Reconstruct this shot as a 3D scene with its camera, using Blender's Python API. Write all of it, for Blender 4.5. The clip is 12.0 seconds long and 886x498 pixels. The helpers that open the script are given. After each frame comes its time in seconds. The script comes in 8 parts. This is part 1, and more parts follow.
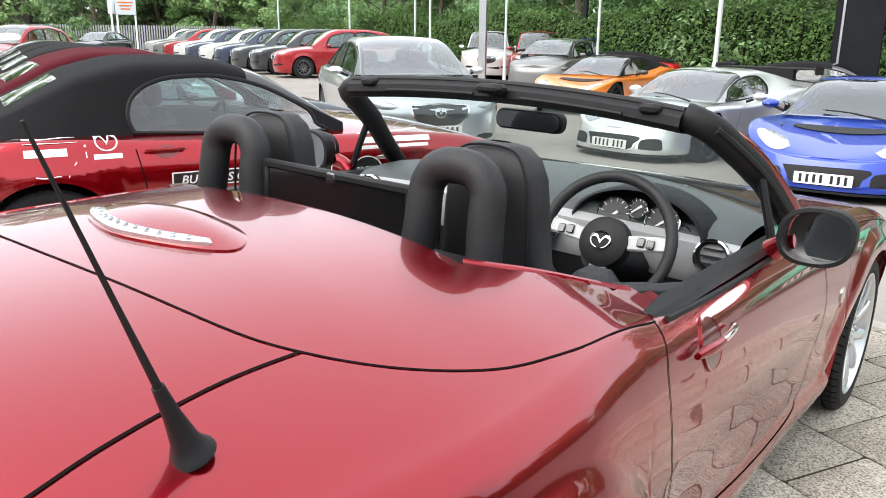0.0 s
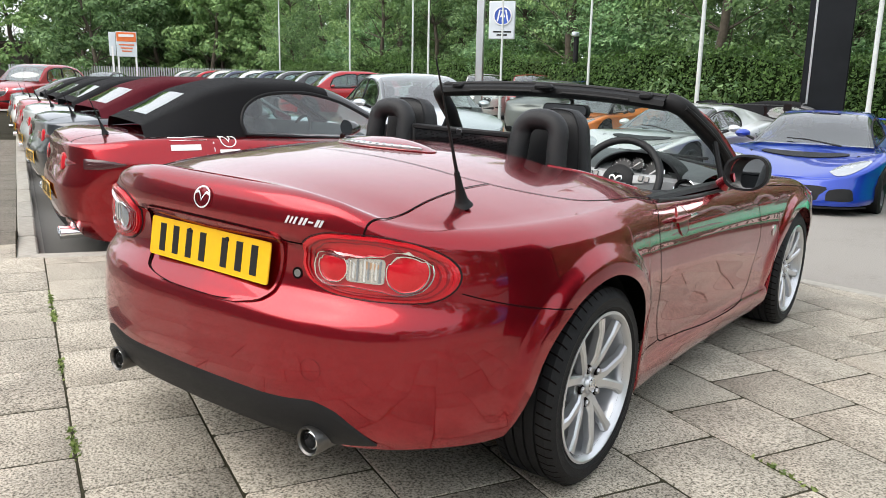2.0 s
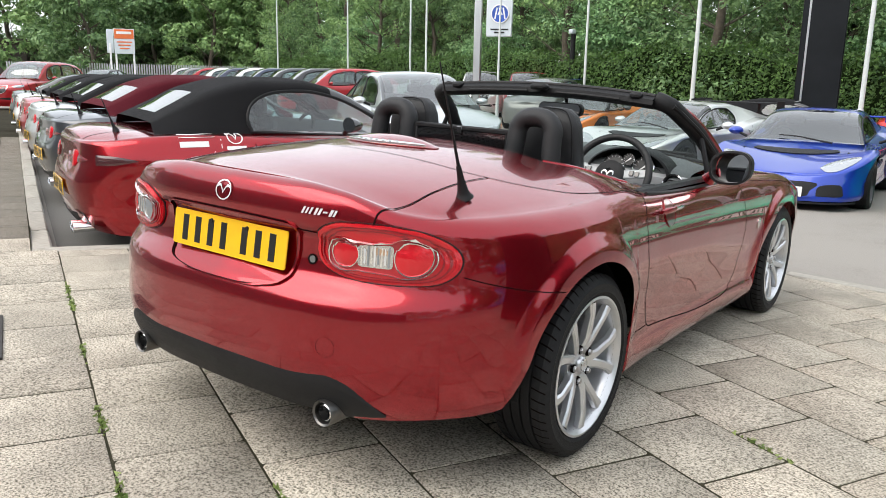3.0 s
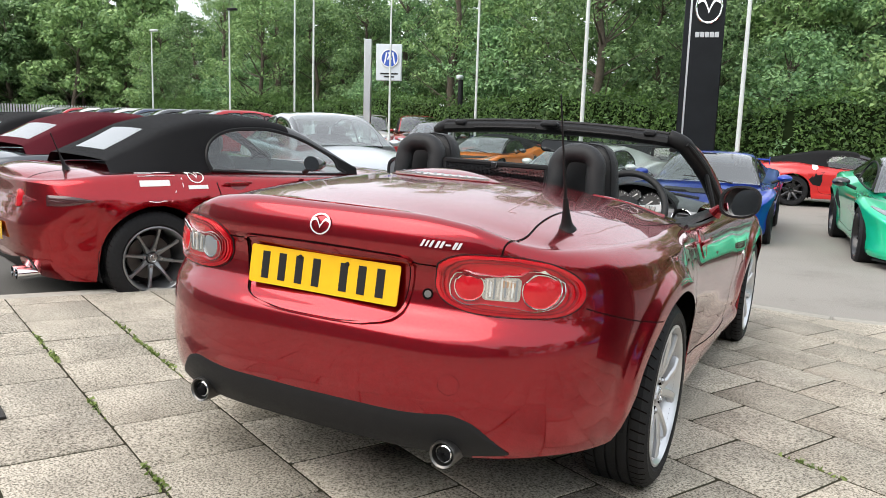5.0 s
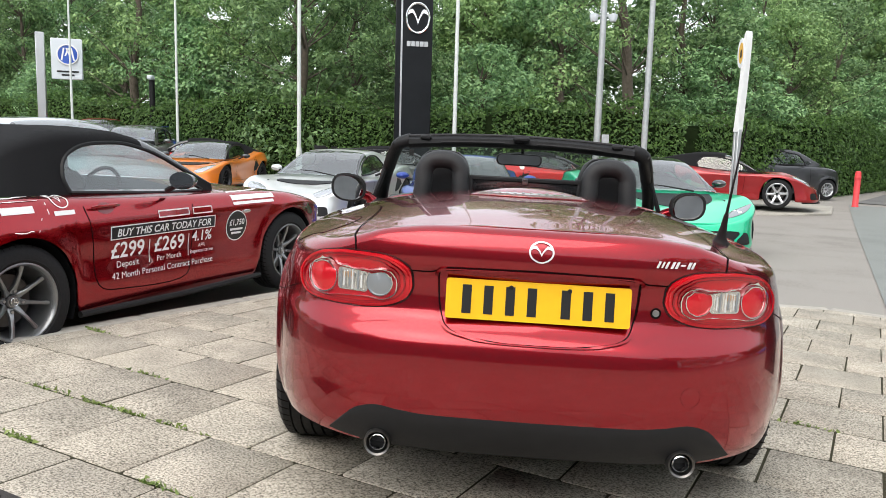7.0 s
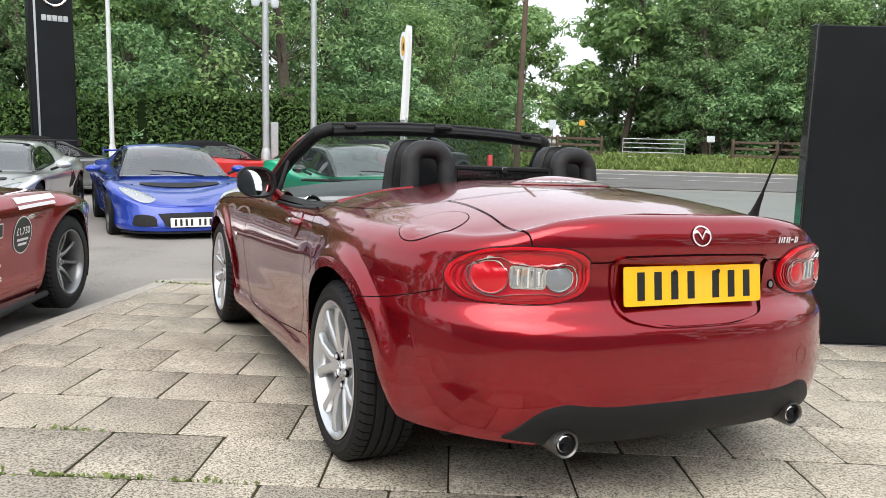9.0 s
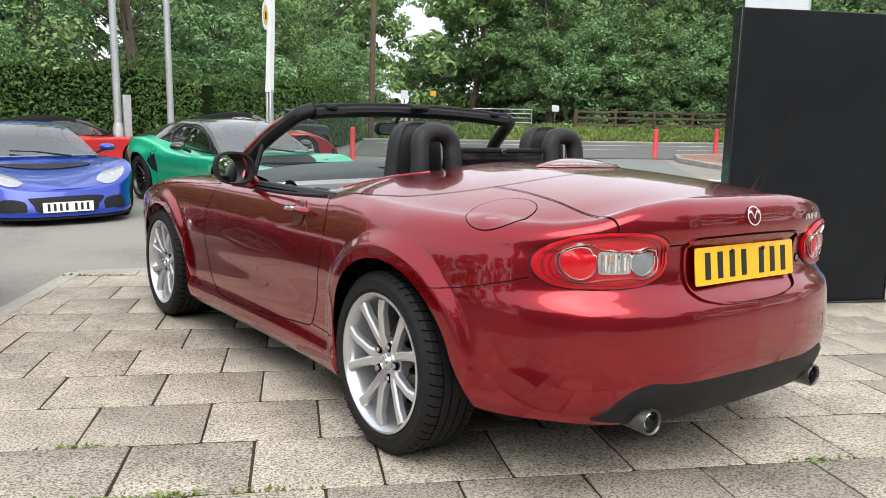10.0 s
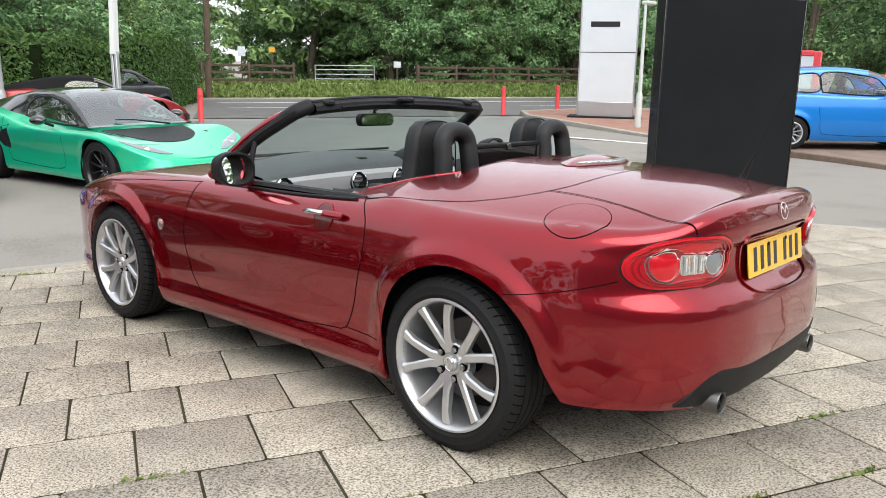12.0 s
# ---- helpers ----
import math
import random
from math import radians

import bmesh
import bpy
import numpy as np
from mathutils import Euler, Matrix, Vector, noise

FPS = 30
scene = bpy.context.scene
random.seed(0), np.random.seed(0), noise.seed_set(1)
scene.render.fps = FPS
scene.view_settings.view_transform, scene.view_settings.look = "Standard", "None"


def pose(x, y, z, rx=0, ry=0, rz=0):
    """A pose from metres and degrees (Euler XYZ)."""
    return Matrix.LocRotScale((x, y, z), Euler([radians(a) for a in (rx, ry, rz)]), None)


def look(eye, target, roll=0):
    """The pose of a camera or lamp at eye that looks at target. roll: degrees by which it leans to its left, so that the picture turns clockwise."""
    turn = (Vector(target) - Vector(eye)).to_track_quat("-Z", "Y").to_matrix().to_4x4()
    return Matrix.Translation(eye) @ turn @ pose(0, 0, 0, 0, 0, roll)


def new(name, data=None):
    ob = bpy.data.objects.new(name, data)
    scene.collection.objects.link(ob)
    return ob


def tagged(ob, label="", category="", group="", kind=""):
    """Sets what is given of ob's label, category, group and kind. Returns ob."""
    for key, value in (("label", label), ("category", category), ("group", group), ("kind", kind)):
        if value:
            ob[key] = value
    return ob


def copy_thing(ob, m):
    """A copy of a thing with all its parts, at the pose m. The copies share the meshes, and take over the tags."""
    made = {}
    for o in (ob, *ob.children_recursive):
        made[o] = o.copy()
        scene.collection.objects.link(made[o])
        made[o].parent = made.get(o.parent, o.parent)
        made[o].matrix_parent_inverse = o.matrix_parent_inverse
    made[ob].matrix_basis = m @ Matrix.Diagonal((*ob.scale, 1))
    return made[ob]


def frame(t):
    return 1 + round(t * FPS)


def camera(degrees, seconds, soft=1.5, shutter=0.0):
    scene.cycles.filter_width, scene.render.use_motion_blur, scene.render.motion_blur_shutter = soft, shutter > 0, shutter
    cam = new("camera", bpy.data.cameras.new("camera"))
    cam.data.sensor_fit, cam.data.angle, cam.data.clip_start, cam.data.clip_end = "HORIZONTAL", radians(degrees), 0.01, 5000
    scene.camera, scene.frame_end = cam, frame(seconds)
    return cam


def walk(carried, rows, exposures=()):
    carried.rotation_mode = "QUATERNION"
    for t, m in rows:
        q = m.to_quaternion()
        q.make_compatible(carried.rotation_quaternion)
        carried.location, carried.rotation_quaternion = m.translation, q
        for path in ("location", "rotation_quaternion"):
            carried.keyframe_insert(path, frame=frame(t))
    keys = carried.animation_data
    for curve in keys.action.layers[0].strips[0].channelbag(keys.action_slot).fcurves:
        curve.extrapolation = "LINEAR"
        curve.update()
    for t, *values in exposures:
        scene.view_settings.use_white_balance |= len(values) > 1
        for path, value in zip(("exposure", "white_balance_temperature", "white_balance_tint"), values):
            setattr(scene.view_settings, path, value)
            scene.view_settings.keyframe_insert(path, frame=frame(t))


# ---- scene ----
cam = camera(58.4, 12.0, soft=0.8)
PATH = [
    (0, (1.296, -0.835, 1.294), (0.127, 0.701, 0.77), 0.7),
    (0.5, (1.44, -1.244, 1.234), (0.261, 0.302, 0.768), 1.7),
    (1, (1.593, -1.574, 1.218), (0.415, -0.016, 0.79), 1.0),
    (1.5, (1.712, -1.848, 1.195), (0.544, -0.279, 0.776), 1.2),
    (2, (1.792, -2.074, 1.171), (0.633, -0.499, 0.753), 1.2),
    (2.5, (1.846, -2.174, 1.166), (0.694, -0.595, 0.741), 1.2),
    (3, (1.888, -2.23, 1.184), (0.735, -0.652, 0.759), 1.2),
    (3.2, (1.892, -2.242, 1.192), (0.741, -0.663, 0.767), 1.5),
    (4.8, (1.447, -2.503, 1.131), (0.475, -0.784, 0.814), 1.7),
    (5, (1.316, -2.551, 1.134), (0.42, -0.791, 0.823), 1.8),
    (5.5, (0.975, -2.689, 1.141), (0.243, -0.852, 0.841), 2.0),
    (6, (0.61, -2.836, 1.144), (0.033, -0.943, 0.851), 2.0),
    (6.5, (0.238, -2.881, 1.149), (-0.12, -0.934, 0.86), 1.8),
    (7, (-0.136, -2.901, 1.157), (-0.238, -0.924, 0.874), 1.6),
    (7.5, (-0.494, -2.887, 1.155), (-0.319, -0.914, 0.875), 1.5),
    (7.7, (-0.632, -2.85, 1.147), (-0.345, -0.891, 0.867), 1.4),
    (9.3, (-1.784, -2.382, 1.118), (-0.849, -0.64, 0.819), 1.4),
    (9.5, (-1.895, -2.302, 1.116), (-0.892, -0.6, 0.805), 1.3),
    (10, (-2.145, -2.127, 1.156), (-0.98, -0.54, 0.804), 1.1),
    (10.5, (-2.32, -1.924, 1.172), (-1.017, -0.46, 0.774), 0.9),
    (11, (-2.452, -1.736, 1.209), (-1.068, -0.359, 0.775), 0.8),
    (11.5, (-2.611, -1.665, 1.269), (-1.183, -0.338, 0.819), 0.7),
    (12, (-2.729, -1.658, 1.323), (-1.273, -0.366, 0.866), 0.8),
]
walk(cam, [(t, look(eye, target, roll)) for t, eye, target, roll in PATH], exposures=[(0.0, 0.92), (0.6, 0.63), (2.0, 0.47), (12.0, 0.40)])

# ---------------------------------------------------------------- world and light
world = bpy.data.worlds.new("world")
scene.world = world
world.use_nodes = True
wn, wl = world.node_tree.nodes, world.node_tree.links
SUN_EL, SUN_AZ = 52.0, 205.0
sky = wn.new("ShaderNodeTexSky")
sky.sky_type = "NISHITA"
sky.sun_disc = False
sky.sun_elevation, sky.sun_rotation = radians(SUN_EL), radians(SUN_AZ)
sky.air_density, sky.dust_density, sky.ozone_density = 1.0, 6.0, 1.0
cloud = wn.new("ShaderNodeMix")
cloud.data_type = "RGBA"
cloud.inputs["Factor"].default_value = 0.72
cloud.inputs["B"].default_value = (8.6, 9.0, 9.4, 1)
wl.new(sky.outputs[0], cloud.inputs["A"])
wl.new(cloud.outputs["Result"], wn["Background"].inputs["Color"])
wn["Background"].inputs["Strength"].default_value = 0.15
sun_data = bpy.data.lights.new("sun", "SUN")
sun_data.energy, sun_data.angle, sun_data.color = 1.6, radians(60), (1.0, 0.97, 0.92)
sun = new("sun", sun_data)
sun.matrix_world = look((0, 0, 30), (0 + 30 * math.sin(radians(SUN_AZ + 180)) / math.tan(radians(SUN_EL)), 30 * math.cos(radians(SUN_AZ + 180)) / math.tan(radians(SUN_EL)), 0))

# ---------------------------------------------------------------- materials
MATS = {}


def nodes_of(name):
    m = bpy.data.materials.new(name)
    m.use_nodes = True
    n, l = m.node_tree.nodes, m.node_tree.links
    return m, n, l, n["Principled BSDF"]


def mat(name, color, rough=0.5, metal=0.0, coat=0.0, var=0.12, scale=30.0, bump=0.0, bscale=200.0, random=0.0, spec=0.5, coat_rough=0.03, emit=0.0, sheen=0.0, big=2.0):
    """A surface with two scales of variation in tone, fine relief, and a little change from piece to piece."""
    if name in MATS:
        return MATS[name]
    m, n, l, p = nodes_of(name)
    tc = n.new("ShaderNodeTexCoord")
    fine, wide = n.new("ShaderNodeTexNoise"), n.new("ShaderNodeTexNoise")
    fine.inputs["Scale"].default_value, wide.inputs["Scale"].default_value = scale, big
    fine.inputs["Detail"].default_value = 6
    for t in (fine, wide):
        l.new(tc.outputs["Object"], t.inputs["Vector"])
    add = n.new("ShaderNodeMath")
    l.new(fine.outputs["Fac"], add.inputs[0])
    l.new(wide.outputs["Fac"], add.inputs[1])
    mr = n.new("ShaderNodeMapRange")
    mr.inputs["From Min"].default_value, mr.inputs["From Max"].default_value = 0.6, 1.4
    mr.inputs["To Min"].default_value, mr.inputs["To Max"].default_value = 1 - var, 1 + var
    l.new(add.outputs[0], mr.inputs["Value"])
    value = mr.outputs[0]
    if random:
        info = n.new("ShaderNodeObjectInfo")
        rr = n.new("ShaderNodeMapRange")
        rr.inputs["To Min"].default_value, rr.inputs["To Max"].default_value = 1 - random, 1 + random
        l.new(info.outputs["Random"], rr.inputs["Value"])
        mul = n.new("ShaderNodeMath")
        mul.operation = "MULTIPLY"
        l.new(value, mul.inputs[0])
        l.new(rr.outputs[0], mul.inputs[1])
        value = mul.outputs[0]
    hsv = n.new("ShaderNodeHueSaturation")
    hsv.inputs["Color"].default_value = (*color, 1)
    l.new(value, hsv.inputs["Value"])
    l.new(hsv.outputs[0], p.inputs["Base Color"])
    p.inputs["Roughness"].default_value, p.inputs["Metallic"].default_value = rough, metal
    p.inputs["Coat Weight"].default_value, p.inputs["Coat Roughness"].default_value = coat, coat_rough
    p.inputs["Specular IOR Level"].default_value = spec
    if sheen:
        p.inputs["Sheen Weight"].default_value = sheen
    if bump:
        bt, b = n.new("ShaderNodeTexNoise"), n.new("ShaderNodeBump")
        bt.inputs["Scale"].default_value, bt.inputs["Detail"].default_value = bscale, 4
        l.new(tc.outputs["Object"], bt.inputs["Vector"])
        b.inputs["Strength"].default_value, b.inputs["Distance"].default_value = bump, 0.004
        l.new(bt.outputs["Fac"], b.inputs["Height"])
        l.new(b.outputs[0], p.inputs["Normal"])
    if emit:
        p.inputs["Emission Color"].default_value, p.inputs["Emission Strength"].default_value = (*color, 1), emit
    MATS[name] = m
    return m


def paint(name, color, metal=0.55, rough=0.32, flake=0.10):
    """Car paint: a metallic base with fine flakes under a clear lacquer with a faint film of dust."""
    if name in MATS:
        return MATS[name]
    m, n, l, p = nodes_of(name)
    tc = n.new("ShaderNodeTexCoord")
    vor = n.new("ShaderNodeTexVoronoi")
    vor.inputs["Scale"].default_value = 900
    l.new(tc.outputs["Object"], vor.inputs["Vector"])
    mr = n.new("ShaderNodeMapRange")
    mr.inputs["To Min"].default_value, mr.inputs["To Max"].default_value = 1 - flake, 1 + flake
    l.new(vor.outputs["Distance"], mr.inputs["Value"])
    hsv = n.new("ShaderNodeHueSaturation")
    hsv.inputs["Color"].default_value = (*color, 1)
    l.new(mr.outputs[0], hsv.inputs["Value"])
    l.new(hsv.outputs[0], p.inputs["Base Color"])
    p.inputs["Metallic"].default_value, p.inputs["Roughness"].default_value = metal, rough
    p.inputs["Coat Weight"].default_value, p.inputs["Coat IOR"].default_value = 1.0, 1.5
    dust = n.new("ShaderNodeTexNoise")
    dust.inputs["Scale"].default_value, dust.inputs["Detail"].default_value = 4, 8
    l.new(tc.outputs["Object"], dust.inputs["Vector"])
    cr = n.new("ShaderNodeMapRange")
    cr.inputs["From Min"].default_value, cr.inputs["From Max"].default_value = 0.4, 0.75
    cr.inputs["To Min"].default_value, cr.inputs["To Max"].default_value = 0.004, 0.014
    l.new(dust.outputs["Fac"], cr.inputs["Value"])
    l.new(cr.outputs[0], p.inputs["Coat Roughness"])
    MATS[name] = m
    return m


def glass(name, tint=(0.75, 0.82, 0.8), clear=0.85, power=4.0, least=0.07):
    """Thin glass: tinted see-through, with a mirror sheen that grows at a glancing angle."""
    if name in MATS:
        return MATS[name]
    m, n, l, p = nodes_of(name)
    n.remove(p)
    tr, gl, mix, fr = n.new("ShaderNodeBsdfTransparent"), n.new("ShaderNodeBsdfGlossy"), n.new("ShaderNodeMixShader"), n.new("ShaderNodeLayerWeight")
    fr.inputs["Blend"].default_value = 0.5
    pw, sc = n.new("ShaderNodeMath"), n.new("ShaderNodeMapRange")
    pw.operation = "POWER"
    pw.inputs[1].default_value = power
    sc.inputs["To Min"].default_value = least
    tr.inputs[0].default_value = (*[c * clear for c in tint], 1)
    gl.inputs["Roughness"].default_value = 0.01
    l.new(fr.outputs["Facing"], pw.inputs[0])
    l.new(pw.outputs[0], sc.inputs["Value"])
    l.new(sc.outputs[0], mix.inputs[0])
    l.new(tr.outputs[0], mix.inputs[1])
    l.new(gl.outputs[0], mix.inputs[2])
    l.new(mix.outputs[0], n["Material Output"].inputs["Surface"])
    MATS[name] = m
    return m


def lens(name, color, rough=0.03, metal=0.12):
    """Moulded lamp plastic: coloured, see-through to a reflector with fine ribs."""
    if name in MATS:
        return MATS[name]
    m, n, l, p = nodes_of(name)
    tc, wv, b = n.new("ShaderNodeTexCoord"), n.new("ShaderNodeTexWave"), n.new("ShaderNodeBump")
    wv.inputs["Scale"].default_value = 130
    l.new(tc.outputs["Object"], wv.inputs["Vector"])
    b.inputs["Strength"].default_value, b.inputs["Distance"].default_value = 0.14, 0.002
    l.new(wv.outputs["Fac"], b.inputs["Height"])
    l.new(b.outputs[0], p.inputs["Normal"])
    p.inputs["Base Color"].default_value = (*color, 1)
    p.inputs["Roughness"].default_value, p.inputs["Metallic"].default_value = 0.26, metal
    p.inputs["Coat Weight"].default_value, p.inputs["Coat Roughness"].default_value = 1.0, rough
    MATS[name] = m
    return m


HERO = paint("red_mica_paint", (0.285, 0.0012, 0.0092), 0.85, 0.26)
RED2 = paint("soul_red_paint", (0.32, 0.0016, 0.008), 0.9, 0.25)
BLACK_PL = mat("black_plastic", (0.012, 0.012, 0.013), 0.5, var=0.2, bump=0.25, bscale=900, spec=0.22)
BLACK_GL = mat("gloss_black", (0.012, 0.012, 0.013), 0.12, coat=1.0, var=0.1)
LEATHER = mat("black_leather", (0.018, 0.0185, 0.020), 0.46, var=0.15, bump=0.35, bscale=520, spec=0.3)
RUBBER = mat("tyre_rubber", (0.014, 0.014, 0.015), 0.62, var=0.3, scale=60, bump=0.3, bscale=260, spec=0.2)
SEAL = mat("rubber_seal", (0.012, 0.012, 0.013), 0.45, var=0.15, spec=0.2)
GAP = mat("panel_gap", (0.006, 0.004, 0.004), 0.8, var=0.05, spec=0.05)
ALLOY = mat("silver_alloy", (0.62, 0.63, 0.65), 0.3, 0.75, coat=0.6, var=0.05)
GUN = mat("gunmetal_alloy", (0.24, 0.245, 0.25), 0.32, 0.8, coat=0.5, var=0.1)
BLACK_AL = mat("black_alloy", (0.02, 0.02, 0.022), 0.3, 0.5, coat=0.5, var=0.1)
CHROME = mat("chrome", (0.86, 0.87, 0.88), 0.07, 1.0, var=0.03)
BRIGHT = mat("satin_chrome", (0.76, 0.77, 0.78), 0.28, 0.45, var=0.03, coat=0.5)
STEEL = mat("brushed_steel", (0.42, 0.42, 0.43), 0.32, 1.0, var=0.12, bump=0.1)
DISC = mat("brake_disc_iron", (0.10, 0.095, 0.09), 0.45, 0.8, var=0.2)
SILVER_TRIM = mat("silver_dash_trim", (0.40, 0.41, 0.42), 0.5, 0.12, var=0.06)
FABRIC = mat("black_hood_fabric", (0.012, 0.012, 0.013), 0.85, var=0.25, scale=300, bump=0.5, bscale=1500, spec=0.12)
FABRIC_M = mat("maroon_hood_fabric", (0.075, 0.008, 0.014), 0.9, var=0.25, scale=300, bump=0.5, bscale=1500, spec=0.12)
DARK = mat("dark_interior", (0.010, 0.010, 0.011), 0.7, var=0.2, spec=0.15)
CARPET = mat("carpet", (0.018, 0.018, 0.018), 0.95, var=0.3, bump=0.5, spec=0.05)
GLASS = glass("window_glass")
GLASS_D = glass("dark_window_glass", (0.76, 0.90, 0.88), 0.90, 2.2, 0.11)
MIRROR = mat("mirror_glass", (0.9, 0.92, 0.93), 0.015, 1.0, var=0.01)
LENS_R = lens("red_lens", (0.62, 0.002, 0.012), metal=0.3)
LENS_C = lens("clear_lens", (0.64, 0.635, 0.62), metal=0.8)
LENS_H = lens("headlamp_lens", (0.42, 0.44, 0.46), metal=0.6)
LENS_A = lens("amber_lens", (0.62, 0.40, 0.26), metal=0.5)
LENS_S = lens("smoked_lens", (0.22, 0.24, 0.26))
WHITE = mat("white_vinyl", (0.8, 0.8, 0.8), 0.4, var=0.03)
BLACK_INK = mat("black_ink", (0.012, 0.012, 0.013), 0.35, var=0.05)
PLATE_Y = mat("yellow_plate", (0.83, 0.48, 0.015), 0.22, coat=0.6, var=0.05)
PLATE_W = mat("white_plate", (0.78, 0.78, 0.76), 0.22, coat=0.6, var=0.04)
SCREEN = mat("dark_screen", (0.015, 0.02, 0.025), 0.12, var=0.05)


# ---------------------------------------------------------------- geometry helpers
class Geo:
    def __init__(self):
        self.v, self.f = [], []

    def add(self, vs, fs, m=None):
        k = len(self.v)
        self.v += [tuple(m @ Vector(p)) if m else tuple(p) for p in vs]
        self.f += [tuple(i + k for i in f) for f in fs]
        return self

    def box(self, c, s, b=0.0, m=None):
        """A box at its centre c with sizes s and chamfered edges b."""
        h = [d / 2 for d in s]
        b = min(b, min(h) * 0.95)
        if b <= 0:
            vs = [(c[0] + x * h[0], c[1] + y * h[1], c[2] + z * h[2]) for x in (-1, 1) for y in (-1, 1) for z in (-1, 1)]
            return self.add(vs, [(0, 1, 3, 2), (4, 6, 7, 5), (0, 4, 5, 1), (2, 3, 7, 6), (0, 2, 6, 4), (1, 5, 7, 3)], m)
        vs, key = [], {}
        for x in (-1, 1):
            for y in (-1, 1):
                for z in (-1, 1):
                    for a in range(3):
                        d = [h[i] - (0 if i == a else b) for i in range(3)]
                        key[x, y, z, a] = len(vs)
                        vs.append((c[0] + x * d[0], c[1] + y * d[1], c[2] + z * d[2]))
        fs = [[key[x, y, z, a] for a in range(3)] for x in (-1, 1) for y in (-1, 1) for z in (-1, 1)]
        for a in range(3):
            o = [i for i in range(3) if i != a]
            for s0 in (-1, 1):
                ring = []
                for p, q in ((-1, -1), (1, -1), (1, 1), (-1, 1)):
                    k = [0, 0, 0]
                    k[a], k[o[0]], k[o[1]] = s0, p, q
                    ring.append(key[(*k, a)])
                fs.append(ring)
            for p in (-1, 1):
                for q in (-1, 1):
                    k0, k1 = [0, 0, 0], [0, 0, 0]
                    k0[a], k1[a] = -1, 1
                    for kk in (k0, k1):
                        kk[o[0]], kk[o[1]] = p, q
                    fs.append([key[(*k0, o[0])], key[(*k1, o[0])], key[(*k1, o[1])], key[(*k0, o[1])]])
        return self.add(vs, fs, m)

    def grid(self, P, close_u=False, close_v=False, m=None):
        """A sheet through an array of points."""
        nu, nv = len(P), len(P[0])
        vs = [p for row in P for p in row]
        fs = []
        for i in range(nu if close_u else nu - 1):
            for j in range(nv if close_v else nv - 1):
                a, b = i * nv + j, ((i + 1) % nu) * nv + j
                c, d = ((i + 1) % nu) * nv + (j + 1) % nv, i * nv + (j + 1) % nv
                fs.append((a, b, c, d))
        return self.add(vs, fs, m)

    def lathe(self, prof, n=48, m=None, a0=0.0, a1=360.0):
        """Turns a profile of (radius, height) round the z axis."""
        full = abs(a1 - a0) >= 359.9
        k = n if full else n + 1
        ang = [radians(a0 + (a1 - a0) * i / n) for i in range(k)]
        return self.grid([[(r * math.cos(a), r * math.sin(a), z) for r, z in prof] for a in ang], close_u=full, m=m)

    def tube(self, path, r, n=10, m=None, flat=1.0, caps=True):
        """A round bar along a path; r: one radius or one for each point."""
        path = [Vector(p) for p in path]
        rs = r if isinstance(r, (list, tuple)) else [r] * len(path)
        up, rows = None, []
        for i, p in enumerate(path):
            t = (path[min(i + 1, len(path) - 1)] - path[max(i - 1, 0)]).normalized()
            if up is None:
                up = t.orthogonal().normalized()
            up = (up - t * up.dot(t)).normalized()
            side = t.cross(up)
            rows.append([p + up * math.cos(2 * math.pi * k / n) * rs[i] + side * math.sin(2 * math.pi * k / n) * rs[i] * flat for k in range(n)])
        k = len(self.v)
        self.grid(rows, close_v=True, m=m)
        if caps:
            self.f += [tuple(range(k, k + n)), tuple(range(k + (len(path) - 1) * n, k + len(path) * n))]
        return self

    def prism(self, outline, h, m=None, b=0.0):
        """A flat plate with the given outline in x and y, from z = 0 to h, its upper edge chamfered."""
        n = len(outline)
        c = Vector((sum(p[0] for p in outline) / n, sum(p[1] for p in outline) / n))
        rows = [[(x, y, 0) for x, y in outline]]
        if b:
            rows.append([(x, y, h - b) for x, y in outline])
            small = [c + (Vector(p) - c) * (1 - b / max((Vector(p) - c).length, 1e-4)) for p in outline]
            rows.append([(p.x, p.y, h) for p in small])
        else:
            rows.append([(x, y, h) for x, y in outline])
        k = len(self.v)
        self.grid(rows, close_v=True, m=m)
        self.f += [tuple(range(k, k + n)), tuple(range(k + (len(rows) - 1) * n, k + len(rows) * n))]
        return self


def mesh_of(name, g, material, sharp=38.0, normals=True):
    me = bpy.data.meshes.new(name)
    bm = bmesh.new()
    vs = [bm.verts.new(p) for p in g.v]
    for f in g.f:
        if len(set(f)) > 2:
            try:
                bm.faces.new([vs[i] for i in f])
            except ValueError:
                pass
    bmesh.ops.remove_doubles(bm, verts=bm.verts, dist=1e-5)
    if normals:
        bmesh.ops.recalc_face_normals(bm, faces=bm.faces)
    cut = radians(sharp)
    for e in bm.edges:
        e.smooth = len(e.link_faces) != 2 or e.calc_face_angle(0) < cut
    for f in bm.faces:
        f.smooth = True
    bm.to_mesh(me)
    bm.free()
    if material:
        me.materials.append(material)
    return me


def part(name, g, material, parent, label="", m=None, sharp=38.0, normals=True):
    """One mesh under a thing or a part."""
    ob = new(name, g if isinstance(g, bpy.types.Mesh) else mesh_of(name, g, material, sharp, normals))
    ob.parent = parent
    if m is not None:
        ob.matrix_basis = m
    return tagged(ob, label)


def thing(name, label, category, group="", m=None, kind=""):
    ob = new(name)
    ob.empty_display_size = 0.2
    if m is not None:
        ob.matrix_basis = m
    return tagged(ob, label, category, group, kind)


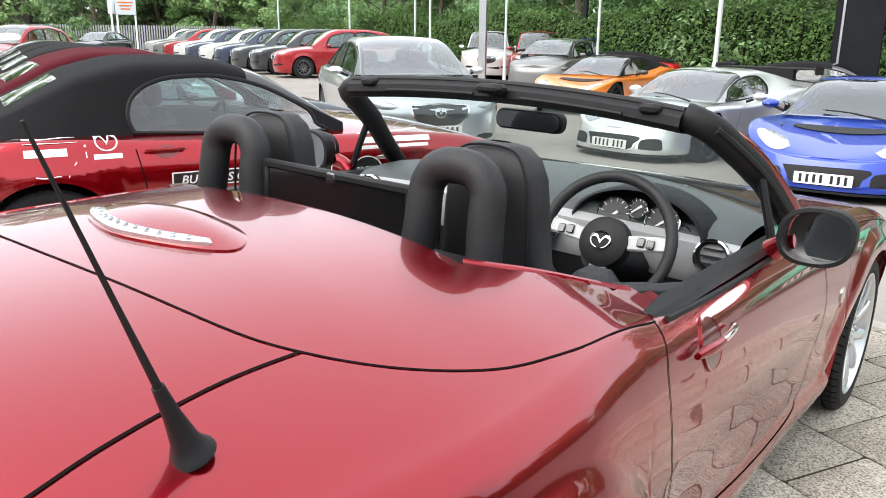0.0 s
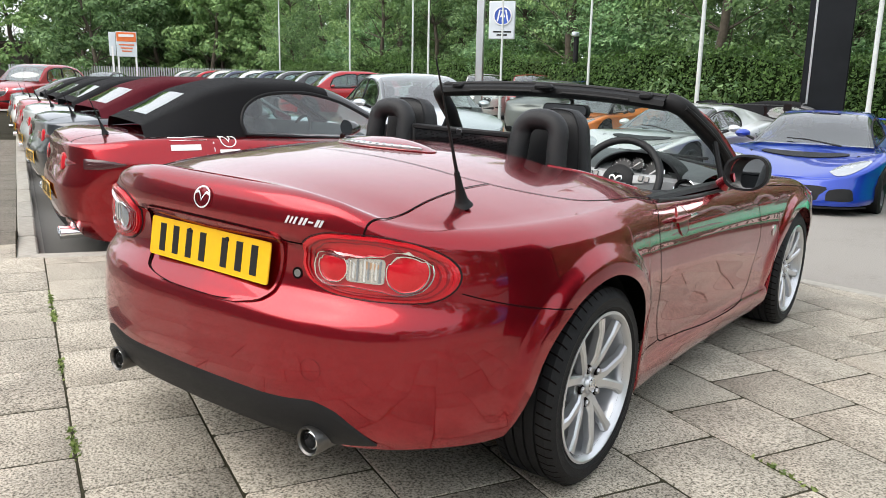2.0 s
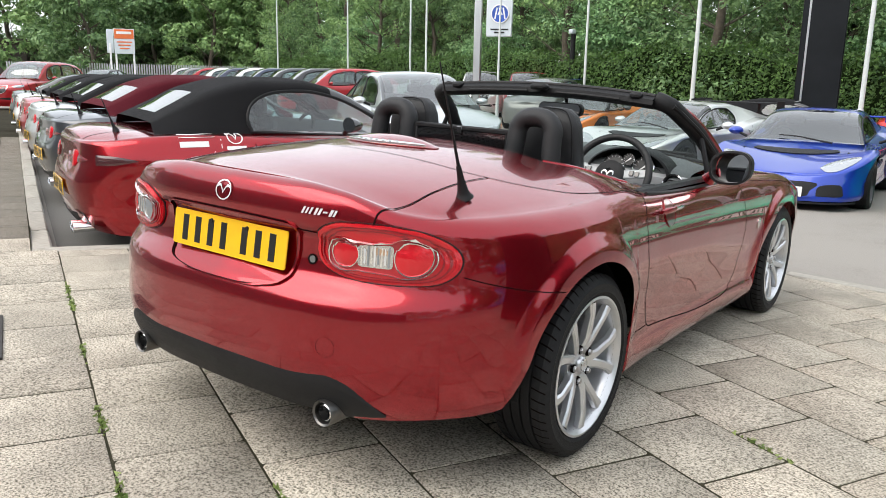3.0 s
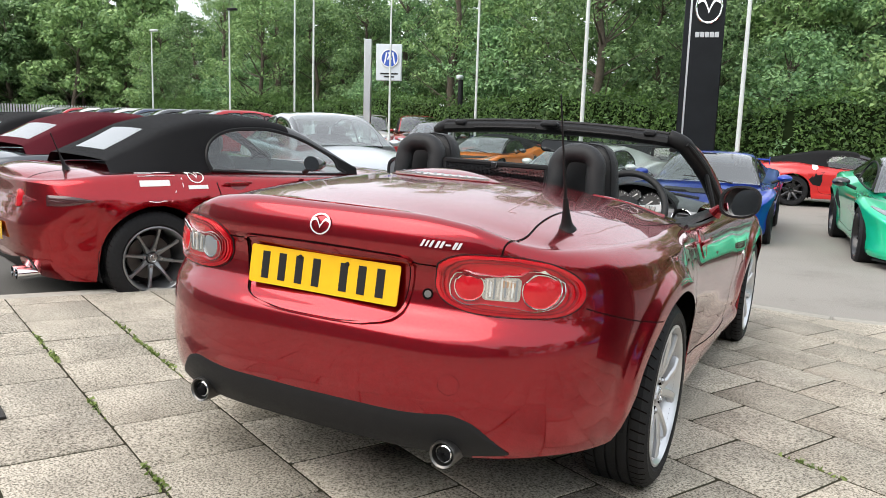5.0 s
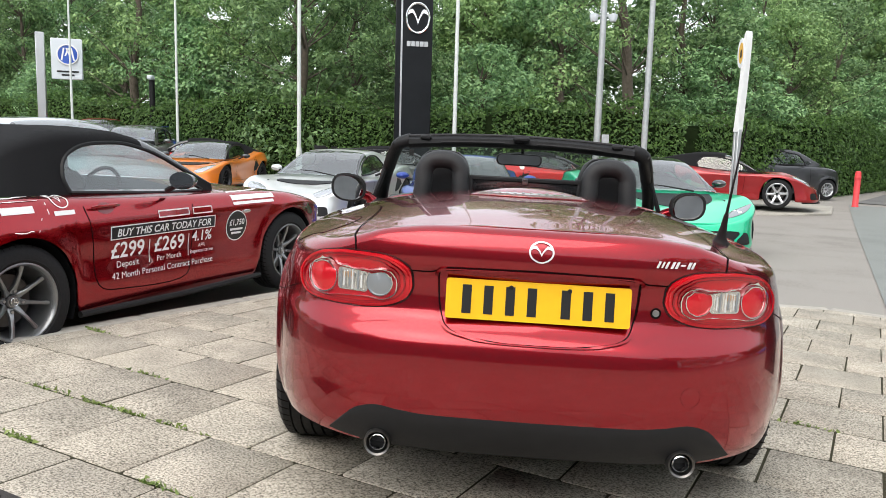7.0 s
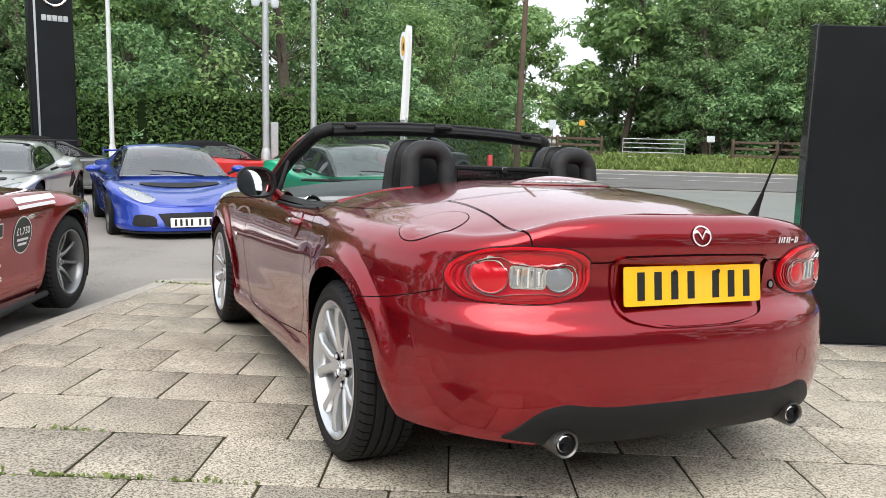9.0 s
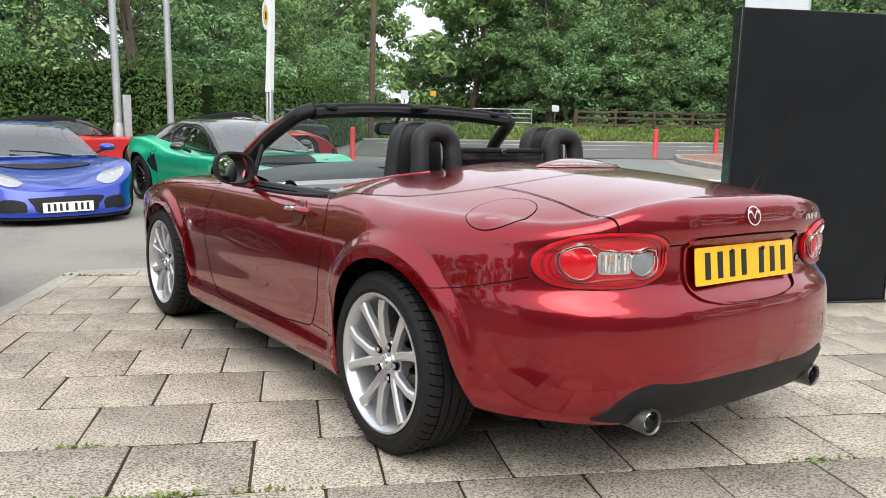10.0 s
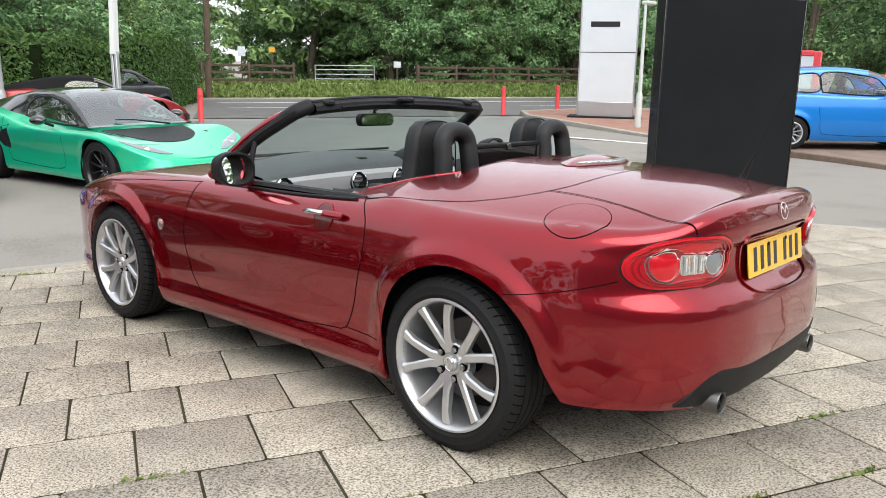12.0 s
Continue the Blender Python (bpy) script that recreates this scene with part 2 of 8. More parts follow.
def solo(name, g, material, label, category="", group="", kind="", m=None, sharp=38.0, normals=True):
    """A thing that is one mesh."""
    ob = new(name, g if isinstance(g, bpy.types.Mesh) else mesh_of(name, g, material, sharp, normals))
    if m is not None:
        ob.matrix_basis = m
    return tagged(ob, label, category, group, kind)


def spline(pts):
    """A smooth curve y(x) through points that never overshoots them."""
    x, y = np.array([p[0] for p in pts], float), np.array([p[1] for p in pts], float)
    h, d = np.diff(x), np.diff(y) / np.diff(x)
    s = np.zeros(len(x))
    s[0], s[-1] = d[0], d[-1]
    for i in range(1, len(x) - 1):
        if d[i - 1] * d[i] > 0:
            w1, w2 = 2 * h[i] + h[i - 1], h[i] + 2 * h[i - 1]
            s[i] = (w1 + w2) / (w1 / d[i - 1] + w2 / d[i])

    def at(q):
        q = np.clip(np.asarray(q, float), x[0], x[-1])
        i = np.clip(np.searchsorted(x, q, side="right") - 1, 0, len(h) - 1)
        t = (q - x[i]) / h[i]
        return y[i] * (1 + 2 * t) * (1 - t) ** 2 + h[i] * s[i] * t * (1 - t) ** 2 + y[i + 1] * t * t * (3 - 2 * t) + h[i] * s[i + 1] * t * t * (t - 1)

    return at


def arc(cx, cy, rx, ry, a0, a1, n):
    return [(cx + rx * math.cos(radians(a0 + (a1 - a0) * i / n)), cy + ry * math.sin(radians(a0 + (a1 - a0) * i / n))) for i in range(n + 1)]


def rounded(w, h, r, n=5):
    """The outline of a rectangle with round corners, about the origin."""
    x, y = w / 2 - r, h / 2 - r
    return arc(x, y, r, r, 0, 90, n) + arc(-x, y, r, r, 90, 180, n) + arc(-x, -y, r, r, 180, 270, n) + arc(x, -y, r, r, 270, 360, n)


def text_mesh(body, size, align="CENTER", bold=0.0):
    """Letters of the built-in font as a flat mesh."""
    cu = bpy.data.curves.new("letters", "FONT")
    cu.body, cu.size, cu.align_x, cu.offset, cu.resolution_u = body, size, align, bold, 3
    ob = new("letters", cu)
    me = bpy.data.meshes.new_from_object(ob.evaluated_get(bpy.context.evaluated_depsgraph_get()))
    bpy.data.objects.remove(ob)
    g = Geo()
    g.v, g.f = [tuple(v.co) for v in me.vertices], [tuple(p.vertices) for p in me.polygons]
    bpy.data.meshes.remove(me)
    bpy.data.curves.remove(cu)
    return g


# ---------------------------------------------------------------- bodywork
from mathutils.bvhtree import BVHTree


class Body:
    """A smooth car body: an outline seen from above, pushed in by profiles at the side, tail and nose, with a crowned top.
    x to the right, y ahead from the rear axle, z up from the ground."""

    def __init__(self, outline, side, rear, front, shoulder, crown, bottom, axles, arch, radius, flare=0.012, round_=0.05, power=2.2, step=0.03, nwall=18, ntop=16, hole=None, brow=(0.0, 0.11), tail_side=None):
        ox, oy = np.array([p[0] for p in outline]), np.array([p[1] for p in outline])
        cum = np.r_[0, np.cumsum(np.hypot(np.diff(ox), np.diff(oy)))]
        fx, fy = spline(list(zip(cum, ox))), spline(list(zip(cum, oy)))
        fine = np.linspace(0, cum[-1], 4000)
        finey = fy(fine)
        ts = list(np.linspace(0, cum[-1], int(cum[-1] / step)))
        arches = [a if isinstance(a, tuple) else (a, arch, radius) for a in axles]
        for yc, ar, zc in arches:
            for k in range(0, 181, 10):
                ts.append(float(np.interp(yc + ar * math.cos(radians(k)), finey, fine)))
        if hole:
            ts += [float(np.interp(h, finey, fine)) for h in hole[:2]]
        ts = np.array(sorted(ts))
        keep = [0]
        for i in range(1, len(ts)):
            if ts[i] - ts[keep[-1]] > 0.006:
                keep.append(i)
        ts = ts[keep]
        x, y = fx(ts), fy(ts)
        dx, dy = fx(ts + 1e-3) - fx(ts - 1e-3), fy(ts + 1e-3) - fy(ts - 1e-3)
        dy[0], dx[-1] = 0, -1
        dy[-1] = 0
        ln = np.hypot(dx, dy)
        nx, ny = dy / ln, -dx / ln
        ws, wr, wf = nx**2, np.where(ny < 0, ny**2, 0), np.where(ny > 0, ny**2, 0)
        zs, zb = spline(shoulder)(y), spline(bottom)(y)
        for yc, ar, zc in arches:
            q = np.clip(ar**2 - (y - yc) ** 2, 0, None)
            zb = np.where(q > 0, np.maximum(zb, zc + np.sqrt(q)), zb)
        zb = np.minimum(zb, zs - round_ - 0.02)
        fs_, fr_, ff_ = spline(side), spline(rear), spline(front)
        ft_ = spline(tail_side or side)
        wt = np.clip((-0.22 - y) / 0.22, 0, 1)
        wt = wt * wt * (3 - 2 * wt)
        rows = []
        rho = round_ * (0.45 + 0.55 * ws)
        for k in range(nwall):
            rows.append(zb + (zs - rho - zb) * (k / (nwall - 1)))
        arcs = [math.sin(radians(a)) for a in (15, 30, 45, 60, 75, 90)]
        for a in arcs:
            rows.append(zs - rho + rho * a)
        X, Y, Z = [], [], []
        for k, z in enumerate(rows):
            d = ws * (fs_(z) * (1 - wt) + ft_(z) * wt) + wr * fr_(z) + wf * ff_(z)
            for yc, ar, zc in arches:
                r = np.hypot(y - yc, z - zc)
                q = np.clip((r - ar - brow[0]) / brow[1], 0, 1)
                d = d - ws * flare * (1 - q * q * (3 - 2 * q)) * np.clip((z - 0.20) / 0.22, 0, 1)
            if k >= nwall:
                a = arcs[k - nwall]
                d = d + rho * (1 - math.sqrt(max(0, 1 - a * a)))
            X.append(np.maximum(x - nx * d, 0))
            Y.append(y - ny * d)
            Z.append(z)
        xr, yr, zr = X[-1], Y[-1], Z[-1]
        y0, y1 = yr[0], yr[-1]
        half = 0.7
        back, ahead = yr - y0, y1 - yr
        yc_ = np.where(back < half, y0 + back * (0.3 + 0.7 * back / half), yr)
        yc_ = np.where(ahead < half, y1 - ahead * (0.3 + 0.7 * ahead / half), yc_)
        zc = spline(crown)(yc_)
        zc[0], zc[-1] = zr[0], zr[-1]
        for k in range(1, ntop + 1):
            u = k / ntop
            X.append(xr * (1 - u))
            Y.append(yr + (yc_ - yr) * (1 - (1 - u) ** 2))
            Z.append(zr + (zc - zr) * (1 - (1 - u) ** power))
        P = np.stack([np.array(X), np.array(Y), np.array(Z)], -1)  # row, column
        nr, nc = P.shape[:2]
        both = np.concatenate([P.reshape(-1, 3), P.reshape(-1, 3) * (-1, 1, 1)])
        _, first, idx = np.unique(np.round(both * 1e4).astype(np.int64), axis=0, return_index=True, return_inverse=True)
        V, idx = both[first], idx.reshape(2, nr, nc)
        r_, l_ = idx[0], idx[1]
        quads = np.concatenate([np.stack([r_[:-1, :-1], r_[:-1, 1:], r_[1:, 1:], r_[1:, :-1]], -1).reshape(-1, 4), np.stack([l_[1:, :-1], l_[1:, 1:], l_[:-1, 1:], l_[:-1, :-1]], -1).reshape(-1, 4)])
        A, B_, C, D = (V[quads[:, i]] for i in range(4))
        fn = np.cross(C - A, D - B_)
        N = np.zeros_like(V)
        for i in range(4):
            np.add.at(N, quads[:, i], fn)
        self.normals = N / np.maximum(np.linalg.norm(N, axis=1, keepdims=True), 1e-9)
        self.centres = (A + B_ + C + D) / 4
        faces = []
        bad = (quads == np.roll(quads, 1, axis=1)).any(1)
        for f, odd in zip(quads.tolist(), bad.tolist()):
            if odd:
                f = [v for i, v in enumerate(f) if v not in f[:i]]
            faces.append(f)
        keep = [i for i, f in enumerate(faces) if len(f) > 2]
        self.faces, self.centres = [faces[i] for i in keep], self.centres[keep]
        self.verts = V.tolist()
        self.tree = BVHTree.FromPolygons(self.verts, self.faces)
        self.groups = None

    def on(self, p, way):
        """The place and normal where a ray from p first meets the body."""
        hit = self.tree.ray_cast(Vector(p), Vector(way))
        if hit[0] is None:
            near = self.tree.find_nearest(Vector(p))
            return near[0], near[1]
        n = hit[1]
        return hit[0], (n if n.dot(Vector(way)) < 0 else -n)

    def split(self, sort, parent, mats, labels):
        """Divides the skin into panels named by sort(centre)."""
        if self.groups is None:
            self.groups = {}
            for f, c in zip(self.faces, self.centres.tolist()):
                name = sort(*c)
                if name:
                    self.groups.setdefault(name, []).append(f)
        groups = self.groups
        made = {}
        for name, fs in groups.items():
            used = sorted({i for f in fs for i in f})
            to = {i: k for k, i in enumerate(used)}
            base = name.split("|")[0]
            me = bpy.data.meshes.new(base)
            me.from_pydata([self.verts[i] for i in used], [], [[to[i] for i in f] for f in fs])
            me.polygons.foreach_set("use_smooth", [True] * len(fs))
            me.normals_split_custom_set_from_vertices([tuple(self.normals[i]) for i in used])
            me.materials.append(mats.get(base, mats["*"]))
            made[name] = part(base, me, None, parent, labels.get(base, ""))
        return made

    def patch(self, centre, way, right, outline, lift=0.003, dome=0.0, rings=4, skirt=0.006):
        """A thin moulding of the given outline laid on the body, seen along way."""
        way, right = Vector(way).normalized(), Vector(right).normalized()
        right = (right - way * right.dot(way)).normalized()
        up = right.cross(way)
        g, rows = Geo(), []
        for k in range(rings + 1):
            s = max(k / rings, 0.001)
            row = []
            for u, v in outline:
                p, n = self.on(Vector(centre) + right * u * s + up * v * s - way * 0.5, way)
                row.append(p + n * (lift + dome * (1 - s * s)))
            rows.append(row)
        row = []
        for u, v in outline:
            p, n = self.on(Vector(centre) + right * u + up * v - way * 0.5, way)
            row.append(p - n * skirt)
        rows.append(row)
        return g.grid(rows, close_v=True)

    def band(self, outline, centre, way, right, width, lift=0.004, skirt=0.004):
        """A narrow raised rim along an outline on the body."""
        way, right = Vector(way).normalized(), Vector(right).normalized()
        right = (right - way * right.dot(way)).normalized()
        up = right.cross(way)
        rows = []
        for s, h in ((1, -skirt), (1, lift), (1 - width, lift), (1 - width, -skirt)):
            row = []
            for u, v in outline:
                p, n = self.on(Vector(centre) + right * u * s + up * v * s - way * 0.5, way)
                row.append(p + n * h)
            rows.append(row)
        return Geo().grid(rows, close_v=True)

    def seam(self, path, way, width=0.005, lift=0.0012, step=0.02):
        """The dark gap between two panels along a path, seen along way."""
        way = Vector(way).normalized()
        pts = [Vector(p) for p in path]
        dense = []
        for a, b in zip(pts, pts[1:]):
            n = max(1, int((b - a).length / step))
            dense += [a.lerp(b, i / n) for i in range(n)]
        dense.append(pts[-1])
        hits = [self.on(p - way * 0.5, way) for p in dense]
        L, R = [], []
        for i, (p, n) in enumerate(hits):
            t = hits[min(i + 1, len(hits) - 1)][0] - hits[max(i - 1, 0)][0]
            s = n.cross(t).normalized() * width / 2
            L.append(p + s + n * lift)
            R.append(p - s + n * lift)
        return Geo().grid([L, R])

    def writing(self, g, centre, way, right, lift=0.003):
        """Flat letters laid on the body."""
        way, right = Vector(way).normalized(), Vector(right).normalized()
        right = (right - way * right.dot(way)).normalized()
        up = right.cross(way)
        out = Geo()
        for u, v, _ in g.v:
            p, n = self.on(Vector(centre) + right * u + up * v - way * 0.5, way)
            out.v.append(tuple(p + n * lift))
        out.f = list(g.f)
        return out


def within(x, y, poly):
    """Whether a point lies inside an outline."""
    hit = False
    for (x0, y0), (x1, y1) in zip(poly, poly[1:] + poly[:1]):
        if (y0 > y) != (y1 > y) and x < (x1 - x0) * (y - y0) / (y1 - y0) + x0:
            hit = not hit
    return hit


def smooth_path(pts, n=8):
    """Points along a rounded line through the given ones."""
    pts = [np.array(p, float) for p in pts]
    out = []
    for i in range(len(pts) - 1):
        p0, p1, p2, p3 = pts[max(i - 1, 0)], pts[i], pts[i + 1], pts[min(i + 2, len(pts) - 1)]
        for k in range(n):
            t = k / n
            out.append(0.5 * (2 * p1 + (p2 - p0) * t + (2 * p0 - 5 * p1 + 4 * p2 - p3) * t * t + (3 * p1 - p0 - 3 * p2 + p3) * t**3))
    out.append(pts[-1])
    return [tuple(float(v) for v in p) for p in out]


# ---------------------------------------------------------------- wheels
def wheel(parent, x, y, radius, width, rim, spokes, style, material, side, calliper=None, detail=True, turn=0.0):
    """A wheel whose outer face looks to x * side; rim: the radius of the rim's edge."""
    m = Matrix.Translation((x, y, radius)) @ Matrix.Rotation(radians(90 * side), 4, "Y") @ Matrix.Rotation(radians(turn), 4, "Z")
    hub = part("wheel", Geo().lathe([(0.001, 0.028), (0.03, 0.026), (0.034, 0.02), (0.036, -0.02)], 24), material, parent, m=m)
    w = width / 2
    prof = [(rim - 0.012, -w * 0.8), (rim + 0.006, -w * 0.92), (rim + 0.02, -w), (radius - 0.035, -w * 1.02), (radius - 0.012, -w * 0.9)]
    tread = []
    n = 5 if detail else 0
    if detail:
        span = w * 0.84
        for k in range(n):
            a = -span + 2 * span * k / n
            b = -span + 2 * span * (k + 1) / n
            tread += [(radius - 0.001, a + 0.004), (radius, (a + b) / 2), (radius - 0.001, b - 0.004)]
            if k < n - 1:
                tread += [(radius - 0.009, b - 0.003), (radius - 0.009, b + 0.003)]
    else:
        tread = [(radius, -w * 0.8), (radius, w * 0.8)]
    prof += tread + [(radius - 0.012, w * 0.9), (radius - 0.03, w * 1.02), (rim + 0.03, w * 1.0), (rim + 0.022, w * 1.02), (rim + 0.006, w * 0.92), (rim - 0.012, w * 0.8)]
    tyre = part("tyre", Geo().lathe(prof, 72 if detail else 40), RUBBER, hub)
    if detail:
        g = Geo()
        for i in range(56):
            a = 2 * math.pi * i / 56
            for s in (-1, 1):
                rr = [radius - 0.0005, radius - 0.002, radius - 0.011]
                zz = [s * w * 0.55, s * w * 0.82, s * w * 0.97]
                row0, row1 = [], []
                for k in range(3):
                    da = 0.022 * k * s
                    row0.append(((rr[k] + 0.0012) * math.cos(a + da), (rr[k] + 0.0012) * math.sin(a + da), zz[k]))
                    row1.append(((rr[k] + 0.0012) * math.cos(a + da + 0.016), (rr[k] + 0.0012) * math.sin(a + da + 0.016), zz[k]))
                g.grid([row0, row1])
        tagged(part("tread_pattern", g, GAP, hub), kind="stuff")
    rp = [(rim + 0.004, w * 0.9), (rim + 0.008, w * 0.98), (rim, w * 1.0), (rim - 0.01, w * 0.9), (rim - 0.016, w * 0.55), (rim - 0.03, -w * 0.2), (rim - 0.03, -w * 0.9)]
    part("rim", Geo().lathe(rp, 64 if detail else 36), material, hub)
    part("brake_disc", Geo().lathe([(0.06, -0.035), (0.14 if rim > 0.2 else 0.12, -0.035), (0.14 if rim > 0.2 else 0.12, -0.055), (0.06, -0.055)], 40), DISC, hub)
    part("drum_back", Geo().lathe([(0.001, -0.08), (rim - 0.032, -0.085)], 32), DARK, hub)
    if calliper:
        g = Geo().lathe([(0.10, -0.02), (0.155, -0.02), (0.165, -0.045), (0.155, -0.07), (0.10, -0.07)], 10, a0=-28, a1=28)
        part("calliper", g, calliper, hub, m=Matrix.Rotation(radians(150 - turn), 4, "Z"))
    deep = 0.052 if style == "pair" else 0.0
    face = w * (0.90 if style == "pair" else 0.62)
    sg = Geo()
    for i in range(spokes):
        if style == "pair":
            a = 2 * math.pi * (i // 2) / (spokes / 2) + (0.312 if i % 2 else -0.312)
            a_in = 2 * math.pi * (i // 2) / (spokes / 2) + (0.13 if i % 2 else -0.13)
        else:
            a = a_in = 2 * math.pi * i / spokes
        rows = []
        wide = {"pair": (0.023, 0.0155, 0.0145, 0.0195), "slim": (0.020, 0.011, 0.009, 0.013), "star": (0.034, 0.024, 0.022, 0.03)}[style]
        for k, t in enumerate((0.0, 0.3, 0.75, 1.0)):
            r = 0.038 + (rim - 0.013 - 0.038) * t
            ang = a_in + (a - a_in) * t
            c, s = math.cos(ang), math.sin(ang)
            z1 = 0.012 + deep + (face - 0.012 - deep) * (t**0.8) + 0.008 * math.sin(math.pi * t)
            hw = wide[k]
            dep = 0.030 - 0.008 * t
            sec = [(-hw, z1 - dep), (-hw, z1 - 0.006), (-hw * 0.6, z1), (hw * 0.6, z1), (hw, z1 - 0.006), (hw, z1 - dep)]
            rows.append([(r * c - q * s, r * s + q * c, z) for q, z in sec])
        one = Geo().grid(rows, close_v=True)
        if detail:
            part("spoke", one, material, hub, sharp=30)
        else:
            sg.add(one.v, one.f)
    if not detail:
        part("spokes", sg, material, hub)
    up = Matrix.Translation((0, 0, deep))
    if style == "pair":
        part("hub_disc", Geo().lathe([(0.02, 0.012), (0.060, 0.010), (0.072, 0.002), (0.074, -0.03)], 40), material, hub, m=up)
    part("centre_cap", Geo().lathe([(0.001, 0.024 if deep else 0.033), (0.024, 0.023 if deep else 0.032), (0.028, 0.018), (0.03, 0.0)], 24), material if detail else BLACK_GL, hub, m=up)
    if detail:
        part("cap_badge", badge_shape(0.02), CHROME, hub, m=Matrix.Translation((0, 0, deep + (0.0245 if deep else 0.0335))))
    for i in range(5 if rim > 0.205 or style == "pair" else 4):
        a = 2 * math.pi * (i + 0.5) / (5 if rim > 0.205 or style == "pair" else 4)
        part("wheel_nut", Geo().lathe([(0.001, 0.03), (0.0085, 0.03), (0.011, 0.026), (0.011, 0.005)], 6), STEEL, hub, m=Matrix.Translation((0.055 * math.cos(a), 0.055 * math.sin(a), deep - (0.003 if deep else 0))))
        if deep:
            part("nut_well", Geo().lathe([(0.001, 0.0185), (0.0135, 0.0195), (0.016, 0.012)], 14), GAP, hub, m=Matrix.Translation((0.055 * math.cos(a), 0.055 * math.sin(a), deep)))
    return hub


def badge_shape(r):
    """A plain oval ring with a soft wing shape in it."""
    g = Geo()
    ring = [(1.2 * r * math.cos(2 * math.pi * i / 32), r * math.sin(2 * math.pi * i / 32)) for i in range(32)]
    rows = []
    for s, z in ((1.0, 0.0), (1.0, 0.1 * r), (0.94, 0.16 * r), (0.86, 0.1 * r), (0.86, 0.0)):
        rows.append([(x * s, y * s, z) for x, y in ring])
    g.grid(rows, close_v=True)
    left = smooth_path([(-1.0, 0.28), (-0.55, 0.42), (-0.22, 0.1), (0, -0.28)], 5)
    path = left + [(-x, y) for x, y in left[::-1][1:]]
    g.grid([[(x * r, y * r + d * r, 0.08 * r) for x, y in path] for d in (-0.1, 0.13)])
    return g


def bars_of_writing(spec, h):
    """Bars in the place of letters: spec gives widths, negative for gaps."""
    g, x = Geo(), 0.0
    total = sum(abs(s) for s in spec)
    x = -total / 2
    for s in spec:
        if s > 0:
            g.grid([[(x, -h / 2, 0), (x + s, -h / 2, 0)], [(x, h / 2, 0), (x + s, h / 2, 0)]])
        x += abs(s)
    return g


def plate(parent, m, front=False, w=0.52, h=0.111):
    """A number plate with plain bars for its characters."""
    p = part("number_plate", Geo().prism(rounded(w, h, 0.008, 3), 0.004, b=0.001), PLATE_W if front else PLATE_Y, parent, "white number plate with plain black bars" if front else "yellow number plate with plain black bars", m=m)
    spec = []
    for i in range(7):
        spec += [0.05 * w / 0.52, -0.011]
        if i == 3:
            spec += [-0.033]
    x = -sum(abs(q) for q in spec[:-1]) / 2
    for q in spec[:-1]:
        if q > 0:
            part("bar", Geo().box((x + q / 2, 0, 0.0046), (q * 0.52, 0.079, 0.0016)), BLACK_INK, p)
        x += abs(q)
    return p


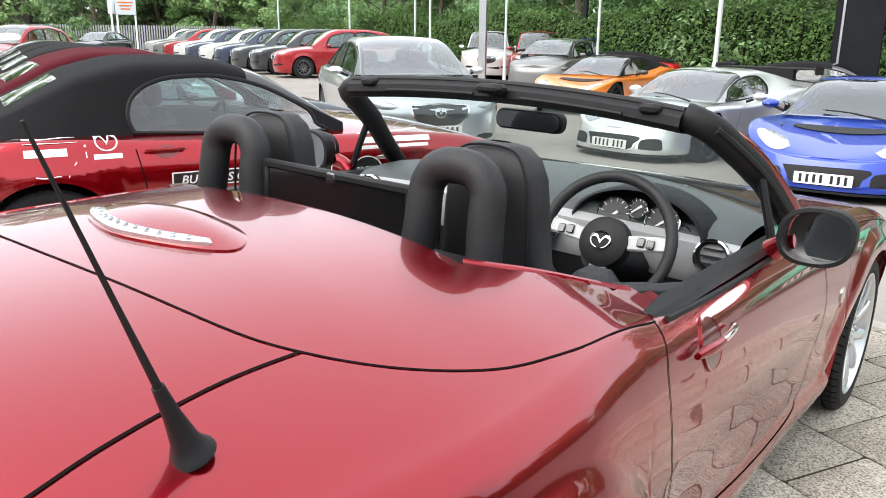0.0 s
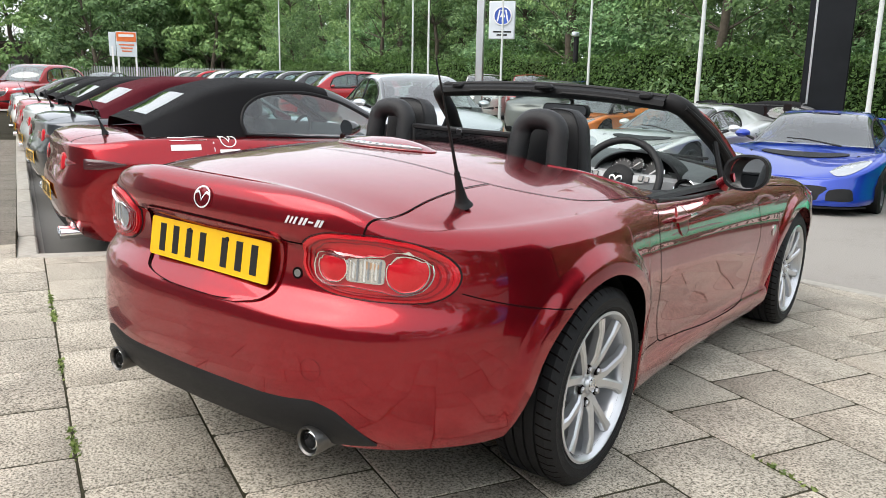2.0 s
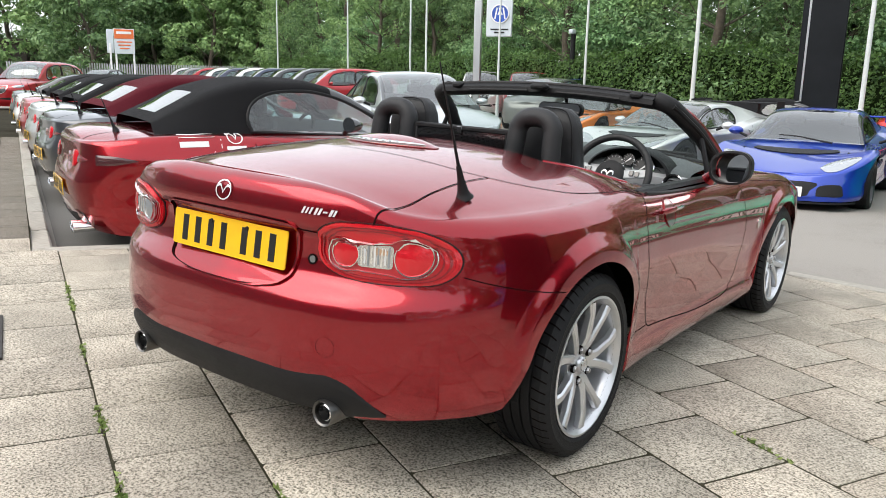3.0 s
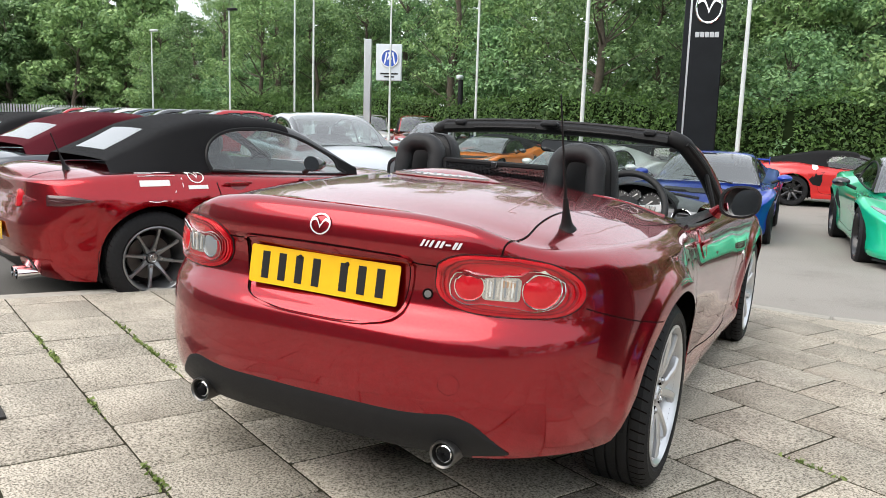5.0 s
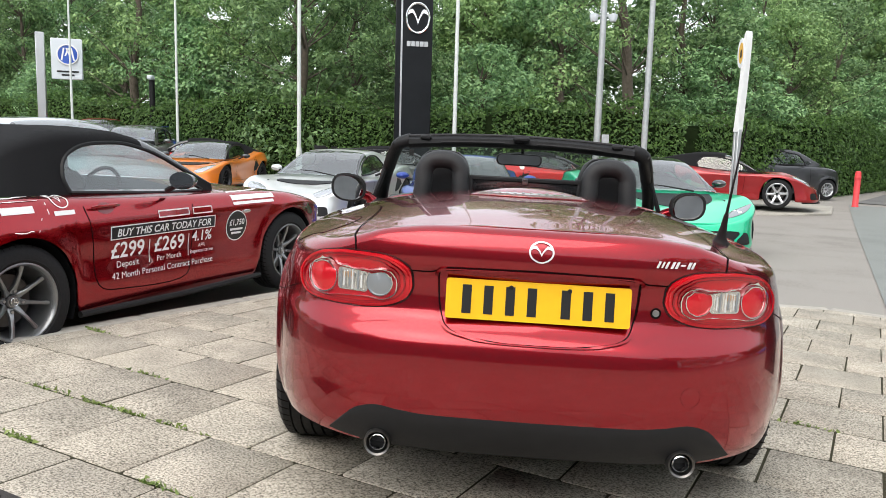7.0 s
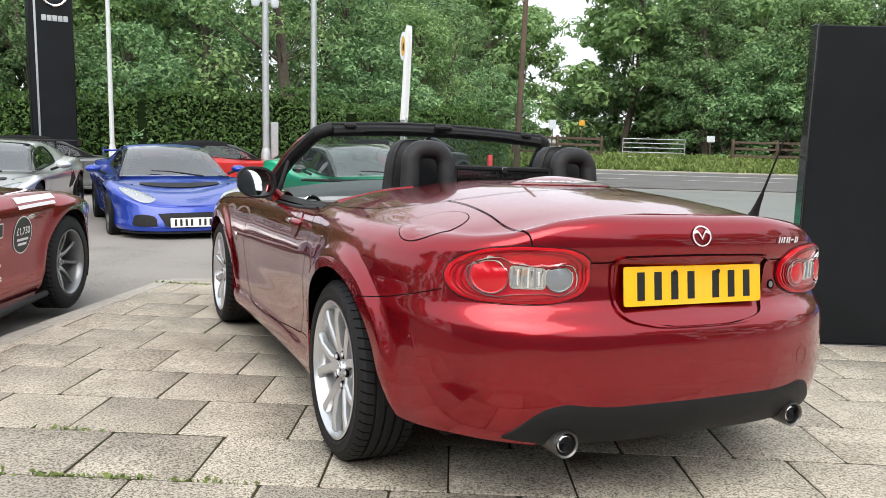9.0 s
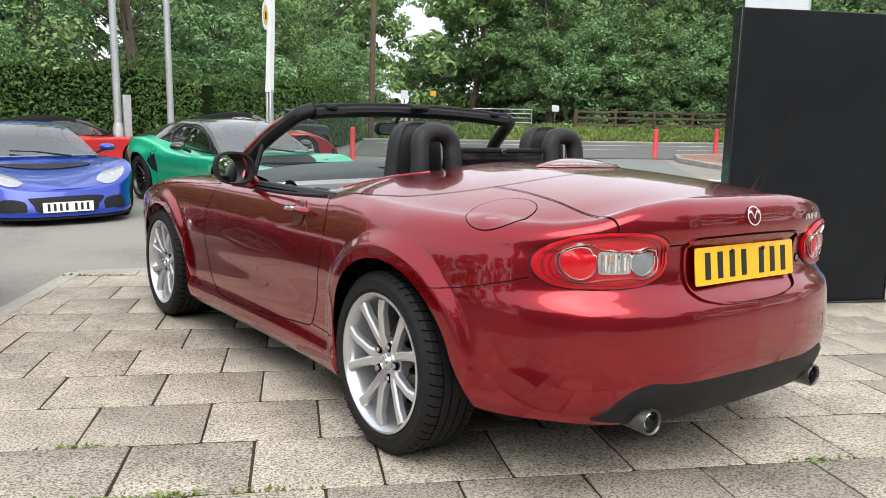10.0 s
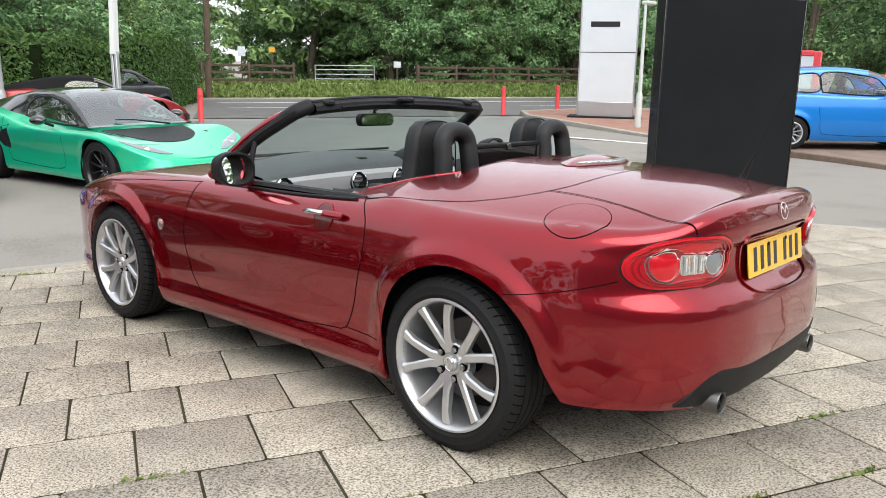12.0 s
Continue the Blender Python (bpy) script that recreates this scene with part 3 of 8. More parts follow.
class House:
    """The part of a closed car above its shoulder: roof, pillars and windows, in cross-sections from tail to screen."""

    def __init__(self, top, roof_w, base_w, base_z, n=44, ns=7):
        self.ns = ns
        ys = np.linspace(top[0][0], top[-1][0], n)
        zt, wr, wb, zb = spline(top)(ys), spline(roof_w)(ys), spline(base_w)(ys), spline(base_z)(ys)
        rows = []
        for i in range(n):
            zt[i] = max(zt[i], zb[i] + 0.004)
            h = zt[i] - zb[i]
            p0, p1, p2 = np.array([wb[i], zb[i]]), np.array([wr[i] + (wb[i] - wr[i]) * math.exp(-h * 9), zt[i] - 0.06 * h]), np.array([0, zt[i]])
            a, b = p0 + 0.86 * (p1 - p0), p1 + 0.22 * (p2 - p1)
            row = [p0 + (a - p0) * t for t in np.linspace(0, 1, ns + 1)]
            row += [a * (1 - t) ** 2 + 2 * p1 * t * (1 - t) + b * t * t for t in (0.25, 0.5, 0.75, 1.0)]
            for t in np.linspace(0, 1, 7)[1:]:
                q = b + (p2 - b) * t
                row.append(np.array([q[0], b[1] + (p2[1] - b[1]) * (1 - (1 - t) ** 2)]))
            rows.append([(float(q[0]), float(ys[i]), float(q[1])) for q in row])
        self.rows, self.ys = rows, ys

    def build(self, parent, sort, mats, labels):
        """Divides the cells among parts by sort(y, row, side)."""
        groups = {}
        for s in (1, -1):
            for i in range(len(self.rows) - 1):
                for j in range(len(self.rows[0]) - 1):
                    name = sort((self.ys[i] + self.ys[i + 1]) / 2, j, s)
                    if not name:
                        continue
                    g = groups.setdefault(name, Geo())
                    q = [self.rows[i][j], self.rows[i + 1][j], self.rows[i + 1][j + 1], self.rows[i][j + 1]]
                    g.add([(x * s, y, z) for x, y, z in q], [(0, 1, 2, 3)])
        for name, g in groups.items():
            base = name.split("|")[0]
            ob = part(base, g, mats.get(base, mats["*"]), parent, labels.get(base, ""), sharp=60)
            if "window" in base or base == "windscreen":
                ob.visible_shadow = False

    def at(self, y, u, s):
        """The place at y and at the share u up the side wall."""
        i = float(np.clip((y - self.ys[0]) / (self.ys[1] - self.ys[0]), 0, len(self.ys) - 1.001))
        j = float(np.clip(u * self.ns, 0, self.ns - 0.001))
        a, b = int(i), int(j)
        p = [Vector(self.rows[a + k][b + q]) for k in (0, 1) for q in (0, 1)]
        v = p[0].lerp(p[1], j - b).lerp(p[2].lerp(p[3], j - b), i - a)
        return Vector((v.x * s, v.y, v.z))

    def seal(self, outline, s, r):
        pts = smooth_path(list(outline) + [outline[0]], 5)
        return Geo().tube([self.at(y, u, s) for y, u in pts], r, 6, caps=False)


# ---------------------------------------------------------------- the red roadster on the paving
SLOPE = Matrix(((0.9996, 0.0, 0.0265, 0), (-0.0006, 0.9997, 0.0234, 0), (-0.0265, -0.0234, 0.9994, 0), (0, 0, 0, 1)))
hero = thing("convertible_car", "dark red metallic two-seat roadster with its roof down on paving", "car", m=SLOPE)
H = Body(
    outline=[(0, -0.83), (0.25, -0.822), (0.45, -0.787), (0.60, -0.717), (0.71, -0.61), (0.785, -0.46), (0.832, -0.27), (0.856, -0.05), (0.858, 0.1), (0.845, 0.3), (0.828, 0.6), (0.822, 1.0), (0.825, 1.5), (0.838, 1.9), (0.853, 2.33), (0.835, 2.65), (0.765, 2.92), (0.63, 3.08), (0.42, 3.165), (0.2, 3.19), (0, 3.195)],
    tail_side=[(0.20, 0.05), (0.25, 0.03), (0.30, 0.013), (0.36, 0.004), (0.42, 0), (0.48, 0), (0.55, 0.002), (0.62, 0.007), (0.70, 0.017), (0.76, 0.034), (0.82, 0.06)],
    side=[(0.14, 0.07), (0.17, 0.032), (0.205, 0.014), (0.24, 0.010), (0.262, 0.014), (0.28, 0.024), (0.30, 0.022), (0.34, 0.018), (0.42, 0.016), (0.5, 0.006), (0.57, 0), (0.64, 0.004), (0.70, 0.014), (0.76, 0.032), (0.82, 0.06)],
    rear=[(0.20, 0.11), (0.25, 0.055), (0.30, 0.024), (0.36, 0.007), (0.42, 0), (0.48, 0.001), (0.54, 0.005), (0.585, 0.016), (0.61, 0.043), (0.635, 0.066), (0.70, 0.074), (0.745, 0.071), (0.768, 0.051), (0.80, 0.046), (0.833, 0.050), (0.86, 0.060), (0.89, 0.078)],
    front=[(0.14, 0.10), (0.20, 0.03), (0.30, 0.0), (0.42, 0.01), (0.5, 0.04), (0.6, 0.10)],
    shoulder=[(-0.85, 0.890), (-0.825, 0.888), (-0.795, 0.874), (-0.75, 0.846), (-0.717, 0.830), (-0.61, 0.818), (-0.45, 0.818), (-0.3, 0.820), (0, 0.826), (0.35, 0.838), (0.52, 0.822), (1.0, 0.806), (1.5, 0.808), (1.9, 0.80), (2.33, 0.778), (2.7, 0.70), (3.0, 0.60), (3.2, 0.52)],
    crown=[(-0.75, 0.888), (-0.5, 0.921), (-0.2, 0.943), (0, 0.951), (0.3, 0.952), (1.5, 0.868), (2.0, 0.838), (2.5, 0.765), (2.9, 0.66), (3.1, 0.56), (3.2, 0.52)],
    bottom=[(-0.84, 0.25), (-0.787, 0.25), (-0.717, 0.258), (-0.62, 0.266), (-0.50, 0.264), (-0.435, 0.267), (-0.41, 0.306), (-0.385, 0.354), (-0.365, 0.39), (-0.35, 0.30), (-0.28, 0.2), (0.3, 0.16), (2.0, 0.16), (2.7, 0.16), (3.2, 0.18)],
    axles=((-0.03, 0.346, 0.310), (2.275, 0.354, 0.285)), arch=0.35, radius=0.303, flare=0.019, brow=(0.035, 0.06), round_=0.055, power=2.3, step=0.022, nwall=34, ntop=22, hole=(0.27, 1.56),
)


def cabin_edge(x):
    """Where the roof cover ends and the cabin begins."""
    return 0.27 + 0.31 * max(0.0, (x - 0.45) / 0.22) ** 1.25


def hero_panels(x, y, z):
    s = "|r" if x > 0 else "|l"
    if cabin_edge(abs(x)) < y < 1.56 and abs(x) < (0.72 if 0.56 < y < 1.5 else 0.665) and z > 0.7:
        return None
    lid = 0.53 + 0.12 * max(0, (y + 0.2))
    if z > 0.90 - 0.35 * max(0, abs(x) - 0.3) and y > -0.74 and y <= 0.27 and abs(x) < 0.77 and z > 0.83:
        rear_edge = -0.30 + 0.55 * abs(x) ** 2.2
        if y > rear_edge:
            return "roof_cover"
        if abs(x) < 0.56:
            return "boot_lid"
    if y < -0.6 and z > 0.61 and abs(x) < 0.5:
        return "boot_lid"
    if y < -0.40 and z < 0.26 and abs(x) < 0.50:
        return "valance_edge"
    if y < -0.2 and z < 0.605:
        return "rear_bumper"
    if y > 2.68 and z < 0.62 - (0 if y < 3 else -0.1):
        return "front_bumper"
    if y > 1.5 and z > 0.79 - 0.14 * max(0, y - 2.3) and abs(x) < 0.72 - 0.15 * max(0, y - 2.5):
        return "bonnet"
    if y > 2.9:
        return "front_bumper"
    if y > 1.64:
        return "front_wing" + s
    if 0.44 < y <= 1.64 and z > 0.285:
        return "door" + s
    if 0.3 < y <= 2.0 and z <= 0.285:
        return "sill" + s
    return "rear_quarter_panel" + s


panels = H.split(hero_panels, hero, {"*": HERO, "valance_edge": BLACK_PL}, {})
ALONG, RIGHT, DOWN = (0, 1, 0), (1, 0, 0), (0, 0, -1)


def hero_seams():
    half = [(0.75, 0.49, 1), (0.745, 0.35, 1), (0.727, 0.18, 1), (0.693, 0.04, 1), (0.62, -0.088, 1), (0.52, -0.18, 1), (0.41, -0.228, 1), (0.21, -0.258, 1)]
    cover = smooth_path(half + [(0, -0.268, 1)] + [(-x, y, z) for x, y, z in half[::-1]], 6)
    part("panel_gap", H.seam(cover, DOWN, 0.0038), GAP, hero)
    for s in (-1, 1):
        way = (-s, 0, 0)
        part("panel_gap", H.seam(smooth_path([(s * 0.52, -0.18, 1), (s * 0.512, -0.30, 1), (s * 0.52, -0.45, 1), (s * 0.535, -0.57, 1), (s * 0.533, -0.64, 1), (s * 0.528, -0.675, 1), (s * 0.521, -0.703, 1)], 6), DOWN, 0.0046, 0.002), GAP, hero)
        part("panel_gap", H.seam([(s * 0.521, -1, 0.825), (s * 0.519, -1, 0.81), (s * 0.516, -1, 0.79)], ALONG, 0.0046, 0.002), GAP, hero)
        door = smooth_path([(s, 0.495, 0.825), (s, 0.43, 0.75), (s, 0.42, 0.63), (s, 0.465, 0.48), (s, 0.515, 0.35), (s, 0.56, 0.31), (s, 0.645, 0.30), (s, 1.1, 0.262), (s, 1.5, 0.262), (s, 1.6, 0.31), (s, 1.66, 0.44), (s, 1.658, 0.58), (s, 1.625, 0.70), (s, 1.58, 0.79)], 6)
        part("panel_gap", H.seam(door, way, 0.0036), GAP, hero)
        part("panel_gap", H.seam(smooth_path([(s, -0.243, 0.598), (s, -0.362, 0.614), (s, -0.489, 0.645), (s, -0.56, 0.668)], 5), way, 0.0028), GAP, hero)
        part("panel_gap", H.seam([(s, 0.345, 0.315), (s, 0.53, 0.318)], way, 0.0025), GAP, hero)
        part("panel_gap", H.seam(smooth_path([(s, 1.58, 0.79), (s, 1.9, 0.772), (s, 2.3, 0.745), (s, 2.6, 0.69), (s, 2.75, 0.64)], 5), way, 0.0028), GAP, hero)
    part("panel_gap", H.seam([(-0.36, -1, 0.757), (-0.30, -1, 0.758), (-0.25, -1, 0.774), (0, -1, 0.779), (0.25, -1, 0.774), (0.30, -1, 0.758), (0.36, -1, 0.757)], ALONG, 0.0045), GAP, hero)
    cap = [(0.104 * math.cos(2 * math.pi * i / 40), 0.108 * math.sin(2 * math.pi * i / 40)) for i in range(40)]
    cc, cw = (-0.665, -0.382, 0.84), (0.42, 0.10, -0.9)
    part("fuel_flap", H.patch(cc, cw, ALONG, [(u * 0.97, v * 0.97) for u, v in cap], 0.0014, 0.0, 3, 0.002), HERO, hero)
    part("panel_gap", H.band(cap, cc, cw, ALONG, 0.022, 0.0010, 0.0), GAP, hero)
    tow = [(0.028 * math.cos(2 * math.pi * i / 24), 0.028 * math.sin(2 * math.pi * i / 24)) for i in range(24)]
    part("panel_gap", H.band(tow, (0.43, -1, 0.46), ALONG, RIGHT, 0.012, 0.0006, 0.0), GAP, hero)


hero_seams()


def tail_lamp(s):
    c = (s * 0.53, -1, 0.715)
    flip = (lambda q: [(u * s, v) for u, v in (q if s > 0 else q[::-1])])
    pts = flip(smooth_path([(-0.18, 0.005), (-0.168, 0.05), (-0.11, 0.078), (-0.03, 0.083), (0.04, 0.080), (0.108, 0.064), (0.150, 0.036), (0.171, -0.004), (0.161, -0.044), (0.12, -0.068), (0.02, -0.074), (-0.09, -0.069), (-0.155, -0.046), (-0.178, -0.015), (-0.18, 0.005)], 4)[:-1])
    lamp = part("tail_lamp", H.patch(c, ALONG, RIGHT, pts, 0.008, 0.005, 6), LENS_R, hero, "red tail lamp with clear inner section")
    part("lamp_seal", H.band([(u * 1.025, v * 1.05) for u, v in pts], c, ALONG, RIGHT, 0.02, 0.002), SEAL, lamp)
    part("lamp_edge", H.band([(u * 0.965, v * 0.94) for u, v in pts], c, ALONG, RIGHT, 0.03, 0.0135), LENS_R, lamp)
    inner = flip(smooth_path([(-0.142, 0.0), (-0.13, 0.036), (-0.095, 0.050), (-0.045, 0.042), (0.02, 0.046), (0.07, 0.057), (0.11, 0.042), (0.128, 0.0), (0.112, -0.04), (0.07, -0.056), (0.02, -0.050), (-0.05, -0.046), (-0.10, -0.05), (-0.135, -0.032), (-0.142, 0.0)], 4)[:-1])
    part("inner_field", H.patch(c, ALONG, RIGHT, inner, 0.0125, 0.002, 3), lens("deep_red_lens", (0.40, 0.004, 0.014)), lamp)
    part("inner_rim", H.band(inner, c, ALONG, RIGHT, 0.02, 0.0185), CHROME, lamp)
    part("reversing_lens", H.patch((s * 0.518, -1, 0.715), ALONG, RIGHT, rounded(0.088, 0.066, 0.01, 3), 0.0165, 0.001, 2), LENS_C, lamp)
    for k in range(9):
        part("reflector_rib", H.patch((s * (0.484 + 0.0085 * k), -1, 0.715), ALONG, RIGHT, rounded(0.0042, 0.058 - 0.012 * (k % 2), 0.002, 2), 0.0182, 0.001, 2), (CHROME, BRIGHT, LENS_S)[k % 3], lamp)
    for f_ in (0.90, 0.82):
        part("lamp_ring", H.band([(u * f_, v * f_) for u, v in pts], c, ALONG, RIGHT, 0.025, 0.0145), lens("dark_lamp_ring", (0.24, 0.0, 0.006)), lamp)
    part("indicator_lens", H.patch((s * 0.532, -1, 0.729), ALONG, RIGHT, rounded(0.034, 0.020, 0.006, 3), 0.0175, 0.001, 2), LENS_A, lamp)
    for k, (x, rx, rz_) in enumerate(((0.44, 0.037, 0.040), (0.607, 0.041, 0.048))):
        ring = [(rx * math.cos(2 * math.pi * i / 28), rz_ * math.sin(2 * math.pi * i / 28)) for i in range(28)]
        cc = (s * x, -1, 0.716)
        smoked = s < 0 and k == 0
        part("round_lens", H.patch(cc, ALONG, RIGHT, ring, 0.017, 0.009, 4), LENS_S if smoked else LENS_R, lamp)
        part("lens_rim", H.band([(a * 1.05, b * 1.05) for a, b in ring], cc, ALONG, RIGHT, 0.055, 0.0205), CHROME, lamp)


for side in (-1, 1):
    tail_lamp(side)

# black lower valance, its upper edge rising over the exhausts
top = spline([(0, 0.374), (0.28, 0.374), (0.36, 0.378), (0.43, 0.386), (0.49, 0.368), (0.535, 0.325), (0.575, 0.277)])
rows = []
for u in np.linspace(-0.575, 0.575, 73):
    t1 = float(top(abs(u)))
    row = []
    for q in np.linspace(0, 1, 7):
        p, n = H.on((float(u), -1.2, 0.256 + 0.018 * (u / 0.575) ** 6 + (t1 - 0.256 - 0.018 * (u / 0.575) ** 6) * q), ALONG)
        row.append(p + n * (0.004 if q < 1 else -0.002))
    rows.append(row)
part("lower_valance", Geo().grid(rows), BLACK_PL, hero, "matt black plastic lower valance")

# number plate in its recess, badges
recess = smooth_path([(-0.315, 0.062), (-0.30, 0.085), (-0.2, 0.09), (0, 0.092), (0.2, 0.09), (0.30, 0.085), (0.315, 0.062), (0.305, -0.03), (0.27, -0.085), (0.15, -0.105), (0, -0.108), (-0.15, -0.105), (-0.27, -0.085), (-0.305, -0.03), (-0.315, 0.062)], 4)[:-1]
recess = [(u * 0.915, v) for u, v in recess]
part("plate_surround", H.band(recess, (0, -1, 0.685), ALONG, RIGHT, 0.03, 0.007, 0.006), HERO, hero)
part("panel_gap", H.band([(u * 0.965, v * 0.965) for u, v in recess], (0, -1, 0.685), ALONG, RIGHT, 0.012, 0.003, 0.004), GAP, hero)
plate(hero, Matrix.Translation((0, -0.767, 0.6905)) @ Matrix.Rotation(radians(90 - 7), 4, "X"), w=0.508)
for bx in (-0.075, 0.085):
    part("plate_screw", Geo().lathe([(0.001, 0.004), (0.006, 0.004), (0.007, 0)], 12), BLACK_PL, hero, m=Matrix.Translation((bx, -0.7665, 0.728)) @ Matrix.Rotation(radians(83), 4, "X"))
emblem = badge_shape(0.0285)
part("badge", H.writing(emblem, (0, -1, 0.832), ALONG, RIGHT, 0.005), BRIGHT, hero, "chrome oval badge with a wing shape")
model = Geo()
for u, w_, h_ in ((-0.050, 0.007, 0.009), (-0.038, 0.006, 0.008), (-0.026, 0.007, 0.009), (-0.010, 0.008, 0.009), (0.002, 0.008, 0.009), (0.018, 0.014, 0.0022), (0.036, 0.009, 0.009), (0.047, 0.007, 0.0085)):
    model.add([(u - w_ / 2 - h_ * 0.45, -h_, 0.002), (u + w_ / 2 - h_ * 0.45, -h_, 0.002), (u + w_ / 2 + h_ * 0.45, h_, 0.002), (u - w_ / 2 + h_ * 0.45, h_, 0.002)], [(0, 1, 2, 3)])
part("model_badge", H.writing(model, (0.368, -1, 0.817), ALONG, RIGHT, 0.005), BRIGHT, hero, "chrome bars in place of lettering")
lock = [(0.012 * math.cos(2 * math.pi * i / 20), 0.012 * math.sin(2 * math.pi * i / 20)) for i in range(20)]
part("boot_lock", H.patch((0.328, -1, 0.678), ALONG, RIGHT, [(u * 0.8, v * 0.8) for u, v in lock], 0.002, 0.0, 2), STEEL, hero)
part("boot_lock_rim", H.band([(u * 1.25, v * 1.25) for u, v in lock], (0.328, -1, 0.678), ALONG, RIGHT, 0.3, 0.002), GAP, hero)

# high brake lamp on the roof cover
hump = smooth_path([(-0.215, -0.045), (-0.15, 0.025), (0, 0.05), (0.15, 0.025), (0.215, -0.045), (0.145, -0.105), (0, -0.14), (-0.145, -0.105), (-0.215, -0.045)], 5)[:-1]
part("brake_lamp_housing", H.patch((0, -0.02, 0.95), DOWN, RIGHT, [(u, v + 0.02) for u, v in hump], 0.003, 0.024, 6), HERO, hero)
outer = smooth_path([(-0.185, -0.070), (-0.125, -0.108), (0, -0.136), (0.125, -0.108), (0.185, -0.070)], 4)
inner_ = smooth_path([(0.165, -0.060), (0.09, -0.078), (0, -0.09), (-0.09, -0.078), (-0.165, -0.060)], 4)
bl = part("high_brake_lamp", H.patch((0, -0.095, 0.95), DOWN, RIGHT, [(u, v + 0.095) for u, v in outer + inner_], 0.0115, 0.003, 3), LENS_C, hero, "clear high brake lamp")
for i in range(11):
    u = -0.14 + 0.028 * i
    v = -0.114 + 1.5 * u * u
    p, n = H.on((u, v, 1.5), DOWN)
    part("led", Geo().lathe([(0.001, 0.0022), (0.004, 0.002), (0.0055, 0)], 10), LENS_S, bl, m=Matrix.Translation(p + n * 0.0155))

# rubber aerial
ant_p, ant_n = H.on((0.585, -0.40, 1.5), DOWN)
aerial = part("aerial", Geo().lathe([(0.001, 0.10), (0.007, 0.10), (0.010, 0.06), (0.016, 0.022), (0.022, 0.008), (0.027, 0.003), (0.028, 0)], 20), BLACK_PL, hero, "black rubber whip aerial", m=Matrix.Translation(ant_p) @ Matrix.Rotation(radians(22), 4, "X"))
part("aerial_whip", Geo().tube([(0, 0, 0.09), (0, 0, 0.2), (0, 0.0, 0.40)], [0.0052, 0.0034, 0.002], 8), BLACK_PL, aerial)

# exhausts under the valance
for s in (-1, 1):
    ex = part("exhaust", Geo().lathe([(0.030, -0.20), (0.036, -0.16), (0.038, 0.0), (0.036, 0.004), (0.031, 0.0), (0.030, -0.05), (0.022, -0.052), (0.021, -0.12), (0.001, -0.12)], 32), mat("sooty_steel", (0.15, 0.145, 0.14), 0.35, 0.95, var=0.3, scale=40), hero, "round dull steel exhaust tip", m=Matrix.Translation((s * 0.424, -0.786, 0.266)) @ Matrix.Rotation(radians(90), 4, "X"))
    part("exhaust_bore", Geo().lathe([(0.001, -0.045), (0.0295, -0.04)], 24), DARK, ex)
    part("inner_pipe", Geo().lathe([(0.024, -0.05), (0.024, -0.008), (0.021, -0.006), (0.020, -0.05)], 24), CHROME, ex)
part("underbody", Geo().box((0, 1.25, 0.20), (1.24, 3.3, 0.05), 0.02), DARK, hero)
for yc, ar, zc in ((-0.03, 0.352, 0.310), (2.275, 0.360, 0.285)):
    for s in (-1, 1):
        prof = [(ar * math.cos(radians(a)), zc + ar * math.sin(radians(a))) for a in range(-14, 195, 11)]
        part("wheel_arch_liner", Geo().grid([[(s * xx, yc + u, v) for u, v in prof] for xx in (0.80, 0.55)]).add([(s * 0.55, yc + u, v) for u, v in prof], [tuple(range(len(prof)))]), DARK, hero)

for s in (-1, 1):
    wheel(hero, s * 0.744, 0.0, 0.303, 0.205, 0.225, 10, "pair", ALLOY, s, calliper=DISC, turn=18)
    wheel(hero, s * 0.742, 2.33, 0.303, 0.205, 0.225, 10, "pair", ALLOY, s, calliper=DISC, turn=55)


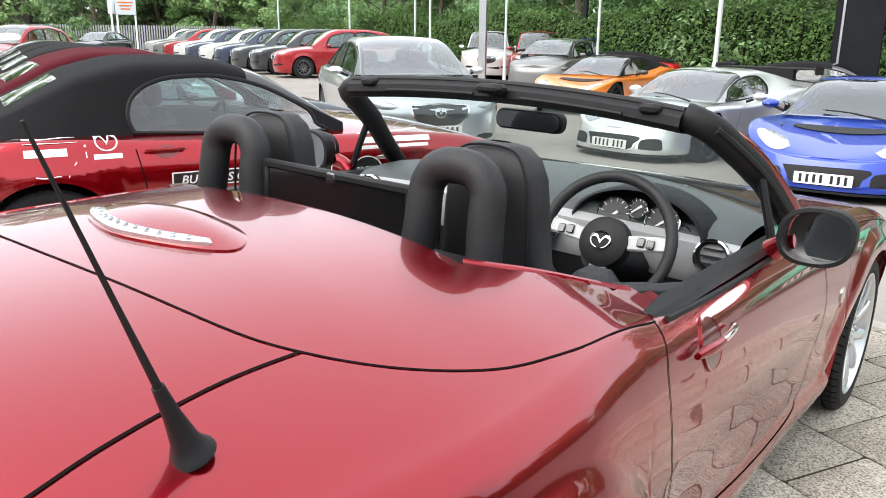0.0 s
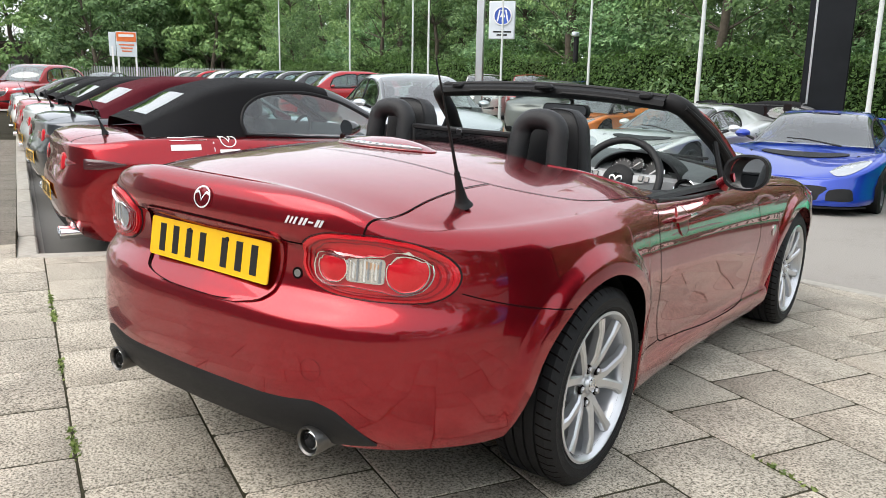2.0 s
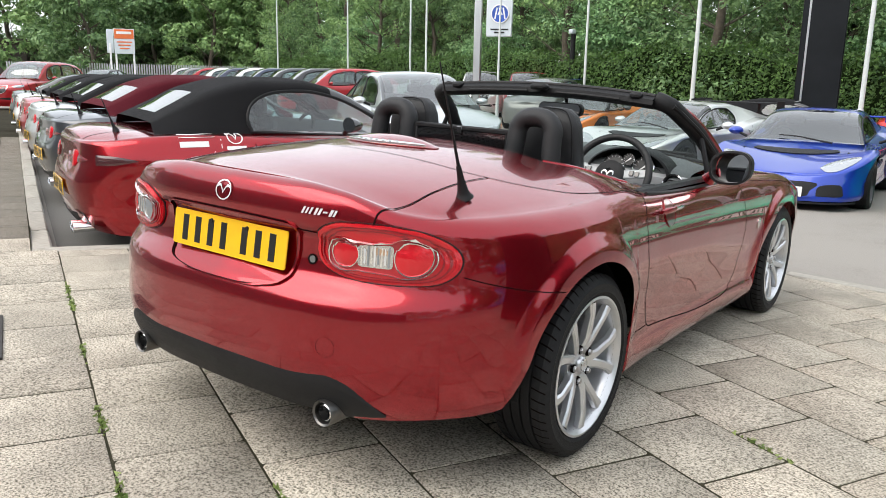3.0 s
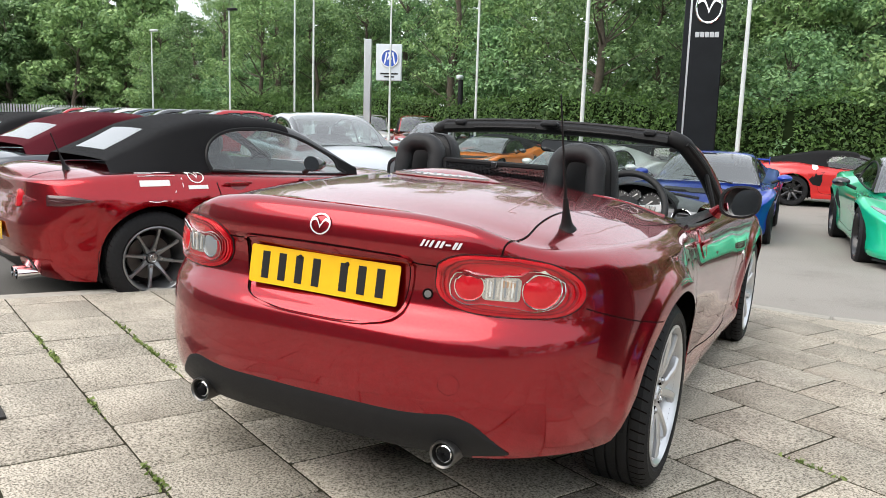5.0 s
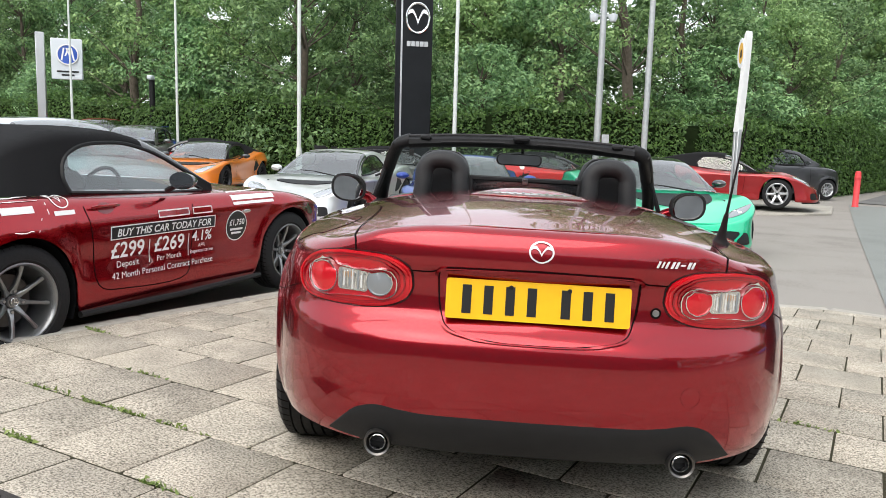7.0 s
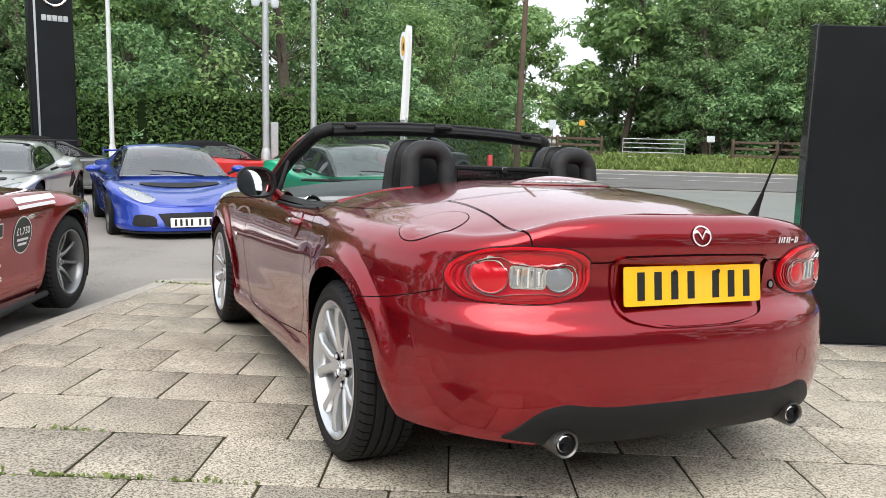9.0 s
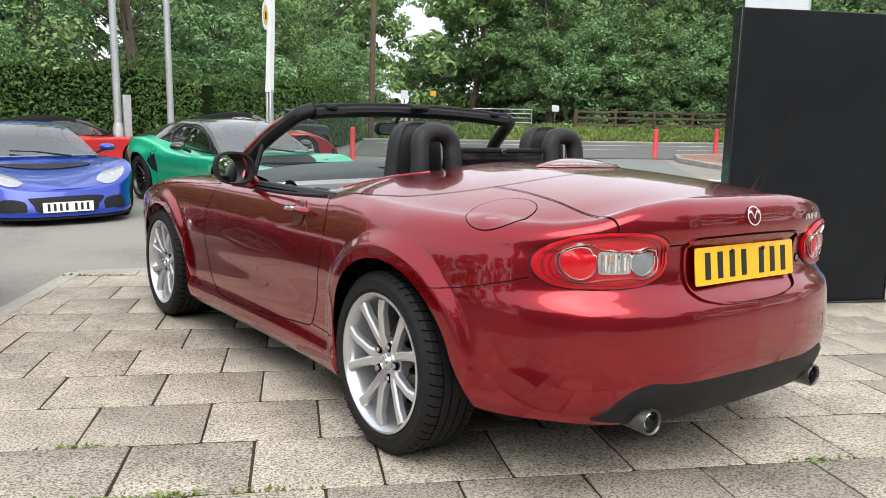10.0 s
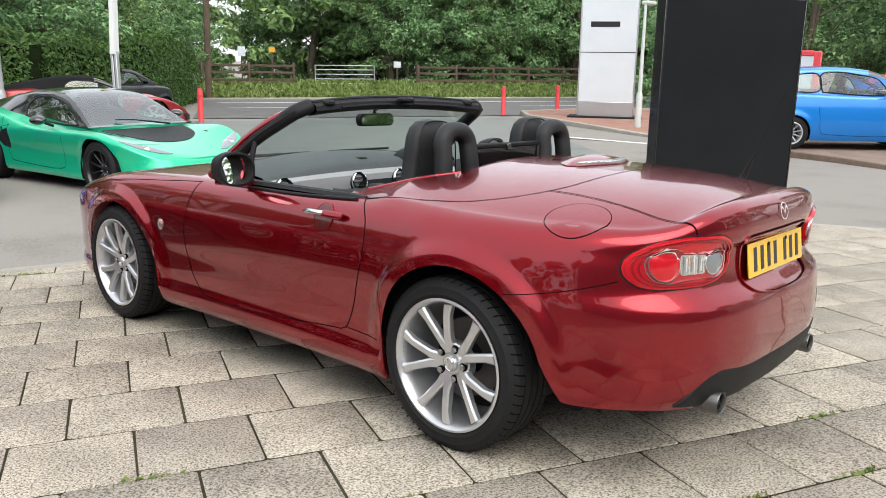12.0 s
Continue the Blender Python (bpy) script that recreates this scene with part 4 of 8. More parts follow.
# handles, repeaters, mirrors
def hero_door_trim(s):
    door = panels["door|r" if s > 0 else "door|l"]
    way = (-s, 0, 0)
    cup = [(0.058 * math.cos(2 * math.pi * i / 28), 0.055 * math.sin(2 * math.pi * i / 28)) for i in range(28)]
    # flat darker patch: the shade inside the cup is put into its colour
    part("handle_cup", H.patch((s, 0.67, 0.733), way, (0, s, 0), cup, 0.003, -0.0, 5, 0.002), mat("handle_cup_shade", (0.13, 0.001, 0.005), 0.35, 0.8, coat=1), door)
    part("cup_rim", H.band(cup, (s, 0.67, 0.733), way, (0, s, 0), 0.10, 0.0042, 0.001), HERO, door)
    rows = []
    for t in np.linspace(0, 1, 9):
        yy = 0.545 + 0.24 * t
        p, n = H.on((s * 1.5, yy, 0.743), way)
        c = p + n * (0.006 + 0.026 * math.sin(math.pi * min(1, max(0.05, t * 0.98 + 0.01))) ** 0.5)
        r = 0.011 if 0 < t < 1 else 0.006
        rows.append((c, r))
    part("handle_bar", Geo().tube([c for c, _ in rows[3:]], [r for _, r in rows[3:]], 12, flat=0.7), CHROME, door, "chrome door handle")
    part("handle_pad", Geo().tube([c for c, _ in rows[:4]], [r * 1.5 for _, r in rows[:4]], 12, flat=0.7), HERO, door)
    rep = [(0.03 * math.cos(2 * math.pi * i / 24), 0.018 * math.sin(2 * math.pi * i / 24)) for i in range(24)]
    part("side_repeater", H.patch((s, 1.857, 0.565), way, (0, s, 0), [(u * 0.7, v * 1.5) for u, v in rep], 0.004, 0.004, 3), LENS_C, hero)
    # mirror housing
    rows = []
    for i in range(9):
        t = i / 8
        r = math.cos(t * math.pi / 2) ** 0.6 if i < 8 else 0.05
        rows.append([(s * (0.868 + 0.086 * r * math.copysign(abs(math.cos(a)) ** 0.8, math.cos(a))), 1.15 + 0.11 * t, 0.884 + 0.070 * r * math.copysign(abs(math.sin(a)) ** 0.8, math.sin(a)) + 0.006 * math.cos(a)) for a in [2 * math.pi * k / 28 for k in range(28)]])
    house = part("door_mirror", Geo().grid(rows, close_v=True), HERO, door, "dark red door mirror with a broad black rim")
    rim_ = []
    for sc, dy in ((1.012, 0.036), (1.035, 0.012), (1.03, -0.006), (0.90, -0.008), (0.885, 0.02), (0.84, 0.075)):
        rim_.append([(s * 0.868 + (x - s * 0.868) * sc, 1.15 + dy, 0.886 + (z - 0.886) * sc) for x, y, z in rows[0]])
    part("mirror_rim", Geo().grid(rim_, close_v=True), BLACK_PL, house)
    gl = Geo()
    gl.v = [(s * 0.868 + (x - s * 0.868) * 0.9, 1.178 - 0.28 * (abs(x) - 0.868) + 0.10 * (z - 0.886), 0.886 + (z - 0.886) * 0.9) for x, y, z in rows[0]]
    gl.f = [tuple(range(28))]
    part("mirror_glass", gl, MIRROR, house)
    part("mirror_foot", Geo().tube([(s * 0.755, 1.235, 0.815), (s * 0.775, 1.225, 0.84), (s * 0.82, 1.21, 0.855)], [0.032, 0.024, 0.028], 12), HERO, house)


for side in (-1, 1):
    hero_door_trim(side)


# windscreen and its black header
def bez(p0, p1, p2, n):
    return [tuple((1 - t) ** 2 * a + 2 * t * (1 - t) * b + t * t * c for a, b, c in zip(p0, p1, p2)) for t in [i / n for i in range(n + 1)]]


low = bez((-0.72, 1.47, 0.835), (0, 1.95, 0.885), (0.72, 1.47, 0.835), 24)
high = bez((-0.575, 1.09, 1.135), (0, 1.165, 1.185), (0.575, 1.09, 1.135), 24)
rows = []
for k in range(9):
    t = k / 8
    rows.append([tuple(a + (b - a) * t + (0.018 * math.sin(math.pi * t) if i == 2 else 0) for i, (a, b) in enumerate(zip(p, q))) for p, q in zip(low, high)])
ws = part("windscreen", Geo().grid(rows), glass("screen_glass", (0.86, 0.93, 0.89), 0.93), hero, "clear windscreen with a green tint")
ws.visible_shadow = False
head = bez((-0.553, 1.069, 1.1385), (0, 1.137, 1.1885), (0.553, 1.069, 1.1385), 28)
rows = []
for dy, dz in ((0.052, -0.004), (0.035, 0.016), (0.0, 0.026), (-0.035, 0.022), (-0.058, 0.006), (-0.062, -0.016), (-0.045, -0.032), (-0.01, -0.036), (0.03, -0.026), (0.052, -0.004)):
    rows.append([(x, y + dy, z + dz) for x, y, z in head])
header = part("windscreen_header", Geo().grid(rows), BLACK_PL, hero, "padded black windscreen header rail")
part("header_seal", Geo().tube([(x, y - 0.030, z + 0.022) for x, y, z in head], 0.009, 8), SEAL, header)
part("header_lip", Geo().tube([(x * 0.985, y + 0.045, z + 0.004) for x, y, z in head], 0.010, 8), BLACK_GL, header)
for x0, x1 in ((4, 12), (16, 24)):
    part("header_trim", Geo().tube([(x, y - 0.062, z - 0.012) for x, y, z in head[x0:x1 + 1]], 0.006, 8), SEAL, header)
part("roof_latch", Geo().box((0, 1.015, 1.172), (0.085, 0.05, 0.028), 0.01), BLACK_PL, header)
for s in (-1, 1):
    part("latch_socket", Geo().box((s * 0.47, 1.03, 1.158), (0.055, 0.045, 0.026), 0.008), BLACK_PL, header)
    ap = [(s * 0.735, 1.50, 0.815), (s * 0.715, 1.40, 0.90), (s * 0.675, 1.27, 1.005), (s * 0.634, 1.14, 1.083), (s * 0.606, 1.075, 1.122)]
    pil = part("windscreen_pillar", Geo().tube(smooth_path(ap + [(s * 0.545, 1.056, 1.146)], 5), [0.034] * 10 + [0.037] * 15 + [0.034], 14, flat=0.85), BLACK_PL, hero, "windscreen pillar with black inner trim")
    part("pillar_skin", Geo().tube(smooth_path([(x + s * 0.016, y + 0.024, z + 0.008) for x, y, z in ap[:-1]] + [(s * 0.607, 1.09, 1.125)], 5), [0.024] * 5 + [0.023] * 5 + [0.022] * 5 + [0.02] * 6, 12, flat=0.8), HERO, pil, "red outer pillar skin")
    part("pillar_seal", Geo().tube(smooth_path([(x + s * 0.02, y - 0.018, z) for x, y, z in ap], 5), 0.012, 8), SEAL, pil)
    part("quarter_post", Geo().tube([(s * 0.752, 1.245, 0.815), (s * 0.725, 1.25, 0.90), (s * 0.69, 1.262, 1.0)], 0.012, 8), SEAL, hero)
    q = Geo().add([(s * 0.752, 1.255, 0.82), (s * 0.742, 1.46, 0.82), (s * 0.693, 1.272, 0.995)], [(0, 1, 2)])
    part("quarter_window", q, GLASS, hero).visible_shadow = False
    part("door_top_seal", Geo().tube([tuple(H.on((s * 0.757, yy, 1.5), DOWN)[0] + Vector((0, 0, 0.003))) for yy in np.linspace(0.53, 1.44, 8)], 0.007, 8), SEAL, hero)
for x0, x1 in ((0.62, 0.06), (0.02, -0.52)):
    wp = part("wiper", Geo().tube([(x0, 1.70 - 0.3 * x0 * x0, 0.858), ((x0 + x1) / 2, 1.70, 0.876), (x1, 1.69, 0.882)], [0.008, 0.006, 0.005], 8), BLACK_PL, hero)
    part("wiper_blade", Geo().box(((x0 + x1) / 2 - 0.03, 1.685, 0.884), (0.46, 0.012, 0.014), 0.004), SEAL, wp)
im = part("interior_mirror", Geo().prism(rounded(0.235, 0.062, 0.026, 6), 0.03, b=0.006), BLACK_PL, hero, "black interior mirror", m=Matrix.Translation((0.004, 1.245, 1.072)) @ Matrix.Rotation(radians(88), 4, "X"))
part("mirror_face", Geo().prism(rounded(0.22, 0.05, 0.022, 6), 0.001), mat("dim_mirror", (0.35, 0.36, 0.37), 0.03, 1.0, var=0.02), im, m=Matrix.Translation((0, 0, 0.0315)))
part("mirror_stem", Geo().tube([(0.02, 1.26, 1.085), (0.02, 1.25, 1.12), (0.02, 1.20, 1.148)], 0.009, 8), BLACK_PL, hero)


# cabin
def hero_cabin():
    tub = Geo()
    tub.grid([[(-0.69, y, z) for y, z in ((0.24, 0.80), (0.24, 0.25), (1.6, 0.25), (1.6, 0.80))], [(0.69, y, z) for y, z in ((0.24, 0.80), (0.24, 0.25), (1.6, 0.25), (1.6, 0.80))]])
    tub.grid([[(s * 0.69, y, z) for y in (0.24, 1.6)] for s in (-1,) for z in (0.25, 0.80)])
    tub.grid([[(0.69, y, z) for y in (0.24, 1.6)] for z in (0.25, 0.80)])
    part("cabin_floor", tub, CARPET, hero)
    part("tunnel", Geo().box((0, 0.95, 0.40), (0.22, 1.2, 0.34), 0.04), BLACK_PL, hero)
    for s in (-1, 1):
        part("door_card", Geo().grid([[(s * 0.752, y, 0.808), (s * 0.738, y, 0.822), (s * 0.70, y, 0.822), (s * 0.672, y, 0.80), (s * 0.66, y, 0.68), (s * 0.675, y, 0.5), (s * 0.675, y, 0.3)] for y in (0.50, 0.8, 1.2, 1.5)]), BLACK_PL, hero)
        seat = part("seat", Geo().box((s * 0.35, 0.86, 0.42), (0.46, 0.52, 0.15), 0.05), LEATHER, hero, "black leather bucket seat with high back")
        for d in (-1, 1):
            part("seat_bolster", Geo().tube([(s * 0.35 + d * 0.22, 0.64, 0.47), (s * 0.35 + d * 0.22, 0.85, 0.50), (s * 0.35 + d * 0.21, 1.08, 0.47)], 0.055, 10), LEATHER, seat)
        # back and head section, one swept cushion
        rows = []
        for z, w, d, y0 in ((0.44, 0.25, 0.06, 0.68), (0.55, 0.265, 0.07, 0.635), (0.68, 0.255, 0.065, 0.595), (0.75, 0.225, 0.058, 0.575), (0.80, 0.165, 0.054, 0.560), (0.85, 0.132, 0.051, 0.550), (0.96, 0.122, 0.05, 0.541), (1.03, 0.113, 0.048, 0.539), (1.07, 0.095, 0.042, 0.539), (1.094, 0.066, 0.028, 0.540), (1.10, 0.025, 0.01, 0.541)):
            rows.append([(s * 0.35 + w * math.copysign(abs(math.cos(a)) ** 0.55, math.cos(a)), y0 + d * math.copysign(abs(math.sin(a)) ** 0.6, math.sin(a)), z) for a in [2 * math.pi * k / 32 for k in range(32)]])
        back = part("backrest", Geo().grid(rows, close_v=True), LEATHER, seat)
        st = [(s * 0.35 + d * q, yy - 0.025, z) for d in (1,) for q, yy, z in ((0.114, 0.515, 0.86), (0.106, 0.513, 1.0), (0.088, 0.518, 1.06), (0.05, 0.527, 1.092), (-0.05, 0.527, 1.092), (-0.088, 0.518, 1.06), (-0.106, 0.513, 1.0), (-0.114, 0.515, 0.86))]
        part("stitched_piping", Geo().tube(smooth_path(st, 4), 0.003, 6), SEAL, back)
        # padded roll hoop behind the seat
        leg, path = 0.079, []
        path = [(s * 0.345 - leg - 0.012, 0.38, 0.80), (s * 0.345 - leg, 0.392, 0.95)]
        path += [(s * 0.345 - leg * math.copysign(abs(math.cos(radians(a))) ** 0.75, math.cos(radians(a))), 0.398 + 0.008 * math.sin(radians(a)), 0.975 + 0.085 * math.sin(radians(a)) ** 0.75) for a in range(15, 166, 15)]
        path += [(s * 0.345 + leg, 0.392, 0.95), (s * 0.345 + leg + 0.012, 0.38, 0.80)]
        part("roll_hoop", Geo().tube(smooth_path(path, 3), 0.037, 16), LEATHER, hero, "black padded roll hoop")
    part("rear_shelf", Geo().box((0, 0.36, 0.80), (1.28, 0.22, 0.14), 0.04), BLACK_PL, hero)
    defl = part("wind_deflector", Geo().grid([[(x, 0.405, z) for z in (0.845, 0.995)] for x in (-0.225, 0.225)]).box((0, 0.40, 0.992), (0.47, 0.022, 0.022), 0.006).box((0, 0.40, 0.86), (0.47, 0.022, 0.03), 0.006).box((-0.228, 0.40, 0.92), (0.024, 0.022, 0.15), 0.006).box((0.228, 0.40, 0.92), (0.024, 0.022, 0.15), 0.006), BLACK_PL, hero, "black mesh wind deflector")
    mesh = Geo()
    for i in range(71):
        x = -0.21 + 0.42 * i / 70
        mesh.box((x, 0.397, 0.925), (0.003, 0.005, 0.12))
    for i in range(21):
        mesh.box((0, 0.397, 0.87 + 0.0055 * i), (0.43, 0.005, 0.0028))
    mesh.box((0, 0.393, 0.985), (0.03, 0.012, 0.03), 0.004)
    part("mesh_grid", mesh, BLACK_GL, defl)
    # dashboard
    dash = [(1.70, 0.888), (1.55, 0.90), (1.40, 0.892), (1.28, 0.876), (1.225, 0.858), (1.205, 0.832)]
    band = [(1.205, 0.832), (1.183, 0.812), (1.188, 0.735), (1.21, 0.695)]
    lower = [(1.21, 0.695), (1.22, 0.60), (1.30, 0.45)]

    def sweep(prof, bow):
        return Geo().grid([[(x, y + bow * (x / 0.68) ** 2 * 0.5 - 0.42 * (x / 0.68) ** 2 * max(0, y - 1.25), z - (0.012 + 0.10 * max(0, z - 0.82) / 0.08 * 0.45) * (x / 0.68) ** 2) for y, z in prof] for x in np.linspace(-0.68, 0.68, 25)])

    d = part("dashboard", sweep(dash, 0.02), mat("dash_grey", (0.075, 0.084, 0.087), 0.5, var=0.1, bump=0.4, bscale=700), hero, "dark grey dashboard with a silver band")
    part("dash_band", sweep(band, 0.02), SILVER_TRIM, d)
    part("dash_lower", sweep(lower, 0.02), BLACK_PL, d)
    for x in (-0.60, -0.16, 0.12, 0.62):
        m = Matrix.Translation((x, 1.172 + 0.01 * (x / 0.68) ** 2, 0.778)) @ Matrix.Rotation(radians(80), 4, "X")
        v = part("air_vent", Geo().lathe([(0.046, -0.02), (0.047, 0.006), (0.042, 0.009), (0.038, 0.004), (0.036, -0.02), (0.001, -0.022)], 28), BLACK_PL, d, m=m)
        part("vent_rim", Geo().lathe([(0.049, 0.0), (0.049, 0.008), (0.044, 0.011), (0.042, 0.007)], 28), CHROME, v)
        for k in range(3):
            part("vent_slat", Geo().box((0, -0.02 + 0.02 * k, -0.004), (0.064 - 0.014 * abs(k - 1), 0.004, 0.016)), BLACK_PL, v)
    part("centre_stack", Geo().prism(smooth_path([(-0.12, -0.12), (-0.135, 0.02), (-0.09, 0.085), (0, 0.10), (0.09, 0.085), (0.135, 0.02), (0.12, -0.12)], 4), 0.03, b=0.008), BLACK_PL, d, m=Matrix.Translation((-0.02, 1.195, 0.715)) @ Matrix.Rotation(radians(72), 4, "X"))
    for k in range(4):
        part("radio_button", Geo().box((-0.02, 1.168 - 0.004 * k, 0.735 - 0.028 * k), (0.17, 0.006, 0.012), 0.002), SCREEN, d)
    for k in (-1, 0, 1):
        part("heater_knob", Geo().lathe([(0.001, 0.02), (0.02, 0.02), (0.024, 0.0)], 20), BLACK_GL, d, m=Matrix.Translation((-0.02 + 0.07 * k, 1.17, 0.60)) @ Matrix.Rotation(radians(75), 4, "X"))
    part("dash_pod", Geo().box((-0.03, 1.30, 0.872), (0.055, 0.05, 0.022), 0.008), BLACK_PL, d)
    # instrument binnacle
    cowl = []
    for y_, sc in ((1.33, 1.0), (1.20, 1.0), (1.19, 0.95), (1.25, 0.9)):
        cowl.append([(0.388 + 0.205 * sc * math.cos(radians(a)), y_, 0.80 + 0.125 * sc * math.sin(radians(a)) - (0 if y_ < 1.3 else 0.0)) for a in range(-10, 191, 10)])
    part("binnacle", Geo().grid(cowl), BLACK_PL, d)
    part("binnacle_back", Geo().prism([(0.19 * math.cos(radians(a)), 0.118 * math.sin(radians(a))) for a in range(-20, 201, 10)], 0.004), DARK, d, m=Matrix.Translation((0.388, 1.24, 0.80)) @ Matrix.Rotation(radians(76), 4, "X"))
    for x, z, r in ((0.315, 0.838, 0.052), (0.388, 0.866, 0.030), (0.461, 0.838, 0.052), (0.256, 0.815, 0.024), (0.520, 0.815, 0.024)):
        m = Matrix.Translation((x, 1.218 - 0.12 * (z - 0.84), z)) @ Matrix.Rotation(radians(72), 4, "X")
        gz = part("gauge", Geo().lathe([(0.001, 0.0), (r * 0.97, 0.0)], 32), BLACK_INK, d, m=m)
        part("gauge_ring", Geo().lathe([(r, -0.004), (r, 0.006), (r * 0.93, 0.008), (r * 0.9, 0.002)], 32), CHROME, gz)
        ticks = Geo()
        for k in range(11):
            a = radians(225 - 27 * k)
            ticks.add([(r * q * math.cos(a + e), r * q * math.sin(a + e), 0.002) for q, e in ((0.68, -0.03), (0.86, -0.03), (0.86, 0.03), (0.68, 0.03))], [(0, 1, 2, 3)])
        tagged(part("gauge_marks", ticks, WHITE, gz), kind="stuff")
        part("gauge_needle", Geo().add([(0.004, -0.012, 0.003), (-0.002, r * 0.75, 0.003), (0.002, r * 0.75, 0.003), (-0.004, -0.012, 0.003)], [(0, 2, 1, 3)]), WHITE, gz, m=Matrix.Rotation(radians(130 if z > 0.8 else 60), 4, "Z"))
    # steering wheel
    sm = Matrix.Translation((0.40, 0.985, 0.812)) @ Matrix.Rotation(radians(66), 4, "X")
    ring = [(0.178 * math.cos(2 * math.pi * k / 48), 0.178 * math.sin(2 * math.pi * k / 48)) for k in range(48)]
    rg = Geo().grid([[((1 + 0.09 * math.cos(b)) * x, (1 + 0.09 * math.cos(b)) * y, 0.016 * math.sin(b)) for x, y in ring] for b in [2 * math.pi * q / 10 for q in range(10)]], close_u=True, close_v=True)
    st = part("steering_wheel", rg, LEATHER, hero, "black leather steering wheel with silver spokes", m=sm)
    part("hub_pad", Geo().lathe([(0.001, 0.022), (0.045, 0.020), (0.066, 0.008), (0.07, -0.02), (0.05, -0.05)], 32), BLACK_PL, st)
    part("hub_badge", badge_shape(0.024), CHROME, st, m=Matrix.Translation((0, 0, 0.0235)))
    for a, l in ((8, 0.112), (172, 0.112), (-78, 0.11), (-102, 0.11)):
        part("spoke", Geo().box((0.115, 0, -0.005), (l, 0.040 if abs(a) in (8, 172) else 0.02, 0.014), 0.005), SILVER_TRIM, st, m=Matrix.Rotation(radians(a), 4, "Z"))
    for s in (-1, 1):
        for k in range(2):
            part("switch", Geo().box((s * (0.10 + 0.026 * k), 0.016 - 0.002 * k, 0.005), (0.02, 0.024, 0.008), 0.002), BLACK_GL, st)
    part("column_cowl", Geo().tube([(0.385, 0.99, 0.775), (0.385, 1.2, 0.70)], [0.05, 0.06], 14), BLACK_PL, hero)
    part("gear_lever", Geo().tube([(0, 0.93, 0.55), (0, 0.92, 0.64)], 0.009, 8).lathe([(0.001, 0.03), (0.02, 0.022), (0.024, 0), (0.012, -0.025)], 16, m=Matrix.Translation((0, 0.92, 0.66))), LEATHER, hero)
    part("handbrake", Geo().tube([(-0.08, 0.66, 0.56), (-0.08, 0.86, 0.63)], [0.016, 0.014], 10), LEATHER, hero)


hero_cabin()
# rubber edge and black trim where the roof cover meets the cabin
for s in (-1, 1):
    edge = []
    for xx in np.linspace(0.455, 0.66, 10):
        p, n = H.on((s * xx, cabin_edge(xx) + 0.004, 1.5), DOWN)
        edge.append(tuple(p - n * 0.004))
    part("cover_edge", Geo().tube(smooth_path(edge, 3), 0.0085, 8), HERO, hero)
    part("quarter_trim", Geo().tube(smooth_path([(s * 0.50, 0.47, 0.80), (s * 0.57, 0.58, 0.79), (s * 0.64, 0.68, 0.785), (s * 0.70, 0.74, 0.79)], 4), [0.035] * 4 + [0.05] * 5 + [0.045] * 4, 12, flat=0.7), LEATHER, hero)
    part("belt_guide", Geo().box((s * 0.555, 0.62, 0.80), (0.11, 0.12, 0.09), 0.03), LEATHER, hero)
# nose: lamps and intake, seen only along the wings
for s in (-1, 1):
    hl = [(0.17 * math.cos(2 * math.pi * i / 28), 0.075 * math.sin(2 * math.pi * i / 28)) for i in range(28)]
    part("headlamp", H.patch((s * 0.60, 2.95, 0.60), (-s * 0.35, -0.75, -0.55), (0.9, -s * 0.45, 0), hl, 0.006, 0.02, 4), LENS_C, hero)
part("air_intake", H.patch((0, 4, 0.32), (0, -1, 0), (-1, 0, 0), rounded(0.7, 0.16, 0.07, 5), 0.002, 0, 3), GAP, hero)


# ---------------------------------------------------------------- ground
def smooth_clamp(v, lo, hi):
    return min(max(v, lo), hi)


def lot_z(x, y):
    """Height of the tarmac."""
    return -0.09 - 0.012 * smooth_clamp(x, -4, 12) - 0.016 * smooth_clamp(y, -4, 12)


def pave_z(x, y):
    """Height of the paving, which falls to the right and ahead."""
    return -(0.0265 * x + 0.0234 * y)


